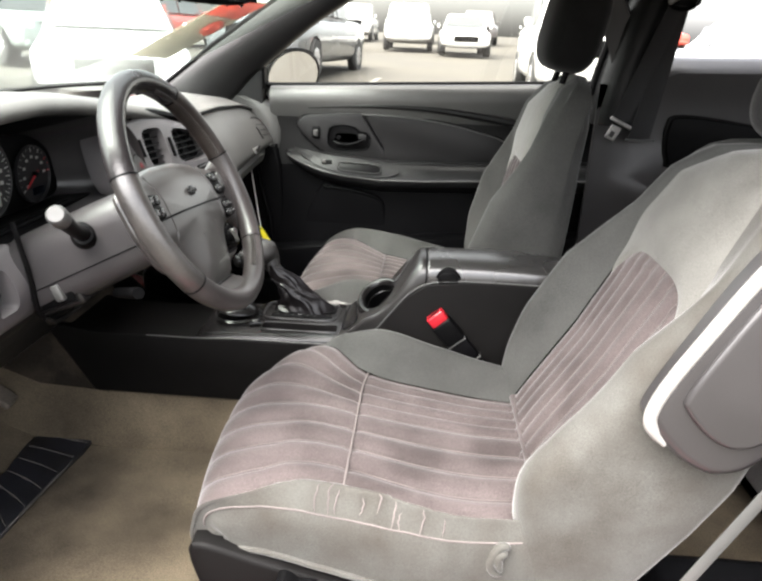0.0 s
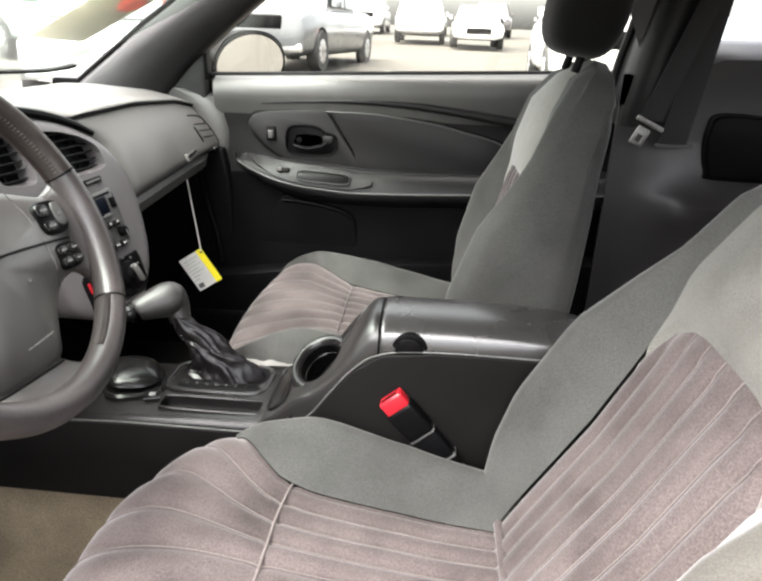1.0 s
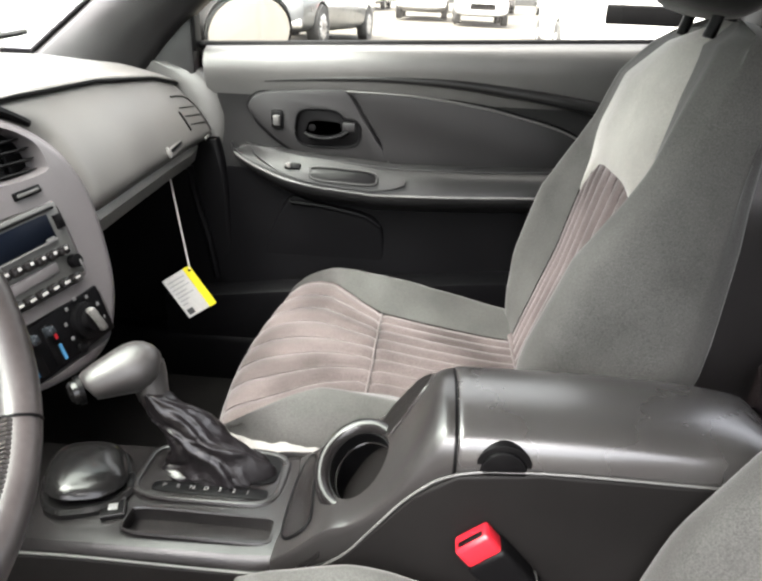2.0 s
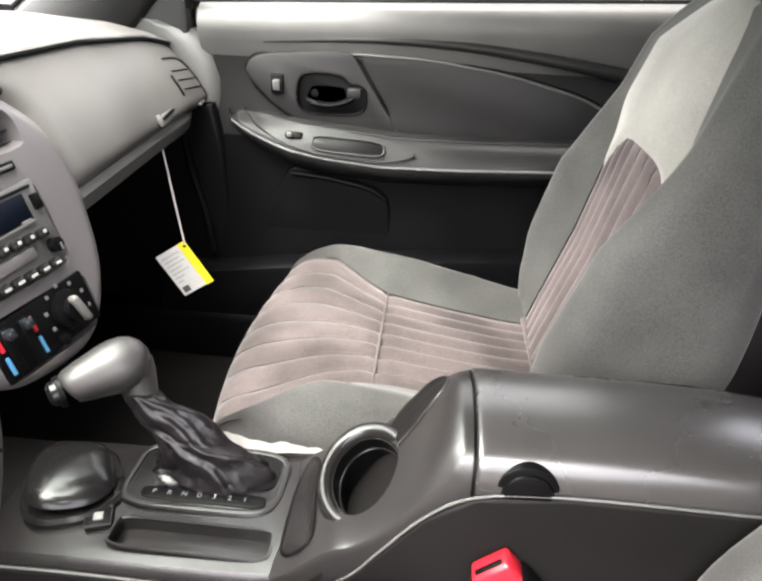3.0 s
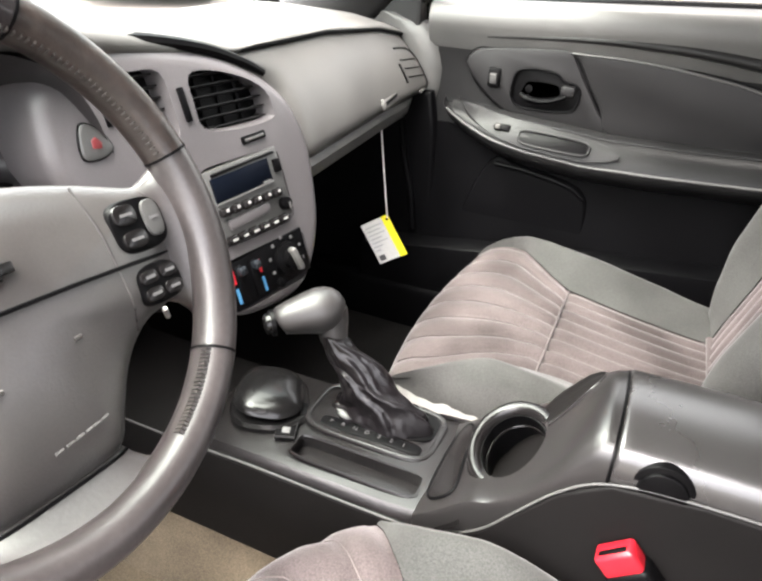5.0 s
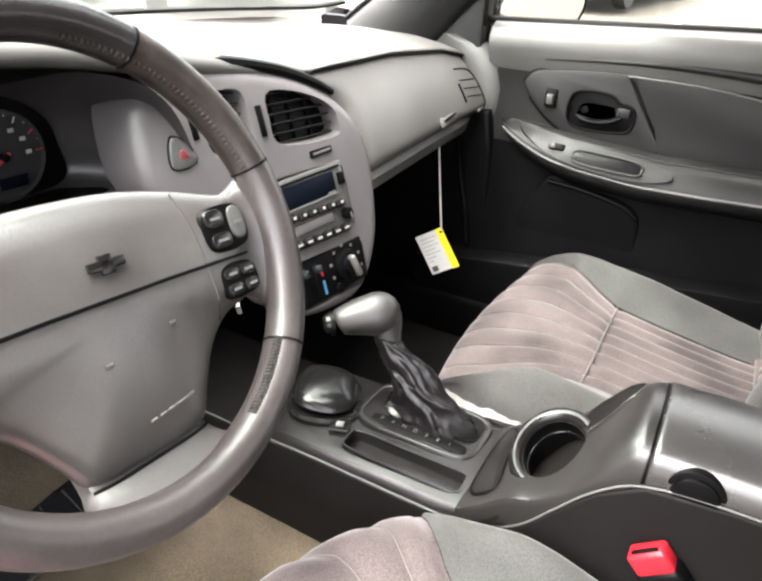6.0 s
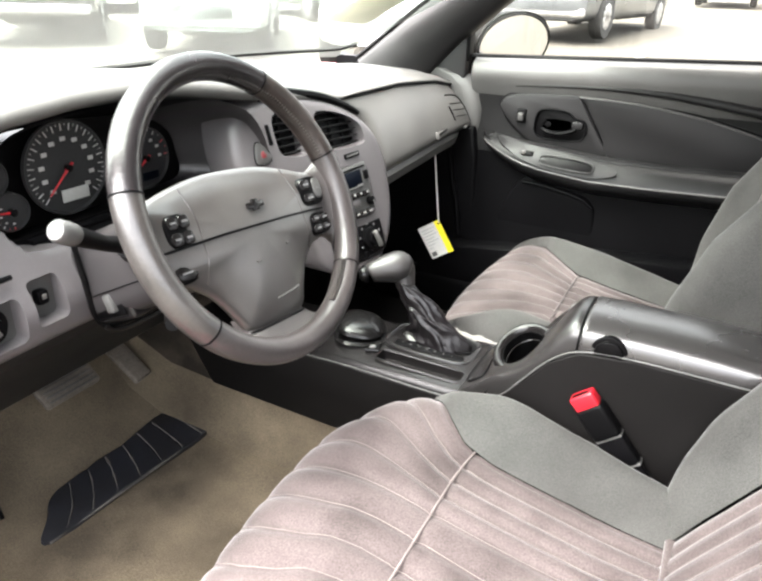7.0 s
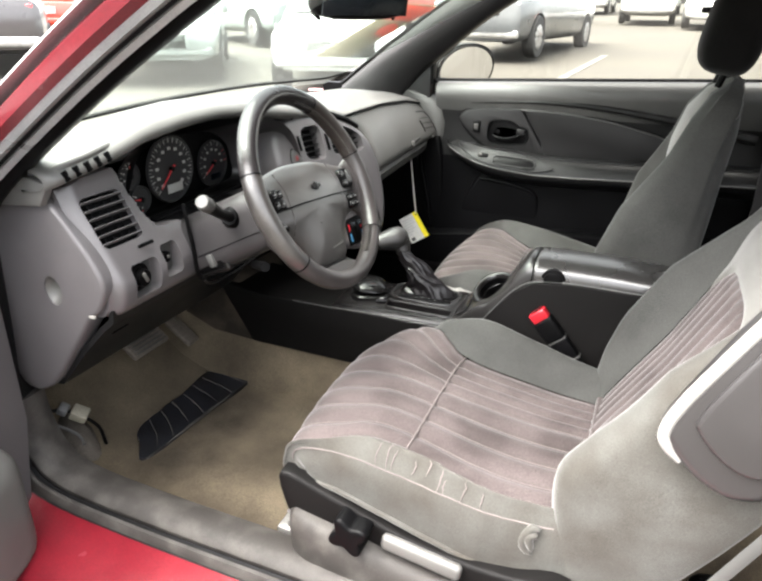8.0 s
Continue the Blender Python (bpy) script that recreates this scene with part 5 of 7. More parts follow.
def instrument_cluster(d):
    # funnel from the wide mouth to the gauge plate
    mouth = [(0.885, 0.885), (0.895, 0.96), (0.93, 1.02), (1.03, 1.042), (1.12, 1.042), (1.22, 1.03), (1.28, 1.0), (1.31, 0.94), (1.31, 0.885), (1.2, 0.874), (1.0, 0.874)]
    inner = [(0.9, 0.888), (0.905, 0.94), (0.93, 0.985), (1.0, 1.012), (1.08, 1.012), (1.18, 1.0), (1.235, 0.97), (1.25, 0.93), (1.25, 0.89), (1.18, 0.882), (1.0, 0.882)]
    m = curve([(lerp([(0.88, -0.494), (0.94, -0.47), (1.0, -0.445), (1.2, -0.42), (1.31, -0.395)], y), y, z) for y, z in mouth], 4, True)
    i = curve([(-0.535, y, z) for y, z in inner], 4, True)
    h2 = [0.5 * (a + b2) for a, b2 in zip(m, i)]
    turn = [k for k in range(len(m)) if not (m[k].y > 1.2 and m[k].z < 1.034)]
    k0 = next(k for k in range(len(turn)) if turn[(k + 1) % len(turn)] != (turn[k] + 1) % len(m))
    dark = turn[k0 + 1:] + turn[:k0 + 1]
    pale = [k % len(m) for k in range(dark[-1], dark[-1] + len(m) - len(dark) + 2)]
    f = loft([[r[k] for k in dark] for r in (m, h2, i)], False, False)
    wall = [[m[k] + Vector((0.012, 0.006, 0)) for k in pale]] + [[m[k].lerp(i[k], t) + Vector((0, 0.012 * math.sin(3.14 * t), 0)) for k in pale] for t in (0.15, 0.35, 0.55, 0.75, 1.0)]
    cl = part("gauge_binnacle", f, DARK, d, "black recessed instrument cluster")
    # darker than the bezel plastic: the brow's shade is in the wall's colour
    part("binnacle_wall", loft(wall, False, False), BINN, cl, "smooth grey wall between the gauges and the vents", sharp=180)
    part("gauge_plate", plate([(p.y, p.z) for p in i], 0.006, 0, plane="yz", at=-0.53), BLACK, cl)

    def gauge(y, z, r, marks, start, sweep, needle, red, kind, x):
        g = part("gauge_face", lathe([(0.001, 0), (r, 0), (r * 1.03, 0.004), (r * 1.06, 0.004), (r * 1.06, -0.002)], pose(x, y, z, 0, 90, 0), 40, caps=False), DIAL, cl, "round dark grey dial with white marks")
        b = bmesh.new()
        br = bmesh.new()
        for k in range(marks):
            a = radians(start - sweep * k / (marks - 1))
            rr = 0.86 if k % 2 == 0 or marks < 12 else 0.92
            p = [Vector((x + 0.003, y + r * q * math.cos(a), z + r * q * math.sin(a))) for q in (rr - (0.04 if k % 2 == 0 else 0.0), 0.97)]
            tgt = br if red and k >= red else b
            tube(p, 0.0005 if k % 2 else 0.0008, 4, bm=tgt)
        part("dial_scale", b, WHITE, g)
        if red:
            part("red_zone", br, REDP, g)
        else:
            br.free()
        bb = bmesh.new()
        for k in range(0, marks, 2 if marks < 30 else 4):
            a = radians(start - sweep * k / (marks - 1))
            rbox((0.001, r * 0.13, r * 0.09), (x + 0.003, y + r * 0.64 * math.cos(a), z + r * 0.64 * math.sin(a)), 0, bm=bb)
        part("dial_print", bb, WHITE, g)
        a = radians(needle)
        part("needle", tube([(x + 0.006, y - r * 0.15 * math.cos(a), z - r * 0.15 * math.sin(a)), (x + 0.006, y + r * 0.78 * math.cos(a), z + r * 0.78 * math.sin(a))], [0.0022, 0.001], 6), REDP, g, "red needle")
        part("needle_cap", lathe([(0.005, 0), (0.005, 0.006), (0.001, 0.007)], pose(x + 0.002, y, z, 0, 90, 0), 16), BLACK, g)
        if kind:
            part("odometer", rbox((0.002, r * 0.7, r * 0.28), (x + 0.003, y + 0.006, z - r * 0.62), 0.0005), WHITE if kind == 1 else LCD, g)
    gauge(1.022, 0.956, 0.062, 41, 225, 270, 222, 0, 1, -0.508)
    gauge(1.178, 0.934, 0.047, 15, 215, 215, 213, 12, 2, -0.526)
    gauge(0.908, 0.966, 0.024, 7, 200, 140, 90, 0, 0, -0.505)
    gauge(0.928, 0.918, 0.024, 7, 150, -120, 170, 5, 0, -0.505)


def centre_stack(d):
    pts = [(1.262, 0.885), (1.262, 0.97), (1.29, 1.0), (1.35, 1.018), (1.42, 1.012), (1.49, 0.998), (1.541, 0.978), (1.58, 0.955), (1.609, 0.921), (1.622, 0.877), (1.62, 0.831), (1.602, 0.759), (1.563, 0.701), (1.52, 0.678), (1.456, 0.678),
           (1.415, 0.688), (1.388, 0.712), (1.372, 0.77), (1.345, 0.84)]
    o = [(p.x, p.y) for p in curve([(a, c, 0) for a, c in pts], 4, True)]
    s = plate(o, 0.07, 0.018, 5, "yz", 0.0)

    def hole(b, pl, deep=0.05):
        return cut(b, plate(pl, deep + 0.05, 0, 2, "yz", 0.05))
    v_r = [(1.448, 0.92), (1.444, 0.95), (1.448, 0.98), (1.48, 0.982), (1.53, 0.968), (1.561, 0.948), (1.567, 0.925), (1.56, 0.912), (1.5, 0.91)]
    v_l = [(1.349, 0.925), (1.343, 0.955), (1.348, 0.988), (1.38, 0.993), (1.41, 0.988), (1.414, 0.955), (1.41, 0.918), (1.38, 0.916)]
    sm = lambda q, n=3: [(p.x, p.y) for p in curve([(a, c, 0) for a, c in q], n, True)]
    s = hole(s, sm(v_r))
    s = hole(s, sm(v_l))
    s = hole(s, oval(1.486, 0.828, 0.068, 0.05, 32, 9), 0.012)
    s = hole(s, oval(1.483, 0.73, 0.076, 0.034, 32, 8), 0.012)
    for v in s.verts:
        v.co.x += face_x(v.co.y, v.co.z)
    st = part("centre_panel", s, BEZEL, d, "grey centre stack with vents, radio and heater controls", sharp=32)
    on = lambda y, z, k=0.0: Vector((face_x(y, z) + k, y, z))
    tilt = pose(0, 0, 0, 0, -16.7, 0) @ pose(0, 0, 0, 0, 0, -10.2)

    def box(name, y, z, sy, sz, k, mat, parent, thick=0.008, bev=0.0015, label="", roll=0):
        return part(name, rbox((thick, sy, sz), on(y, z, k), bev, 2, tilt @ pose(0, 0, 0, roll)), mat, parent, label)
    vent(st, lambda u, v: on(1.505 + u, 0.946 + v, -0.012), 0.062, 0.038, 6, PADV, 3)
    vent(st, lambda u, v: on(1.379 + u, 0.954 + v, -0.012), 0.036, 0.039, 6, PADV, 1)
    box("vent_wheel", 1.429, 0.95, 0.008, 0.04, 0.0, DARK, st)
    box("vent_wheel", 1.331, 0.96, 0.008, 0.035, -0.002, DARK, st)
    box("slot_frame", 1.518, 0.896, 0.042, 0.01, 0.0, BLACK, st, 0.006)
    box("slot", 1.518, 0.896, 0.035, 0.0045, 0.001, DOORT, st, 0.006)
    hzo = [(p.x, p.y) for p in curve([(1.288, 0.92, 0), (1.291, 0.943, 0), (1.298, 0.953, 0), (1.309, 0.949, 0), (1.32, 0.936, 0), (1.322, 0.924, 0), (1.308, 0.917, 0)], 5, True)]
    b = plate(hzo, 0.01, 0.003, 2, "yz", 0.004)
    for v in b.verts:
        v.co.x += face_x(v.co.y, v.co.z)
    hz = part("hazard_switch", b, DOORT, st, "dark hazard switch with a red lens")
    part("switch_rim", tube([on(a, c, 0.001) for a, c in hzo], 0.0014, 6, True), BLACK, hz)
    b = plate([(1.299, 0.928), (1.31, 0.927), (1.312, 0.933), (1.306, 0.94), (1.3, 0.937)], 0.004, 0.002, 2, plane="yz", at=-0.0035)
    for v in b.verts:
        v.co.x += face_x(v.co.y, v.co.z) + 0.0085
    part("hazard_lens", b, HAZ, hz)
    # radio
    rd = box("radio", 1.486, 0.828, 0.132, 0.096, -0.008, BELTC, st, 0.02, 0.003, "dark grey car radio with buttons")
    box("tape_slot", 1.486, 0.8705, 0.112, 0.004, 0.0035, BLACK, rd, 0.004)
    box("display", 1.477, 0.852, 0.1, 0.03, 0.0035, LCD, rd, 0.004, 0.001, "dark blue display")
    box("display_edge", 1.477, 0.836, 0.1, 0.0015, 0.0045, GREYP, rd, 0.004, 0)
    box("eject_key", 1.54, 0.856, 0.011, 0.018, 0.004, BLACK, rd, 0.008)
    box("logo_mark", 1.515, 0.841, 0.014, 0.003, 0.006, GREYP, rd, 0.002, 0)
    for k in range(6):
        y = 1.434 + 0.0185 * k
        key = box("radio_key", y, 0.823, 0.016, 0.0115, 0.005, CONSOLE, rd, 0.009, 0.003)
        box("key_mark", y, 0.8265, 0.004, 0.0035, 0.0105, WHITE, key, 0.001, 0)
    box("cassette_door", 1.472, 0.807, 0.074, 0.013, 0.0035, BEZEL, rd, 0.004)
    for k in range(6):
        y = 1.432 + 0.0185 * k
        key = box("radio_key", y, 0.789, 0.016, 0.01, 0.005, CONSOLE, rd, 0.009, 0.003)
        box("key_mark", y, 0.79, 0.008, 0.0028, 0.0105, WHITE, key, 0.001, 0)
    m = Matrix.Translation(on(1.535, 0.806, 0.003)) @ tilt @ pose(0, 0, 0, 0, 90, 0)
    part("tune_knob", lathe([(0.009, 0), (0.0085, 0.009), (0.002, 0.01)], m, 20), BLACK, rd)
    box("key_mark", 1.535, 0.806, 0.0025, 0.008, 0.014, GREYP, rd, 0.001, 0)
    # heater controls
    hv = box("heater_panel", 1.483, 0.73, 0.148, 0.064, -0.008, DARK, st, 0.02, 0.003, "dark heater control panel")
    for y in (1.427, 1.452):
        sl = box("slider_slot", y, 0.73, 0.012, 0.052, 0.003, BLACK, hv, 0.004)
        box("slider", y, 0.75, 0.011, 0.012, 0.008, GLOSSB, sl, 0.014, 0.003)
    for y in (1.4165, 1.4625):
        box("red_mark", y, 0.743, 0.0035, 0.018, 0.003, REDP, hv, 0.003, 0)
        box("blue_mark", y, 0.718, 0.0035, 0.02, 0.003, BLUEP, hv, 0.003, 0)
    m = Matrix.Translation(on(1.513, 0.735, 0.002)) @ tilt @ pose(0, 0, 0, 0, 90, 0)
    kn = part("fan_knob", lathe([(0.024, 0), (0.023, 0.008), (0.015, 0.01), (0.0145, 0.018), (0.002, 0.019)], m, 28), BLACK, hv, "black rotary fan knob")
    b = rbox((0.009, 0.036, 0.012), (0, 0, 0.02), 0.004, 3, pose(0, 0, 0, 0, 0, 105))
    b.transform(m)
    part("knob_grip", b, DASH, kn, "grey grip bar")
    for k in range(7):
        a = radians(200 - 36 * k)
        box("knob_mark", 1.513 + 0.031 * math.cos(a), 0.735 + 0.03 * math.sin(a), 0.004, 0.004, 0.003, GREYP, hv, 0.002, 0)
    m = Matrix.Translation(on(1.49, 0.708, 0.0)) @ tilt @ pose(0, 0, 0, 0, 90, 0)
    part("button", lathe([(0.007, 0), (0.0065, 0.007), (0.001, 0.008)], m, 16), BLACK, hv)


# ---- steering ----
WHEEL = Vector((-0.195, 1.034, 0.949))
WN, AU, AV = Vector((0.8957, 0, 0.4446)), Vector((0, 1, 0)), Vector((-0.4446, 0, 0.8957))
WU, WV = AU * 0.995 - AV * 0.0993, AV * 0.995 + AU * 0.0993      # the wheel stands turned a little


def on_wheel(u, v, n=0.0):
    return WHEEL + WU * u + WV * v + WN * n


def steering_wheel():
    w = thing("steering_wheel", (-0.27, 1.034, 0.9), "four-spoke grey leather steering wheel, scuffed and shiny at the rim", "steering wheel")
    R, r = 0.1735, 0.0165

    def arc(a, b, grow=0.0, n=40):
        rings = []
        for k in range(n + 1):
            t = radians(a + (b - a) * k / n)
            c, s = math.cos(t), math.sin(t)
            rings.append([on_wheel((R + (r + grow) * math.cos(q)) * c, (R + (r + grow) * math.cos(q)) * s, (r + grow) * 1.08 * math.sin(q) + 0.004) for q in [j * math.tau / 14 for j in range(14)]])
        return loft(rings)
    part("rim", arc(62, 166), LEATHERB, w, "dark grey leather rim section")
    part("rim", arc(166, 221), LEATHERW, w, "paler rim section, rubbed shiny")
    part("rim", arc(221, 296), LEATHER, w)
    part("rim", arc(296, 322), LEATHER, w, "rim section laced along its inner edge")
    part("rim", arc(-38, 16), LEATHER, w)
    part("rim", arc(16, 62), LEATHERD, w, "brown worn rim section")
    for a in (16, 62, 166, 221, 322):
        part("rim_joint", arc(a - 0.35, a + 0.35, 0.0006, 2), DARK, w)
    for lo, hi in ((297, 321), (18, 80)):
        b = bmesh.new()
        count = 22 if lo > 200 else 40
        for k in range(count):
            t = radians(lo + (hi - lo) * k / (count - 1))
            c, s = math.cos(t), math.sin(t)
            big = 1.7 if lo > 200 else 1.0
            rbox((0.003 * big, 0.0012 * big, 0.0042 * big), on_wheel((R - r * 0.86) * c, (R - r * 0.86) * s, 0.012), 0, turn=Matrix((WU * c + WV * s, -WU * s + WV * c, WN)).transposed().to_4x4(), bm=b)
        part("stitching", b, LEATHERW, w)
    # padded hub reaching both sides and the lower spoke
    half = [(0.0, 0.056), (0.05, 0.054), (0.1, 0.045), (0.14, 0.034), (0.166, 0.028), (0.168, 0.0), (0.166, -0.03), (0.155, -0.05), (0.135, -0.06), (0.112, -0.066), (0.092, -0.079), (0.077, -0.096), (0.062, -0.12), (0.052, -0.136), (0.03, -0.142)]
    out = half + [(-a, c) for a, c in half[::-1] if a > 0.001]
    o = curve([(a, c, 0) for a, c in out], 3, True)
    cen = Vector((0, -0.03, 0))
    rings = []
    for s, n in ((0.86, -0.042), (0.96, -0.034), (1.0, -0.027), (0.985, -0.021), (0.95, -0.016), (0.85, -0.01), (0.65, -0.003), (0.4, 0.001), (0.15, 0.003), (0.01, 0.003)):
        rings.append([on_wheel(*(cen + (p - cen) * s).xy, n + 0.12 * max(abs((cen + (p - cen) * s).x) - 0.12, 0)) for p in o])
    hub = part("hub_pad", loft(rings), HUB, w, "smooth grey airbag pad", sharp=60)

    for sd in (-1, 1):
        rings = []
        for u, hi, lo, n0, th in ((0.118, 0.03, -0.05, -0.03, 0.01), (0.134, 0.031, -0.057, -0.023, 0.011), (0.146, 0.033, -0.065, -0.018, 0.012), (0.154, 0.037, -0.076, -0.0155, 0.0135), (0.162, 0.044, -0.09, -0.0085, 0.0145), (0.171, 0.053, -0.106, -0.001, 0.014)):
            ring = []
            for q in [k * math.tau / 28 for k in range(28)]:
                c2, s2 = math.cos(q), math.sin(q)
                v = (hi + lo) / 2 + (hi - lo) / 2 * math.copysign(abs(c2) ** 0.5, c2)
                bend = u - max(0.0, u - (0.176 ** 2 - min(abs(v), 0.17) ** 2) ** 0.5) if u > 0.15 else u
                ring.append(on_wheel(sd * bend, v, n0 + th * math.copysign(abs(s2) ** 0.8, s2)))
            rings.append(ring)
        part("spoke", loft(rings), LEATHER, w, "leather spoke flaring into the rim", sharp=70)

    def mark(pts, n, rad, name, mat, par=hub):
        part(name, tube([on_wheel(a, c, q) for a, c, q in pts], rad, 6), mat, par)
    mark([(-0.16, -0.022, -0.0125), (-0.13, -0.022, -0.0055), (-0.1, -0.021, -0.001), (-0.05, -0.02, 0.0022), (0, -0.02, 0.0035), (0.05, -0.02, 0.0022), (0.1, -0.021, -0.001), (0.13, -0.022, -0.0055), (0.16, -0.022, -0.0125)], 0, 0.0015, "pad_seam", BLACK)
    def pad_n(u, v):
        """Height of the pad's face at u, v."""
        d = Vector((u, v, 0)) - cen
        a = math.atan2(d.y, d.x)
        far = min(o, key=lambda p: abs((math.atan2(p.y - cen.y, p.x - cen.x) - a + math.pi) % math.tau - math.pi))
        s = d.length / (far - cen).length
        return lerp([(0.01, 0.003), (0.15, 0.003), (0.4, 0.001), (0.65, -0.003), (0.85, -0.01), (0.95, -0.016), (0.985, -0.021), (1.0, -0.027)], s) + 0.12 * max(abs(u) - 0.12, 0)
    for sd in (-1, 1):
        part("pad_groove", tube([on_wheel(sd * (0.088 + 0.006 * q * q), 0.042 - 0.11 * q, pad_n(sd * (0.088 + 0.006 * q * q), 0.042 - 0.11 * q)) for q in np.linspace(0, 1, 14)], 0.0011, 6), LEATHERW, hub, "pale moulded groove")
    # plain raised badge
    b = rbox((0.03, 0.007, 0.003), (0, 0, 0), 0.001)
    b = rbox((0.011, 0.014, 0.003), (0, 0, 0), 0.001, bm=b)
    b.transform(Matrix.Translation(on_wheel(0.003, 0.004, 0.0035)) @ Matrix((WU, WV, WN)).transposed().to_4x4())
    part("badge", b, CONSOLE, hub, "small plain raised badge")
    for k, u in enumerate((0.0, 0.0085, 0.016, 0.0235, 0.03, 0.037)):
        part("airbag_mark", tube([on_wheel(u + a, -0.112 + 0.1 * (u + a), pad_n(u + a, -0.112 + 0.1 * (u + a)) + 0.0001) for a in (-0.003, 0, 0.003)], 0.0012, 6), DASH, hub, "pale raised lettering bar")
    for u, v in ((-0.024, -0.062), (0.036, -0.052)):
        part("pad_mark", tube([on_wheel(u + a, v + 0.1 * a, pad_n(u + a, v + 0.1 * a)) for a in (0, 0.003, 0.006)], 0.0016, 6), LEATHERW, hub, "small moulded dimple")
    # switch pods
    T = Matrix((WU, WV, WN)).transposed().to_4x4()

    def pod(u, v, su, sv, n, keys, label):
        b = plate(oval(0, 0, su / 2, sv / 2, 32, 3.2), 0.012, 0.003, 2, "xy", 0.006)
        b.transform(Matrix.Translation(on_wheel(u, v, n)) @ T)
        p = part("switch_pod", b, BLACK, hub, label)
        for a, c, sa, sc in keys:
            b = plate(oval(0, 0, sa / 2, sc / 2, 24, 3.0), 0.008, 0.002, 2, "xy", 0.004)
            b.transform(Matrix.Translation(on_wheel(u + a, v + c, n + 0.0045)) @ T)
            k = part("switch_key", b, BELTC if sc > sa else CONSOLE, p)
            part("key_mark", rbox((sa * 0.5, 0.0022, 0.001), on_wheel(u + a, v + c, n + 0.0087), 0, turn=T), GREYP, k)
    pod(-0.1145, -0.003, 0.036, 0.038, -0.0085, [(-0.008, 0.009, 0.015, 0.015), (0.008, 0.009, 0.015, 0.015), (-0.008, -0.009, 0.015, 0.015), (0.008, -0.009, 0.015, 0.015)], "black pod of four switches")
    pod(-0.1215, -0.048, 0.036, 0.024, -0.0145, [(0, 0, 0.03, 0.017)], "black rocker switch")
    pod(0.122, 0.004, 0.05, 0.04, -0.006, [(-0.011, 0.009, 0.021, 0.016), (-0.009, -0.0095, 0.022, 0.014), (0.0125, 0.002, 0.017, 0.028)], "black switch pod with a rocker")
    pod(0.121, -0.041, 0.043, 0.031, -0.0075, [(-0.0095, 0.0065, 0.017, 0.011), (0.0095, 0.0065, 0.017, 0.011), (-0.0095, -0.0065, 0.017, 0.011), (0.0095, -0.0065, 0.017, 0.011)], "black pod of small switches")
    # lower spokes
    rings = []
    for v, hw, n in ((-0.12, 0.05, -0.03), (-0.13, 0.051, -0.0265), (-0.138, 0.052, -0.0215), (-0.144, 0.054, -0.016), (-0.15, 0.058, -0.0095), (-0.156, 0.064, -0.002), (-0.162, 0.069, 0.005), (-0.168, 0.07, 0.01), (-0.176, 0.07, 0.012)):
        rings.append([on_wheel(a * hw, v + 0.02 * (1 - math.cos(a * 0.5)) * (1 if v < -0.15 else 0), k) for a, k in [(-1, n - 0.02), (-1, n - 0.003)] + [(b2, n + 0.004 - 0.006 * abs(b2) ** 6) for b2 in np.linspace(-0.96, 0.96, 13)] + [(1, n - 0.003), (1, n - 0.02)]])
    part("lower_spoke", loft(rings), LEATHER, w, "wide leather lower spoke")
    part("spoke_seam", tube([on_wheel(a * 0.052, -0.1405, -0.0152 - 0.006 * abs(a) ** 6) for a in np.linspace(-1, 1, 13)], 0.0015, 6), BLACK, w)
    # column shroud
    col = thing("steering_column", (-0.4, 1.034, 0.75), "grey plastic steering column shroud with stalks", "steering column")
    rings = []
    for k, hw, hh in ((0.03, 0.055, 0.045), (0.055, 0.072, 0.054), (0.075, 0.078, 0.057), (0.14, 0.08, 0.06), (0.2, 0.081, 0.061), (0.27, 0.082, 0.062)):
        c = WHEEL - WN * k - AV * 0.012
        rings.append([c + AU * (hw * math.copysign(abs(math.cos(a)) ** 0.4, math.cos(a))) + AV * (hh * math.copysign(abs(math.sin(a)) ** 0.55, math.sin(a))) for a in [j * math.tau / 36 for j in range(36)]])
    part("shroud", loft(rings), BINN, col, "grey column shroud")
    root, elbow, tip = Vector((-0.326, 0.962, 0.897)), Vector((-0.314, 0.91, 0.921)), Vector((-0.303, 0.868, 0.946))
    out = (tip - elbow).normalized()
    st = part("stalk", tube([root, elbow, tip], [0.011, 0.0095, 0.0115], 16), BLACK, col, "black turn signal stalk")
    part("stalk_cap", tube([tip, tip + out * 0.004, tip + out * 0.026, tip + out * 0.03], [0.0115, 0.0128, 0.0128, 0.01], 20), BELTC, st, "pale grey end cap")
    part("stalk_boot", tube([root + Vector((0, 0.006, 0)), root + Vector((0.001, -0.006, 0.002)), root + Vector((0.004, -0.016, 0.006))], [0.021, 0.02, 0.0135], 20), BLACK, col)
    part("shroud_seam", tube([WHEEL - WN * k - AV * 0.03 - AU * (h2 + 0.0005) for k, h2 in ((0.075, 0.0775), (0.14, 0.0795), (0.2, 0.0805), (0.26, 0.0815))], 0.001, 6), BLACK, col)
    part("tilt_lever", tube([WHEEL - WN * 0.16 + AU * -0.05 - AV * 0.085, WHEEL - WN * 0.1 + AU * -0.1 - AV * 0.09], [0.008, 0.009], 10), BLACK, col)
    T2 = pose(0, 0, 0, 0, -22, 0)
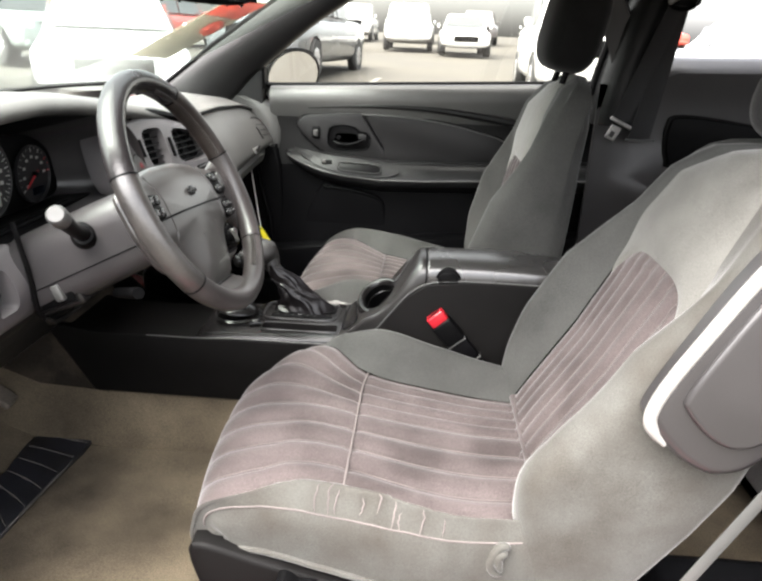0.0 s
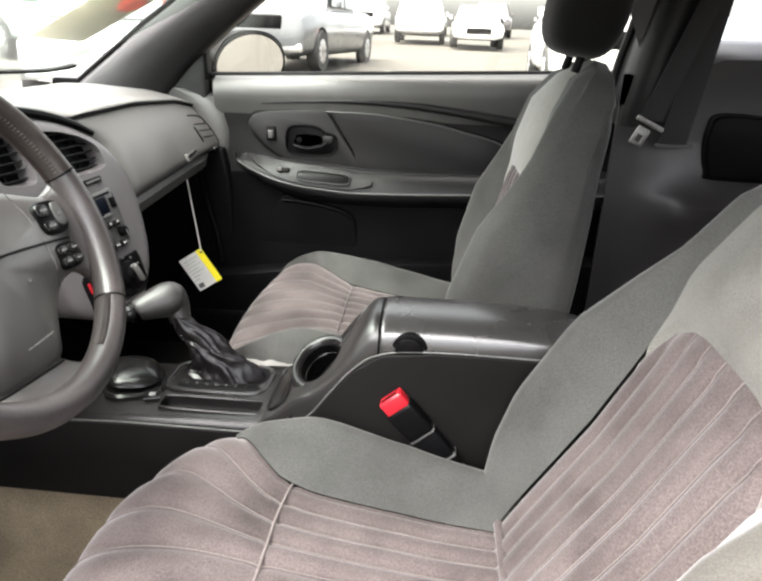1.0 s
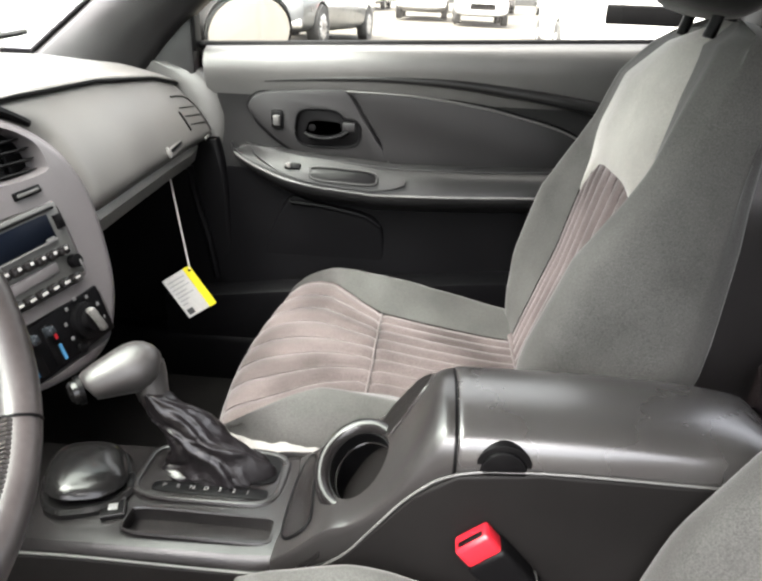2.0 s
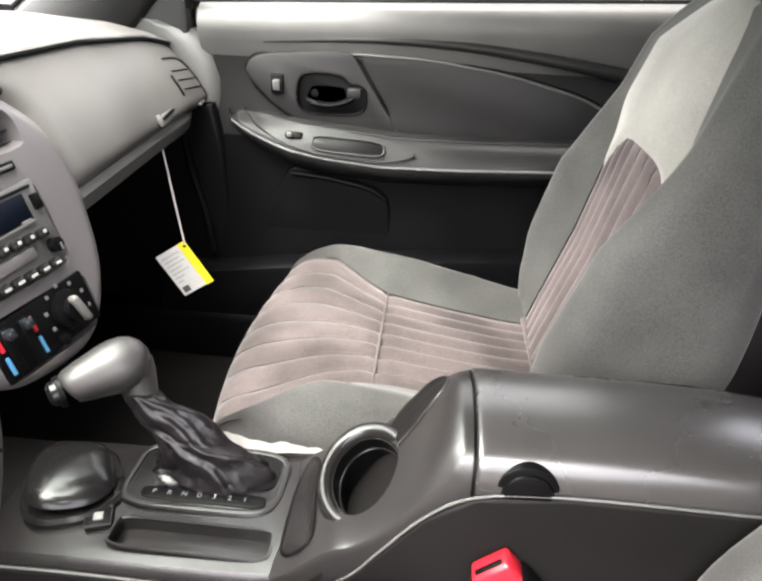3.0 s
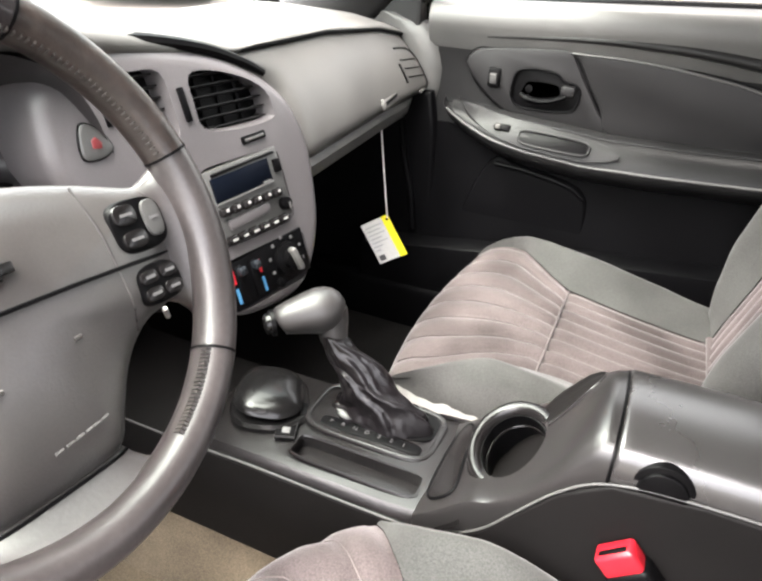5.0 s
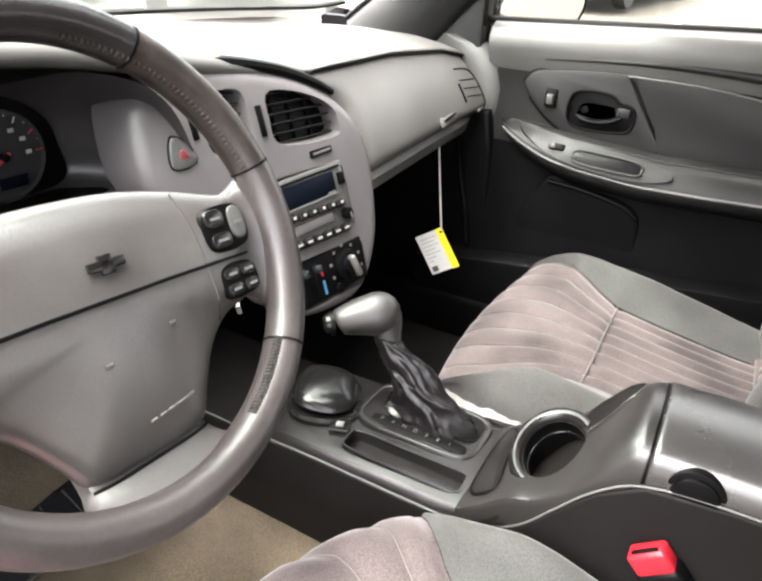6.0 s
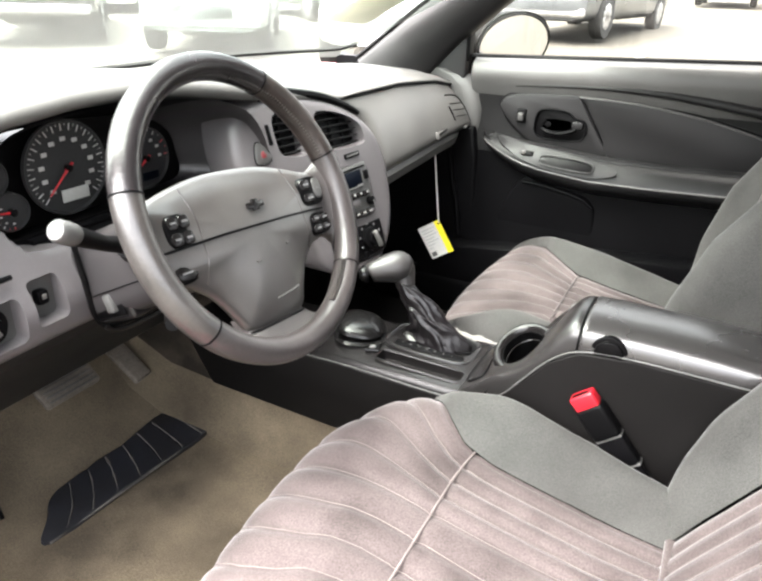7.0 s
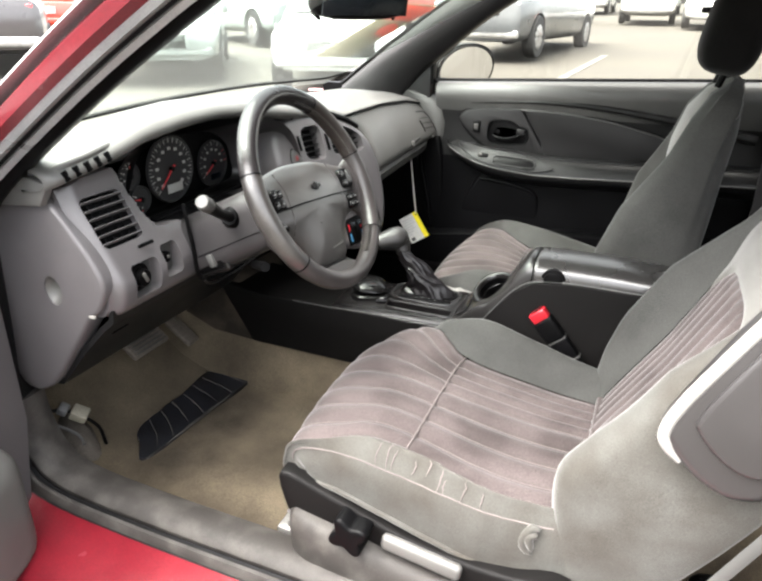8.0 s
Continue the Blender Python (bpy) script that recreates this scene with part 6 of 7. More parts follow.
    sw = part("switch_housing", rbox((0.082, 0.06, 0.058), (-0.388, 0.99, 0.803), 0.006, 3, T2), CONSOLE, col, "square switch housing under the shroud")
    part("switch_recess", rbox((0.064, 0.004, 0.042), (-0.388, 0.9585, 0.804), 0.004, 2, T2), BLACK, sw)
    part("switch_lever", rbox((0.014, 0.012, 0.026), (-0.376, 0.955, 0.808), 0.003, 2, T2), DOORT, sw)
    part("ignition", lathe([(0.022, 0), (0.02, 0.014), (0.012, 0.018), (0.001, 0.018)], Matrix.Translation((-0.36, 1.2, 0.8)) @ pose(0, 0, 0, 0, 90, 0), 20), BLACK, col)
    part("key_slot", rbox((0.006, 0.003, 0.02), (-0.34, 1.2, 0.802), 0.001), STEEL, col)
    part("wiper_lever", tube([(-0.32, 1.19, 0.815), (-0.274, 1.25, 0.797)], [0.007, 0.005], 10), BLACK, col)
    part("lever_tip", tube([(-0.272, 1.252, 0.795), (-0.278, 1.262, 0.779)], [0.003, 0.0026], 10), EDGE, col, "pale worn tip")


# ---- centre console ----
def centre_console():
    c = thing("centre_console", (0.1, MID, FLOOR), "dark grey centre console with cup holder and padded armrest", "console")
    yl, yr = 1.283, 1.457
    # lower sides, one moulding
    low = [(-0.525, 0.445), (-0.57, 0.52), (-0.62, 0.6), (-0.5, 0.586), (-0.4, 0.584), (-0.3, 0.584), (-0.2, 0.588), (-0.06, 0.588), (0.02, 0.592), (0.07, 0.622), (0.1, 0.66), (0.135, 0.705), (0.175, 0.733), (0.25, 0.742), (0.4, 0.742), (0.5, 0.72), (0.53, 0.6), (0.53, 0.44)]
    tray = oval(-0.085, 1.322, 0.078, 0.017, 32, 7)
    body = cut(plate(low, yr - yl + 0.005, 0.004, 3, at=yl - 0.005), plate(oval(-0.085, 1.322, 0.082, 0.021, 32, 7), 0.05, 0, 2, "xy", 0.62))
    part("lower_body", body, CSIDE, c, "dark brownish-grey lower console side")
    # seam drawn pale: the lip's highlight is put into its colour
    part("side_seam", tube(curve([(x, yl - 0.003, z + 0.001) for x, z in low[4:15]], 4), 0.0012, 6), BELTC, c, "pale line for the highlight on the upper lip")
    # tunnel side in a darker carpet: the shade under the dash is its colour
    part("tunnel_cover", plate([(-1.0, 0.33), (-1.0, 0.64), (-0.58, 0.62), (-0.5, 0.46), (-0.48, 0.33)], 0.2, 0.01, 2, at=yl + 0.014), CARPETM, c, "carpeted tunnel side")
    # upper deck
    deck = [(-0.315, 0.56), (-0.3, 0.585), (-0.27, 0.597), (-0.1, 0.602), (0.0, 0.606), (0.03, 0.625), (0.05, 0.645)]
    rows = []
    for x, z in [(p.x, p.y) for p in curve([(a, b, 0) for a, b in deck], 4)]:
        row = []
        for y, dz in ((yl - 0.002, -0.022), (yl + 0.001, -0.01), (yl + 0.008, -0.002), (yl + 0.02, 0.0), (1.37, 0.004), (yr - 0.02, 0.0), (yr - 0.008, -0.002), (yr - 0.001, -0.01), (yr + 0.002, -0.022)):
            row.append((x, y, z + dz))
        rows.append(row + [(x, yr, z - 0.04), (x, yl, z - 0.04)])
    solid = loft(rows)
    solid = cut(solid, plate([(a + 0.0, b) for a, b in tray], 0.028, 0, 2, "xy", 0.62 - 0.003))
    dk = part("deck", solid, CONSOLE, c, "shiny grey shifter deck", sharp=30)
    part("tray_floor", plate(tray, 0.004, 0, 2, "xy", 0.584), BLACK, dk)
    part("tray_rim", tube([(a, b, 0.6045) for a, b in oval(-0.085, 1.322, 0.08, 0.019, 40, 7)], 0.0022, 6, True), CONSOLE, dk)
    # one cross section serves the riser and the armrest lid: a soft crown that falls away to the passenger's side
    crown = curve([(1.283, 0.0, 0), (1.284, 0.3, 0), (1.289, 0.62, 0), (1.301, 0.86, 0), (1.325, 0.98, 0), (1.355, 1.0, 0), (1.385, 0.93, 0), (1.412, 0.74, 0), (1.436, 0.42, 0), (1.452, 0.05, 0), (1.457, -0.2, 0)], 4)
    mid_y = 1.37
    prof = [(0.0, 0.606), (0.025, 0.625), (0.05, 0.648), (0.075, 0.664), (0.1, 0.688), (0.12, 0.716), (0.138, 0.749), (0.15, 0.768), (0.16, 0.777), (0.17, 0.778)]
    rows = []
    for p in curve([(a, b, 0) for a, b in prof], 4):
        x, z = p.x, p.y
        zl = lerp([(0.0, 0.592), (0.07, 0.622), (0.1, 0.66), (0.135, 0.706), (0.175, 0.735)], x)
        flat = 1 - min(max((x - 0.06) / 0.09, 0), 1)
        row = []
        for q in crown:
            s = max(q.y, -0.1) + flat * (min(1.0, 3.2 * max(q.y, 0.0)) - max(q.y, -0.1))
            row.append((x, q.x - 0.0015 * (1 - 2 * (q.x > mid_y)), zl - 0.004 + (z - zl + 0.004) * s))
        rows.append(row + [(x, yr - 0.02, zl - 0.05), (x, yl + 0.02, zl - 0.05)])
    solid = loft(rows)
    CUP = pose(0.079, 1.362, 0.669, 17, -20, 0) @ Matrix.Diagonal((0.95, 1.14, 1, 1))
    solid = cut(solid, lathe([(0.0385, -0.12), (0.0395, 0.0), (0.046, 0.09)], CUP, 28))
    rs = part("riser", solid, RISER, c, "curved grey riser with the cup holder", sharp=40)
    # cup holder: a flared collar and its well
    part("cup_lip", lathe([(0.0375, -0.03), (0.038, -0.006), (0.0405, 0.003), (0.045, 0.0065), (0.05, 0.005), (0.0545, -0.002), (0.0575, -0.014), (0.058, -0.026)], CUP, 40, caps=False), CONSOLE, rs, "polished flared cup holder collar", sharp=80)
    part("cup_well", lathe([(0.001, -0.085), (0.035, -0.085), (0.0378, -0.004), (0.0388, -0.004), (0.0365, -0.088), (0.001, -0.088)], CUP, 28, caps=False), BLACK, rs, "black cup well")
    part("cup_ring", tube([CUP @ Vector((0.0368 * math.cos(a), 0.0368 * math.sin(a), -0.02)) for a in [k * math.tau / 32 for k in range(32)]], 0.0014, 6, True), CONSOLE, rs)
    # rounded pad between deck and cup
    o = [(p.x, p.y) for p in curve([(0.005, 1.315, 0), (0.02, 1.3, 0), (0.035, 1.31, 0), (0.03, 1.36, 0), (0.024, 1.42, 0), (0.012, 1.43, 0), (0.004, 1.39, 0)], 4, True)]
    b = plate(o, 0.01, 0.003, 2, "xy", 0.0)
    for v in b.verts:
        v.co.z += lerp([(0.0, 0.609), (0.02, 0.624), (0.04, 0.642)], v.co.x)
    part("pad_outline", tube([(x, y, lerp([(0.0, 0.609), (0.02, 0.624), (0.04, 0.642)], x) - 0.0008) for x, y in o], 0.0014, 6, True), BLACK, rs)
    part("rubber_pad", b, CONSOLE, rs, "matt pad in front of the cup holder")
    # matt patch from cup to the armrest's far corner, scoop's shade in its colour
    sect = [(1.283, 0.0), (1.284, 0.3), (1.289, 0.62), (1.301, 0.86), (1.325, 0.98), (1.355, 1.0), (1.385, 0.93), (1.412, 0.74), (1.436, 0.42), (1.452, 0.05), (1.457, -0.1)]

    def riser_z(x, y):
        zl = lerp([(0.0, 0.592), (0.07, 0.622), (0.1, 0.66), (0.135, 0.706), (0.175, 0.735)], x)
        flat = 1 - min(max((x - 0.06) / 0.09, 0), 1)
        q = lerp(sect, y)
        return zl - 0.004 + (lerp(prof, x) - zl + 0.004) * (q + flat * (min(1.0, 3.2 * max(q, 0.0)) - q))
    near = curve([(0.108, 1.374, 0), (0.118, 1.378, 0), (0.131, 1.381, 0), (0.143, 1.387, 0), (0.15, 1.4, 0), (0.151, 1.418, 0)], 4)
    far = curve([(0.097, 1.422, 0.002), (0.107, 1.435, 0.005), (0.119, 1.44, 0.008), (0.131, 1.441, 0.009), (0.141, 1.438, 0.008), (0.149, 1.43, 0.005)], 4)
    rows = []
    for a, f in zip(near, far):
        row = []
        for t in np.linspace(0, 1, 12):
            x, y = a.x + (f.x - a.x) * t, a.y + (f.y - a.y) * t
            row.append((x, y, riser_z(x, y) + 0.0022 + f.z * t ** 3))
        rows.append(row)
    part("scoop_patch", skin(rows, 0.003), CSIDE, rs, "matt patch beside the cup, the scoop's shade in its dark colour", sharp=120)
    part("scoop_edge", tube([Vector(r[0]) for r in rows], 0.0015, 8), RISER, rs)
    # armrest lid: cushioned, softly crowned
    rings = []
    for x, h, w in [(q.x, q.y, q.z) for q in curve([(0.173, 0.775, 0.985), (0.178, 0.778, 1.0), (0.2, 0.779, 1.0), (0.28, 0.78, 1.0), (0.36, 0.778, 1.0), (0.43, 0.772, 0.99), (0.465, 0.762, 0.96), (0.485, 0.745, 0.9)], 4)]:
        rings.append([(x, mid_y + (q.x - mid_y) * 1.01 * w, 0.737 + (h - 0.737) * q.y) for q in crown] + [(x, mid_y + 0.08 * w, 0.722), (x, mid_y - 0.085 * w, 0.722)])
    lid = part("armrest_lid", loft(rings), VINYL, c, "black vinyl armrest lid with a soft sheen", sharp=60)
    part("lid_gap", tube([(0.1715, q.x, 0.732 + 0.043 * q.y) for q in crown], 0.0018, 6), BLACK, c)
    o = [(0.215 + 0.027 * math.cos(a), 0.738 + 0.029 * math.sin(a)) for a in np.linspace(-0.12, math.pi + 0.12, 19)]
    part("latch_recess", plate(o, 0.03, 0.002, at=yl - 0.0005), BLACK, lid, "black recessed latch")
    o2 = [(0.215 + (a - 0.215) * 0.78, 0.748 + (b - 0.748) * 0.8 - 0.002) for a, b in o]
    part("latch", plate(o2, 0.02, 0.003, 2, at=yl - 0.004), BLACK, lid)
    # shifter bezel, indicator strip and slot
    ring = oval(-0.095, 1.4, 0.082, 0.045, 40, 5)
    part("bezel_rim", tube([(a, b, 0.607) for a, b in ring], 0.0045, 8, True, squash=0.8), CONSOLE, c, "raised shifter bezel rim")
    bz = part("bezel", plate(ring, 0.006, 0.001, 2, "xy", 0.6075), CONSOLE, c)
    strip = oval(-0.09, 1.371, 0.066, 0.009, 24, 5)
    ins = part("indicator", plate(strip, 0.003, 0.001, 2, "xy", 0.6095), BLACK, bz, "black gear indicator strip")
    for k, ch in enumerate(("P", "R", "N", "D", "3", "2", "1")):
        x = -0.142 + 0.016 * k
        fc = bpy.data.curves.new("gear_letter", "FONT")
        fc.body, fc.size, fc.extrude, fc.align_x, fc.align_y = ch, 0.008, 0.0002, "CENTER", "CENTER"
        tmp = new("gear_letter", fc)
        bpy.context.view_layer.update()
        me = bpy.data.meshes.new_from_object(tmp.evaluated_get(bpy.context.evaluated_depsgraph_get()))
        bpy.data.objects.remove(tmp)
        b = bmesh.new()
        b.from_mesh(me)
        b.transform(pose(x, 1.371, 0.6102))
        part("gear_letter", b, GREYP, ins)
    part("slot", plate(oval(-0.085, 1.412, 0.066, 0.028, 28, 4), 0.003, 0, 2, "xy", 0.6098), BLACK, bz)
    # storage puck with a hinged lid, ahead of the shifter
    m = pose(-0.232, 1.372, 0.598, 0, 0, 20) @ Matrix.Diagonal((0.95, 1.1, 0.95, 1))
    def cushion(prof, tilt, lip):
        """Stacked rounded-square rings with one drawn-out corner."""
        rings = []
        for r, z in prof:
            ring = []
            for a in [k * math.tau / 48 for k in range(48)]:
                ca, sa = math.cos(a), math.sin(a)
                q = (abs(ca) ** 2.7 + abs(sa) ** 2.7) ** (-1 / 2.7)
                q *= 1 + lip * math.exp(-((math.atan2(sa, ca) + 0.35) / 0.4) ** 2)
                ring.append(m @ Vector((r * q * ca, r * q * sa, z + tilt * r * q * ca)))
            rings.append(ring)
        return loft(rings)
    pk = part("ashtray", cushion([(0.046, -0.012), (0.05, 0.002), (0.0505, 0.009), (0.047, 0.013), (0.02, 0.013)], 0.0, 0.16), LIDB, c, "rounded glossy black lidded ashtray")
    part("ashtray_lid", cushion([(0.034, 0.013), (0.042, 0.018), (0.0445, 0.023), (0.042, 0.029), (0.034, 0.035), (0.018, 0.039), (0.002, 0.04)], -0.1, 0.1), LIDB, pk, "domed glossy black lid")
    part("ashtray_tab", rbox((0.008, 0.024, 0.005), m @ Vector((0.05, -0.014, 0.012)), 0.002, 2, m.to_3x3().normalized().to_4x4()), BLACK, pk)
    part("trunk_button", rbox((0.026, 0.026, 0.006), (-0.184, 1.333, 0.604), 0.003, 2, pose(0, 0, 0, 0, 0, 20)), BLACK, c)
    part("button_frame", tube([Vector((-0.184, 1.333, 0.607)) + pose(0, 0, 0, 0, 0, 20) @ Vector((a * 0.012, b2 * 0.012, 0)) for a, b2 in ((-1, -1), (1, -1), (1, 1), (-1, 1))], 0.0016, 6, True), CONSOLE, c)
    part("button_mark", rbox((0.01, 0.01, 0.002), (-0.184, 1.333, 0.6078), 0.001, turn=pose(0, 0, 0, 0, 0, 20)), GREYP, c)
    return c


def gear_lever():
    g = thing("gear_lever", (-0.09, MID, 0.61), "leather-booted automatic gear lever with a smooth grip", "gear lever")
    rings = []
    random.seed(4)
    for t in np.linspace(0, 1, 72):
        cx = lerp([(0, -0.088), (0.3, -0.1), (0.6, -0.123), (0.85, -0.147), (1, -0.158)], t)
        cz = 0.606 + 0.104 * t
        hx = lerp([(0, 0.064), (0.15, 0.055), (0.4, 0.036), (0.7, 0.023), (1, 0.0145)], t)
        hy = lerp([(0, 0.03), (0.15, 0.028), (0.4, 0.0235), (0.7, 0.0185), (1, 0.0145)], t)
        fold = 0.0
        ring = []
        for k in range(72):
            a = k * math.tau / 72
            ph = 7 * a / math.tau + 1.1 * t + 0.8 * noise.noise(Vector((math.cos(a) * 1.5, math.sin(a) * 1.5, t * 3)))
            saw = ph - math.floor(ph)
            pleat = (saw if saw < 0.72 else (1 - saw) * 2.57) - 0.4
            wr = 1 + 0.34 * pleat * (1 - 0.2 * t) + 0.05 * math.sin(t * 16) * (1 - t) ** 2 + 0.06 * noise.noise(Vector((math.cos(a) * 4, math.sin(a) * 4, t * 12)))
            ring.append((cx + (hx * wr + fold) * math.cos(a), 1.404 + (hy * wr + fold) * math.sin(a), cz + 0.008 * math.cos(a) * math.sin(t * 3) + 0.004 * math.sin(2 * a + t * 11)))
        rings.append(ring)
    part("boot", loft(rings), BOOT, g, "creased black leather boot", sharp=70)
    # the grip lies across, its button towards the driver, and runs down into the neck
    far, near = Vector((-0.17, 1.421, 0.733)), Vector((-0.219, 1.375, 0.7275))
    ax = (near - far).normalized()
    pts = [far - ax * 0.0135 + ax * q for q in (0.0, 0.002, 0.006, 0.012, 0.02, 0.03, 0.042, 0.054, 0.066, 0.076, 0.0785)]
    pts = [p + Vector((0, 0, 0.004 * math.sin(i / 10 * 3.14))) for i, p in enumerate(pts)]
    b = tube(pts, [0.002, 0.013, 0.0205, 0.0255, 0.0285, 0.0288, 0.0265, 0.0235, 0.0208, 0.0178, 0.015], 28, squash=0.98)
    b = tube([(-0.16, 1.409, 0.7), (-0.163, 1.412, 0.71), (-0.168, 1.416, 0.722), (-0.172, 1.418, 0.735)], [0.0165, 0.018, 0.021, 0.022], 24, bm=b)
    gr = part("grip", b, GRIP, g, "smooth dark grey grip", sharp=80)
    part("button_ring", tube([near + ax * 0.003, near + ax * 0.008], [0.0162, 0.0155], 24), BLACK, gr)
    part("thumb_button", tube([near + ax * 0.006, near + ax * 0.013, near + ax * 0.0165], [0.0135, 0.0125, 0.008], 20), LIDB, gr, "shiny thumb button")


# ---- loose and small things ----
def buckle():
    k = thing("seat_belt_buckle", (0.27, 1.265, 0.52), "red and black seat belt buckle on a stiff stalk", "belt buckle")
    ax = Vector((-0.66, 0, 0.75)).normalized()
    side = Vector((0.75, 0, 0.66)).normalized()
    T = Matrix(((side.x, 0, ax.x, 0), (0, 1, 0, 0), (side.z, 0, ax.z, 0), (0, 0, 0, 1)))
    c = Vector((0.2, 1.266, 0.667))
    part("body", rbox((0.042, 0.025, 0.055), c - ax * 0.034, 0.006, 3, T), BLACK, k, "black buckle body")
    part("release_button", rbox((0.037, 0.021, 0.024), c + ax * 0.002, 0.004, 3, T), REDP, k, "red release button")
    part("slot", rbox((0.026, 0.005, 0.004), c + ax * 0.0135 + Vector((0, -0.004, 0)), 0.001, turn=T), BLACK, k)
    part("sleeve", rbox((0.04, 0.018, 0.06), c - ax * 0.085, 0.005, 2, T), DARK, k)
    for q in (0.062, 0.112):
        part("sleeve_band", rbox((0.041, 0.0195, 0.004), c - ax * q, 0.0015, 2, T), BELTC, k, "worn grey edge")
    part("stalk", rbox((0.034, 0.01, 0.12), c - ax * 0.16, 0.003, 2, T), DARK, k)


def price_tag():
    t = thing("paper_tag", (-0.316, 1.93, 0.53), "white paper tag with a yellow edge hanging on a string", "tag")
    T = pose(0, 0, 0, 0, -33, 0) @ pose(0, 0, 0, 0, 0, 4)
    c = Vector((-0.322, 1.935, 0.587))
    part("card", rbox((0.066, 0.0012, 0.09), c, 0.0004, 1, T), PAPER, t, "white printed card")
    part("yellow_edge", rbox((0.016, 0.0014, 0.091), c + (T.to_3x3() @ Vector((0.026, -0.001, 0))), 0.0003, 1, T), YELLOW, t, "yellow printed edge")
    for i in range(7):
        ln = (0.04, 0.034, 0.04, 0.028, 0.038, 0.022, 0.012)[i]
        part("print_bar", rbox((ln, 0.0006, 0.0022), c + (T.to_3x3() @ Vector((-0.027 + ln / 2, -0.001, 0.034 - 0.0085 * i))), 0, turn=T), FAINT, t)
    part("print_block", rbox((0.014, 0.0006, 0.012), c + (T.to_3x3() @ Vector((-0.02, -0.001, -0.034))), 0, turn=T), GREYP, t)
    part("string", tube([(-0.342, 1.938, 0.828), (-0.331, 1.937, 0.74), (-0.317, 1.936, 0.634)], 0.0014, 6), PAPER, t, "pale string")
    part("staple", rbox((0.006, 0.003, 0.004), (-0.317, 1.934, 0.634), 0.001), DARK, t)


def floor_things():
    # worn heel pad on the driver's carpet
    m = thing("floor_cover", (-0.61, 1.1, 0.318), "dark blue-black ribbed heel pad on the stained carpet", "floor mat")
    A, B, C, D = Vector((-0.66, 0.99, 0.322)), Vector((-0.572, 0.905, 0.318)), Vector((-0.545, 1.275, 0.32)), Vector((-0.665, 1.285, 0.322))
    o = curve([A, (A + B) / 2 + Vector((-0.006, -0.006, 0)), B, (B + C) / 2, C, (C + D) / 2 + Vector((0.004, 0.01, 0)), D, (A + D) / 2], 6, True)
    o = [p + Vector((0.006 * noise.noise(p * 40), 0.006 * noise.noise(p * 40 + Vector((9, 0, 0))), 0)) for p in o]
    b = bmesh.new()
    f = b.faces.new([b.verts.new(p + Vector((0, 0, 0.004))) for p in o])
    ex = bmesh.ops.extrude_face_region(b, geom=[f])
    bmesh.ops.translate(b, verts=[v for v in ex["geom"] if isinstance(v, bmesh.types.BMVert)], vec=(0, 0, -0.008))
    part("pad", b, MAT, m, "worn dark rubber pad")
    for k in range(7):
        t = (k + 0.6) / 7
        p, q = B.lerp(C, t), A.lerp(D, t)
        pts = [p.lerp(q, s) + Vector((0.01 * math.sin(s * 3) + 0.004 * noise.noise(Vector((k, s * 3, 0))), 0, 0.005)) for s in np.linspace(0.02, 0.98, 9)]
        part("rib", tube(pts, [0.0006 + 0.004 * abs(noise.noise(Vector((k * 2.3, i * 0.7, 1)))) for i in range(9)], 6), MATRIB, m)
    part("edge_thread", tube(curve([B, (B + C) / 2 + Vector((0.004, 0, 0.004)), C], 5), 0.002, 6), MATRIB, m)
    # pedals
    p = thing("brake_pedal", (-0.7, 1.07, 0.4), "scuffed rubber brake pedal", "pedal")
    T = pose(0, 0, 0, 0, 38, 0)
    part("pad", rbox((0.055, 0.115, 0.016), (-0.69, 1.07, 0.508), 0.006, 3, T), PEDAL, p, "worn rubber pad")
    for k in range(5):
        part("tread", rbox((0.004, 0.1, 0.004), Vector((-0.69, 1.07, 0.508)) + T.to_3x3() @ Vector((-0.02 + 0.01 * k, 0, 0.009)), 0.001, turn=T), MATRIB, p)
    part("arm", tube([(-0.7, 1.09, 0.5), (-0.8, 1.1, 0.6), (-0.86, 1.1, 0.78)], 0.009, 8), STEEL, p)
    p = thing("accelerator_pedal", (-0.74, 1.245, 0.36), "dark rubber accelerator pedal", "pedal")
    part("pad", rbox((0.1, 0.048, 0.014), (-0.735, 1.247, 0.447), 0.006, 3, pose(0, 0, 0, 0, 42, 8)), PEDAL, p)
    part("arm", tube([(-0.75, 1.25, 0.46), (-0.86, 1.25, 0.56), (-0.9, 1.25, 0.7)], 0.007, 8), STEEL, p)
    # wiring plug and loom in the footwell
    w = thing("wiring_loom", (-0.72, 0.8, 0.4), "loose wiring with a pale plug in the footwell corner", "cable")
    part("cable", tube(curve([(-0.78, 0.765, 0.52), (-0.76, 0.775, 0.47), (-0.74, 0.815, 0.455), (-0.71, 0.85, 0.44), (-0.68, 0.885, 0.39), (-0.67, 0.89, 0.34)], 6), 0.004, 8), BLACK, w)
    part("cable", tube(curve([(-0.77, 0.765, 0.5), (-0.745, 0.785, 0.445), (-0.72, 0.81, 0.43), (-0.7, 0.85, 0.38), (-0.7, 0.86, 0.325)], 6), 0.003, 8), GREYP, w)
    part("plug", rbox((0.036, 0.03, 0.026), (-0.7, 0.862, 0.43), 0.004, 2, pose(0, 0, 0, 20, 30, 30)), PLUG, w, "pale yellowish plug")
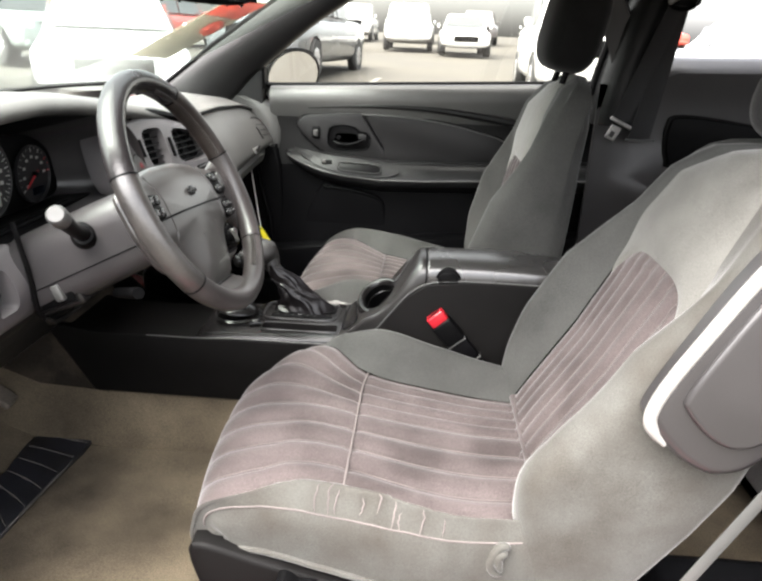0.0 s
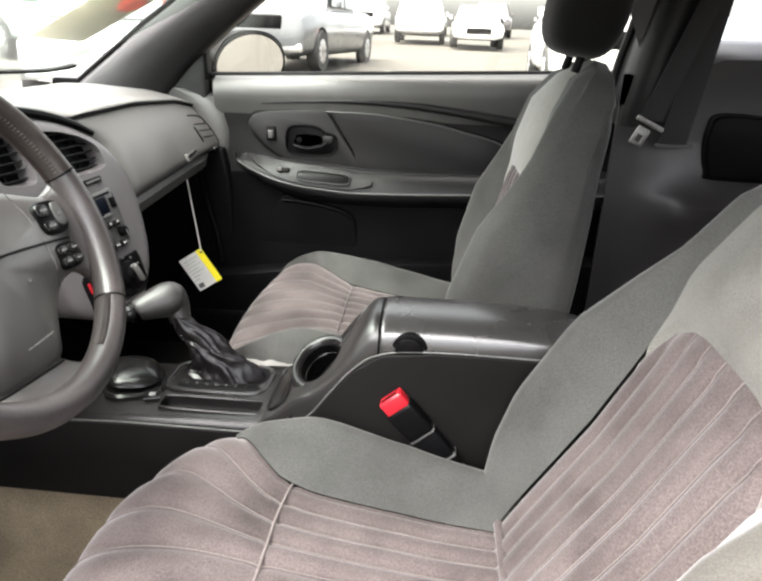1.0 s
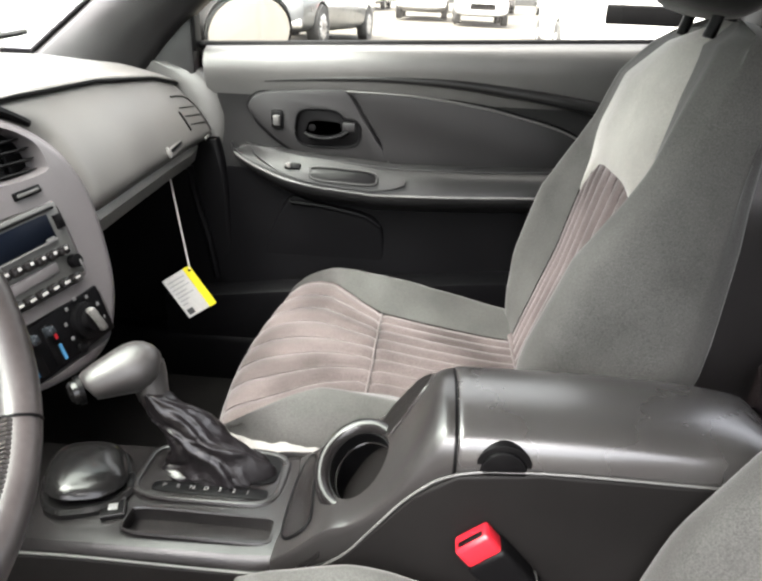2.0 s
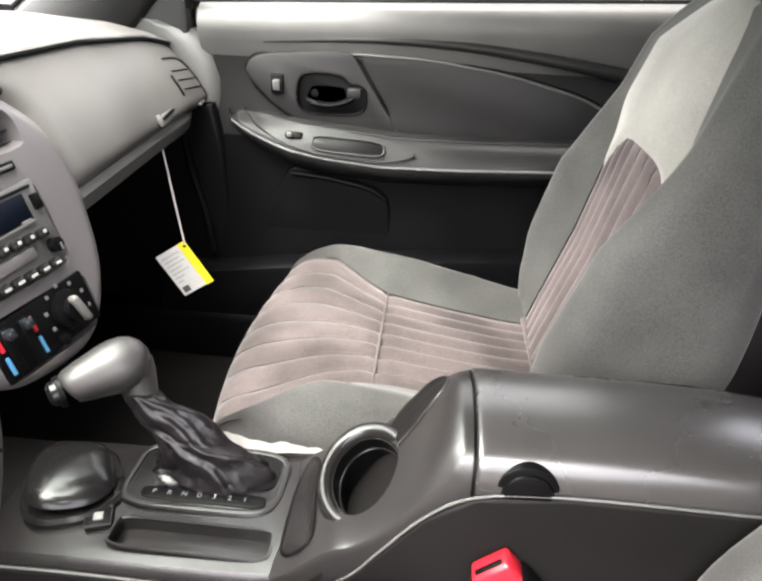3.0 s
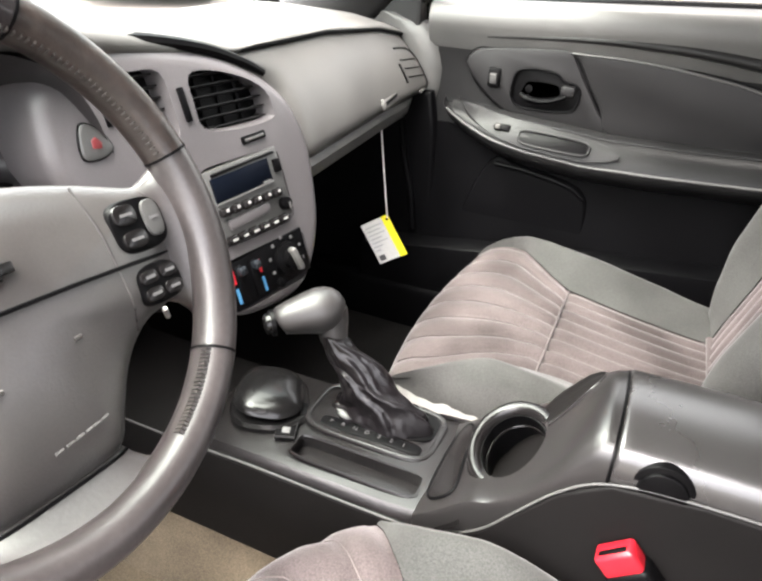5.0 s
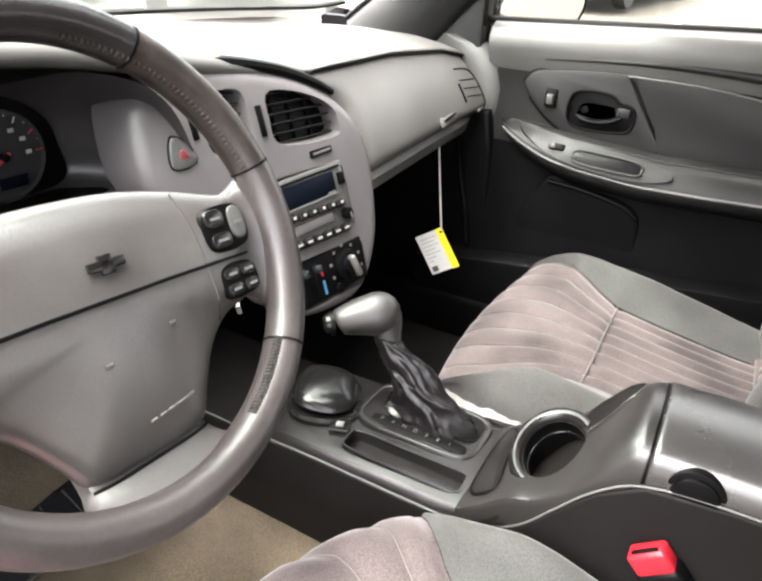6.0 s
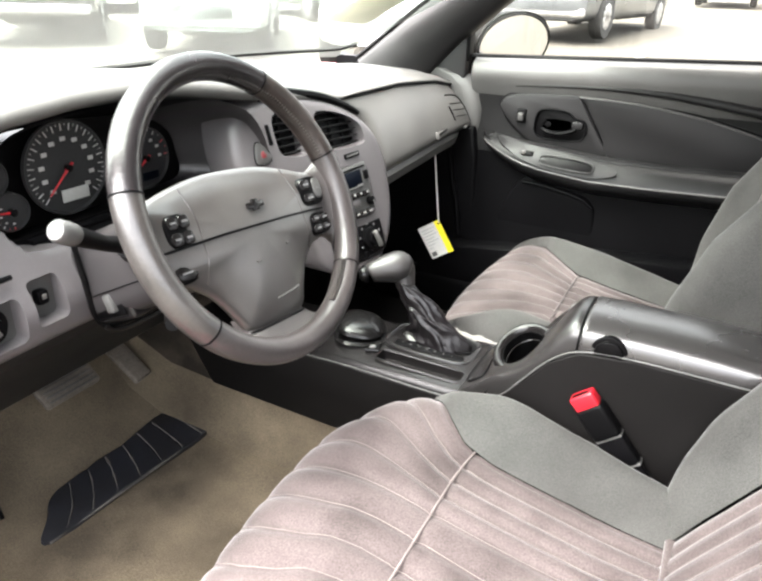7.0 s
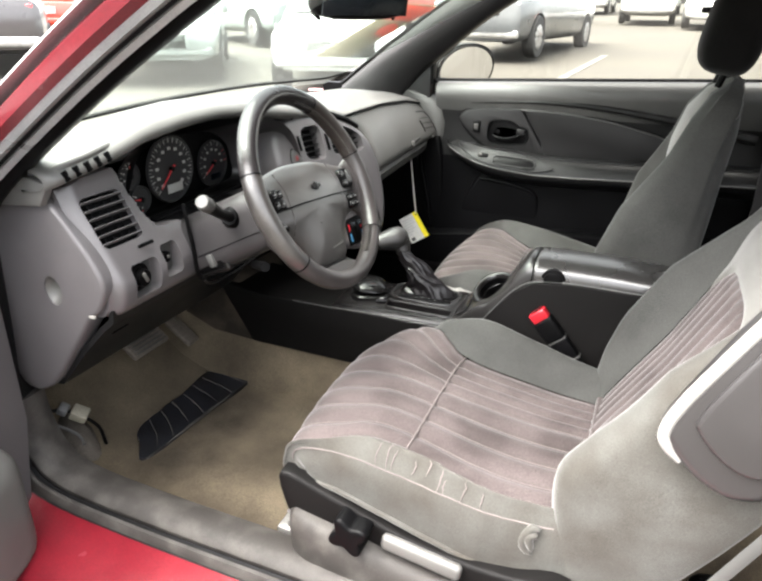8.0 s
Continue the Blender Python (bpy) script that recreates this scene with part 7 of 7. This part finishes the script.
    part("plug_collar", rbox((0.02, 0.024, 0.02), (-0.722, 0.842, 0.448), 0.003, 2, pose(0, 0, 0, 20, 30, 30)), GREYP, w)
    b = bmesh.new()
    bmesh.ops.create_uvsphere(b, u_segments=24, v_segments=12, radius=1)
    for v in b.verts:
        v.co *= 1 + 0.12 * noise.noise(v.co * 2.5)
    b.transform(pose(-0.745, 0.876, 0.345, 0, 22, -18) @ Matrix.Diagonal((0.085, 0.036, 0.034, 1)))
    whole("foot_rest", b, PEDAL, "worn grey foot rest in the footwell corner", "foot rest")
    # paper scrap between console and passenger seat
    rows = []
    for i, x in enumerate(np.linspace(-0.105, 0.02, 22)):
        k = noise.noise(Vector((x * 40, 1.3, 0.2)))
        h = lerp([(-0.105, 0.0), (-0.092, 0.02), (-0.07, 0.01), (-0.04, 0.006), (-0.03, 0.01), (0.0, 0.004), (0.02, 0.003)], x)
        j = noise.noise(Vector((x * 90, 4.1, 0.7)))
        rows.append([(x, 1.464, 0.575), (x + 0.003 * k, 1.465, 0.592), (x + 0.002 * j, 1.464 + 0.004 * j, 0.6 + 0.5 * h), (x - 0.01 * h / 0.034, 1.462 + 0.005 * k, 0.603 + h + 0.003 * j),
                     (x, 1.457 + 0.004 * j, 0.607 + 0.45 * h), (x + 0.004 * k, 1.447 + 0.006 * k, 0.609 + 0.002 * k)])
    s = whole("paper_scrap", skin(rows, 0.0008), SCRAP, "crumpled white paper tucked beside the console", "paper")
    # dark sheet added on the passenger's floor, standing for the footwell's shade
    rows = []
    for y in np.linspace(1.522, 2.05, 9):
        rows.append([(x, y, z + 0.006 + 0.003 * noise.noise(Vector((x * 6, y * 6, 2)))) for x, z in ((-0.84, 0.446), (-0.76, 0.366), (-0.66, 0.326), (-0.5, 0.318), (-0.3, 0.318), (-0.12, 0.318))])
    whole("floor_cover", skin(rows, 0.006), CARPETD, "dark sheet added on the passenger's floor for the footwell's shade", "floor mat")


def belt():
    b = thing("seat_belt", (0.75, 1.97, 0.9), "black seat belt hanging at the rear pillar with a metal tongue", "seat belt")

    def strap(top, bot, wt, wb, name):
        bm = bmesh.new()
        rows = []
        for t in np.linspace(0, 1, 10):
            p = Vector(top).lerp(Vector(bot), t)
            w = (wt + (wb - wt) * t) / 2
            rows.append([(p.x - w, p.y, p.z), (p.x, p.y - 0.002, p.z), (p.x + w, p.y + 0.004, p.z)])
        part(name, skin(rows, 0.0018, bm), WEB, b, "black woven webbing")
    strap((0.798, 1.965, 1.285), (0.755, 1.985, 0.94), 0.042, 0.06, "webbing")
    strap((0.785, 1.958, 1.285), (0.69, 1.96, 0.99), 0.044, 0.05, "webbing")
    part("anchor_cover", rbox((0.08, 0.03, 0.05), (0.81, 1.985, 1.3), 0.014, 3, pose(0, 0, 0, 0, -20, 0)), BLACK, b, "black height adjuster cover")
    ring = [(0.796 + 0.034 * math.cos(a), 1.957, 1.292 + 0.016 * math.sin(a)) for a in [k * math.tau / 20 for k in range(20)]]
    part("guide_ring", tube(ring, 0.006, 8, True), BLACK, b)
    part("guide_bar", rbox((0.04, 0.012, 0.012), (0.775, 1.95, 1.3), 0.003, 2, pose(0, 0, 0, 0, -35, 0)), STEEL, b)
    T = pose(0, 0, 0, 0, 25, 0)
    part("tongue_frame", rbox((0.066, 0.008, 0.011), (0.69, 1.955, 0.985), 0.003, 2, T), STEEL, b, "metal belt tongue")
    tg = cut(rbox((0.03, 0.005, 0.04), (0, 0, 0), 0.003, 2), rbox((0.014, 0.02, 0.016), (0, 0, -0.004), 0))
    tg.transform(pose(0.672, 1.953, 0.958) @ T)
    part("tongue", tg, STEEL, b, "dull steel tongue plate with a slot")
    part("slot_trim", rbox((0.08, 0.012, 0.006), (0.757, 1.98, 0.937), 0.002), DOORT, b)


def driver_belt():
    """The lower run of the driver's belt beside the seat."""
    b = thing("lap_belt", (0.5, 0.735, 0.56), "grey edge of the driver's belt hanging beside the seat", "seat belt")
    rows = []
    for q in np.linspace(0, 1, 12):
        p = Vector((0.492, 0.735, 0.54)).lerp(Vector((0.615, 0.728, 0.83)), q)
        rows.append([(p.x - 0.007, p.y, p.z + 0.003), (p.x, p.y - 0.002, p.z), (p.x + 0.007, p.y, p.z - 0.003)])
    part("webbing", skin(rows, 0.0016), BELTC, b, "grey woven webbing")


def rear_seat():
    r = thing("bench_seat", (1.15, MID, 0.35), "grey and mauve velour rear bench seat", "rear seat")
    for yc in (1.08, 1.71):
        rings = []
        for x, h in ((0.84, 0.44), (0.82, 0.5), (0.85, 0.57), (0.95, 0.595), (1.2, 0.57), (1.35, 0.55)):
            rings.append([(x, yc + 0.3 * math.copysign(abs(math.cos(a)) ** 0.4, math.cos(a)), (h - 0.03) + 0.03 * max(math.sin(a), 0) if math.sin(a) > 0 else 0.38) for a in [j * math.tau / 24 for j in range(24)]])
        part("cushion", loft(rings), VELOURP, r, "mauve-grey velour cushion", sharp=60)
        rings = []
        for z, x in ((0.5, 1.3), (0.6, 1.26), (0.85, 1.34), (1.0, 1.4), (1.05, 1.46)):
            rings.append([(x + 0.05 - 0.06 * max(math.sin(a), 0) if math.sin(a) > 0 else x + 0.18, yc + 0.3 * math.copysign(abs(math.cos(a)) ** 0.4, math.cos(a)), z) for a in [j * math.tau / 24 for j in range(24)]])
        part("backrest", loft(rings), VELOUR, r, "dark grey velour backrest", sharp=60)
    k = thing("rear_belt_buckle", (0.86, 1.5, 0.55), "red rear seat belt buckle", "belt buckle")
    part("body", rbox((0.05, 0.03, 0.03), (0.83, 1.62, 0.62), 0.005), BLACK, k)
    part("release_button", rbox((0.03, 0.026, 0.02), (0.8, 1.62, 0.63), 0.004), REDP, k)


def rear_view_mirror():
    m = thing("rear_view_mirror", (-0.3, MID, 1.24), "black rear-view mirror at the windscreen", "rear-view mirror")
    b = bmesh.new()
    bmesh.ops.create_uvsphere(b, u_segments=28, v_segments=14, radius=1)
    for v in b.verts:
        v.co = Vector([math.copysign(abs(q) ** 0.6, q) for q in v.co])
    b.transform(pose(-0.27, MID, 1.262, 0, 10, -28) @ Matrix.Diagonal((0.028, 0.125, 0.037, 1)))
    part("housing", b, BLACK, m, "black ribbed housing")
    for k in range(6):
        part("rib", tube([(-0.272 + 0.47 * (0.04 * k - 0.1), MID + 0.88 * (0.04 * k - 0.1), 1.226), (-0.292 + 0.47 * (0.04 * k - 0.1), MID + 0.88 * (0.04 * k - 0.1), 1.24)], 0.004, 6), BLACK, m)
    # glass in gloss black: the dark interior's reflection is put into its colour
    part("mirror_face", rbox((0.004, 0.225, 0.06), (-0.246, MID - 0.013, 1.262), 0.001, turn=pose(0, 0, 0, 0, 10, -28)), GLOSSB, m)
    part("stem", tube([(-0.28, MID, 1.28), (-0.34, MID, 1.33)], 0.012, 10), BLACK, m)


def window_sign():
    s = thing("window_sign", (-0.62, 2.0, 1.1), "tan paper sign with red print stuck in the windscreen", "sign")
    A, B = Vector((-0.655, 1.9, 1.108)), Vector((-0.6, 2.03, 1.1))
    up = Vector((0.3, -0.01, 0.155))
    b = bmesh.new()
    n = (B - A).cross(up).normalized() * 0.002
    rows = [[A.lerp(B, s2) + up * t2 for s2 in (0, 0.5, 1)] for t2 in (0, 0.5, 1)]
    part("sheet", skin(rows, 0.001, b), SIGNP, s, "tan sheet")
    off = Vector((0, 0, 0)) - n
    if off.z > 0:
        off = -off
    b = skin([[A.lerp(B, q) + up * t2 + off for q in (0.02, 0.98)] for t2 in (0.72, 0.98)], 0.0006)
    part("red_band", b, SIGNR, s, "red band")
    ring = [A.lerp(B, 0.68) + (B - A) * 0.13 * math.cos(a) + up * (0.56 + 0.085 * math.sin(a)) + off * 1.5 for a in [k * math.tau / 20 for k in range(20)]]
    part("red_mark", tube(ring, 0.008, 6, True), SIGNR, s)


def driver_door():
    """The driver's door, swung wide open; only its trim's edge shows."""
    d = thing("door_2", (-0.7, 0.6, 0.4), "open driver's door with grey trim and red outer skin", "car door", kind="structure")
    M = pose(-0.74, 0.62, 0, 0, 0, -72)
    o = [(p.x, p.y) for p in curve([(0.0, 0.35, 0), (0.0, 0.98, 0), (0.5, 1.02, 0), (1.1, 1.06, 0), (1.16, 0.9, 0), (1.14, 0.5, 0), (1.05, 0.36, 0), (0.4, 0.33, 0)], 3, True)]
    b = plate(o, 0.1, 0.015, 3, at=0.02)
    b.transform(M)
    part("trim_panel", b, BEZEL, d, "grey moulded trim")
    b = plate(o, 0.06, 0.01, 3, at=-0.1)
    b.transform(M)
    part("outer_skin", b, RED, d, "red painted skin")
    b = rbox((0.9, 0.13, 0.26), (0.5, 0.125, 0.45), 0.06, 5)
    b.transform(M)
    part("map_pocket", b, DASH, d, "rounded grey map pocket")
    b = tube([(0.15, 0.14, 0.76), (0.5, 0.18, 0.74), (1.0, 0.16, 0.76)], [0.03, 0.04, 0.03], 12, squash=0.6)
    b.transform(M)
    part("armrest", b, DOORT, d)


# ---- cars and lot outside ----
def slope(x, y):
    """The lot rises gently away from the car."""
    return 0.0 + 0.03 * max(0.0, min(y, 60.0) - 3.0)


def parked_car(name, at, heading, paint, shape, label, light=LAMPC):
    """A parked vehicle, its nose along -y before it is turned; at: the middle of its wheelbase on the ground."""
    c = thing(name, (at[0], at[1], slope(*at)), label, "car", "parked cars")
    M = Matrix.Translation((at[0], at[1], slope(*at))) @ pose(0, 0, 0, 0, 0, heading)
    tall = {"sedan": 1.45, "suv": 1.75, "pickup": 1.85}[shape]
    W = {"sedan": 0.9, "suv": 0.96, "pickup": 1.0}[shape]
    belt_z = {"sedan": 0.95, "suv": 1.08, "pickup": 1.18}[shape]
    L = {"sedan": 2.35, "suv": 2.4, "pickup": 2.8}[shape]
    hood = belt_z - (0.08 if shape == "sedan" else 0.02)

    def ring(y, hw, z0, z1, top=None):
        pts = []
        for k in range(20):
            a = k * math.tau / 20
            cs, sn = math.cos(a), math.sin(a)
            pts.append((hw * math.copysign(abs(cs) ** 0.35, cs), y, (z0 + z1) / 2 + (z1 - z0) / 2 * math.copysign(abs(sn) ** 0.45, sn)))
        return pts
    st = [(-L, W * 0.8, 0.45, 0.68), (-L + 0.05, W * 0.9, 0.32, hood - 0.16), (-L + 0.35, W * 0.97, 0.28, hood - 0.04), (-L + 1.1, W, 0.26, hood + 0.03), (-L + 1.5, W, 0.26, belt_z), (L - 1.3, W, 0.26, belt_z),
          (L - 0.4, W * 0.98, 0.3, belt_z + (0.02 if shape != "sedan" else 0.0)), (L - 0.05, W * 0.93, 0.38, belt_z - 0.03), (L, W * 0.86, 0.5, belt_z - 0.15)]
    b = loft([ring(*s) for s in st])
    wy = (-L + 0.9, L - 0.95)
    rad = 0.33 if shape == "sedan" else 0.38
    for y in wy:
        for sx in (-1, 1):
            b = cut(b, lathe([(rad + 0.05, -0.14), (rad + 0.05, 0.14)], pose(sx * (W - 0.1), y, rad, 0, 90, 0), 24))
    b.transform(M)
    body = part("body", b, paint, c)
    cabin = {"sedan": [(-L + 1.3, W * 0.86, belt_z - 0.03), (-L + 2.0, W * 0.72, tall - 0.03), (0.2, W * 0.72, tall), (L - 1.5, W * 0.72, tall - 0.06), (L - 0.7, W * 0.82, belt_z - 0.02)],
             "suv": [(-L + 1.2, W * 0.88, belt_z - 0.03), (-L + 1.8, W * 0.76, tall - 0.04), (0.2, W * 0.77, tall), (L - 0.5, W * 0.76, tall - 0.04), (L - 0.1, W * 0.84, belt_z - 0.02)],
             "pickup": [(-L + 1.5, W * 0.88, belt_z - 0.03), (-L + 2.1, W * 0.78, tall - 0.04), (-0.2, W * 0.78, tall), (0.75, W * 0.78, tall - 0.03), (0.95, W * 0.84, belt_z - 0.02)]}[shape]
    rings = [[(-hw - 0.05, y, belt_z - 0.08), (-hw, y, z - 0.07 * (z > belt_z)), (-hw + 0.1, y, z), (hw - 0.1, y, z), (hw, y, z - 0.07 * (z > belt_z)), (hw + 0.05, y, belt_z - 0.08)] for y, hw, z in cabin]
    b = loft(rings)
    b.transform(M)
    part("roof", b, paint, body)

    def quad(pts, name, mat, parent, off):
        bm = bmesh.new()
        bm.faces.new([bm.verts.new(M @ (Vector(p) + Vector(off))) for p in pts])
        part(name, bm, mat, parent)
    (y0, w0, z0), (y1, w1, z1) = cabin[0], cabin[1]
    quad([(-w0 + 0.06, y0 + 0.06, z0 + 0.05), (w0 - 0.06, y0 + 0.06, z0 + 0.05), (w1 - 0.1, y1 - 0.02, z1 - 0.05), (-w1 + 0.1, y1 - 0.02, z1 - 0.05)], "windscreen", CARGLASS, body, (0, -0.03, 0.012))
    (y0, w0, z0), (y1, w1, z1) = cabin[-1], cabin[-2]
    quad([(-w0 + 0.06, y0 - 0.06, z0 + 0.08), (w0 - 0.06, y0 - 0.06, z0 + 0.08), (w1 - 0.1, y1 + 0.02, z1 - 0.05), (-w1 + 0.1, y1 + 0.02, z1 - 0.05)], "rear_window", CARGLASS, body, (0, 0.03, 0.012))
    for sx in (-1, 1):
        ya, yb = cabin[1][0], cabin[-2][0]
        mid = (ya + yb) / 2
        for p, q in ((ya - 0.3, mid - 0.04), (mid + 0.04, yb + 0.2)):
            quad([(sx * (W * 0.9), p, belt_z + 0.02), (sx * (W * 0.9), q, belt_z + 0.02), (sx * (W * 0.8), min(q, yb), tall - 0.13), (sx * (W * 0.8), max(p, ya), tall - 0.13)], "side_window", CARGLASS, body, (sx * 0.012, 0, 0))
        b = rbox((0.34, 0.12, 0.15), (sx * W * 0.68, -L + 0.13, hood - 0.26), 0.04, 3)
        b.transform(M)
        part("headlight", b, light, body, "clear headlight")
        b = rbox((0.2, 0.08, 0.26), (sx * W * 0.74, L - 0.05, belt_z - 0.26), 0.03, 3)
        b.transform(M)
        part("tail_light", b, LAMPR, body, "red tail light")
        b = rbox((0.1, 0.1, 0.14), (sx * (W + 0.06), cabin[0][0] + 0.3, belt_z + 0.06), 0.03, 3)
        b.transform(M)
        part("door_mirror", b, paint, body)
        for y in wy:
            b = lathe([(rad * 0.6, -0.1), (rad * 0.95, -0.11), (rad, -0.07), (rad, 0.07), (rad * 0.95, 0.11), (rad * 0.6, 0.1)], pose(sx * (W - 0.1), y, rad, 0, 90, 0), 28)
            b.transform(M)
            wh = part("wheel", b, TYRE, c, "black tyre on an alloy rim")
            b = bmesh.new()
            for k in range(5):
                rbox((0.02, 0.09, rad * 1.15), (sx * (W - 0.1 + 0.1), y, rad), 0.01, 1, pose(0, 0, 0, 36 * k), bm=b)
            b.transform(M)
            part("rim", b, RIM, wh, "alloy spokes")
    b = rbox((W * 1.0, 0.06, 0.24), (0, -L + 0.03, hood - 0.3), 0.03, 3)
    b.transform(M)
    part("grille", b, DARK, body, "dark grille")
    b = rbox((W * 1.75, 0.12, 0.16), (0, -L + 0.06, 0.44), 0.05, 3)
    b.transform(M)
    part("front_bumper", b, paint if shape != "pickup" else RIM, body)
    b = rbox((W * 1.75, 0.12, 0.16), (0, L - 0.03, 0.5), 0.05, 3)
    b.transform(M)
    part("rear_bumper", b, paint if shape != "pickup" else RIM, body)
    b = rbox((0.32, 0.02, 0.15), (0, L + 0.03, 0.75), 0.01)
    b.transform(M)
    part("plate", b, PAPER, body, "blank pale plate")
    return c


def outside():
    parked_car("pickup_truck", (-2.75, 15.4), -7, CARG, "pickup", "dark grey pickup truck parked across the lot", LAMPC)
    parked_car("suv", (-0.6, 29), 180, CARW, "suv", "white SUV parked with its back to the lane")
    parked_car("sedan", (1.5, 26.5), 0, CARW, "sedan", "white sedan parked nose out")
    parked_car("pickup_truck", (2.9, 12.6), -4, CARW, "pickup", "white pickup truck parked near the car")
    parked_car("sedan", (6.0, 12.5), 0, CARW, "sedan", "white sedan parked behind the pickup row")
    parked_car("suv", (9.2, 14), 0, CARS, "suv", "silver SUV at the end of the row")
    parked_car("sedan", (-4.3, 9.6), 25, CARW, "sedan", "bright white sedan parked nose to the windscreen")
    parked_car("sedan", (-7.6, 9.6), 34, CARS, "sedan", "pale silver sedan beside the white one")
    parked_car("suv", (-9.6, 15.5), 60, CARS, "suv", "pale green-grey SUV in the row")
    parked_car("pickup_truck", (-11.4, 9.15), 228, CARD, "pickup", "dark pickup truck showing red tail lights")
    parked_car("sedan", (-15.5, 14.2), 228, CARR, "sedan", "red sedan further back")
    parked_car("suv", (-4.2, 27), 175, CARS, "suv", "silver SUV in the far row")
    parked_car("sedan", (5.6, 30), 0, CARW, "sedan", "white sedan in the far row")
    parked_car("suv", (-9.0, 24), 170, CARR, "suv", "faded red SUV in the far row")
    far = [("suv", CARS, "silver SUV"), ("sedan", CARW, "white sedan"), ("sedan", CARG, "dark grey sedan"), ("pickup", CARW, "white pickup truck"), ("sedan", CARS, "silver sedan"), ("suv", CARD, "dark SUV"),
           ("sedan", CARW, "white sedan"), ("suv", CARW, "white SUV"), ("sedan", CARR, "red sedan")]
    for k, (shape, paint, text) in enumerate(far):
        parked_car({"pickup": "pickup_truck"}.get(shape, shape), (-13.6 + 3.3 * k, 38 + 0.5 * (k % 3)), 0 if k % 2 else 180, paint, shape, text + " in the row at the lot's far end")
    b = bmesh.new()
    for k in range(5):
        x = -7.5 + 3.1 * k
        vs = [b.verts.new((x + a, y, slope(0, y) + 0.012)) for a, y in ((0, 9.5), (0.12, 9.5), (0.5, 15), (0.38, 15))]
        b.faces.new(vs)
    whole("parking_lines", b, LINE, "faded white parking lines on the asphalt", "road marking", kind="structure")


def ground_slope():
    b = bmesh.new()
    ys = [-400, -60, -20, -6, 3, 10, 20, 30, 45, 60, 120, 400]
    xs = [-400, -60, -20, -6, 0, 6, 20, 60, 400]
    rows = [[(x, y, slope(x, y)) for x in xs] for y in ys]
    whole("ground", skin(rows, 0, b), AWAY, "pale worn asphalt of a car lot", "ground", kind="structure")


# ---- build ----
ground_slope()
car_shell()
car_body()
passenger_door()
dashboard()
centre_console()
seat("driver_seat", (0.066, 1.036), (0.35, 0.545), 28, -1, "grey and mauve velour driver's seat with a worn pale side", True)
seat("passenger_seat", (0.06, 1.77), (0.312, 0.545), 15.5, 1, "grey and mauve velour passenger seat beside the console", False)
steering_wheel()
gear_lever()
buckle()
floor_things()
belt()
driver_belt()
rear_seat()
rear_view_mirror()
side_mirror()
driver_door()
price_tag()
window_sign()
outside()
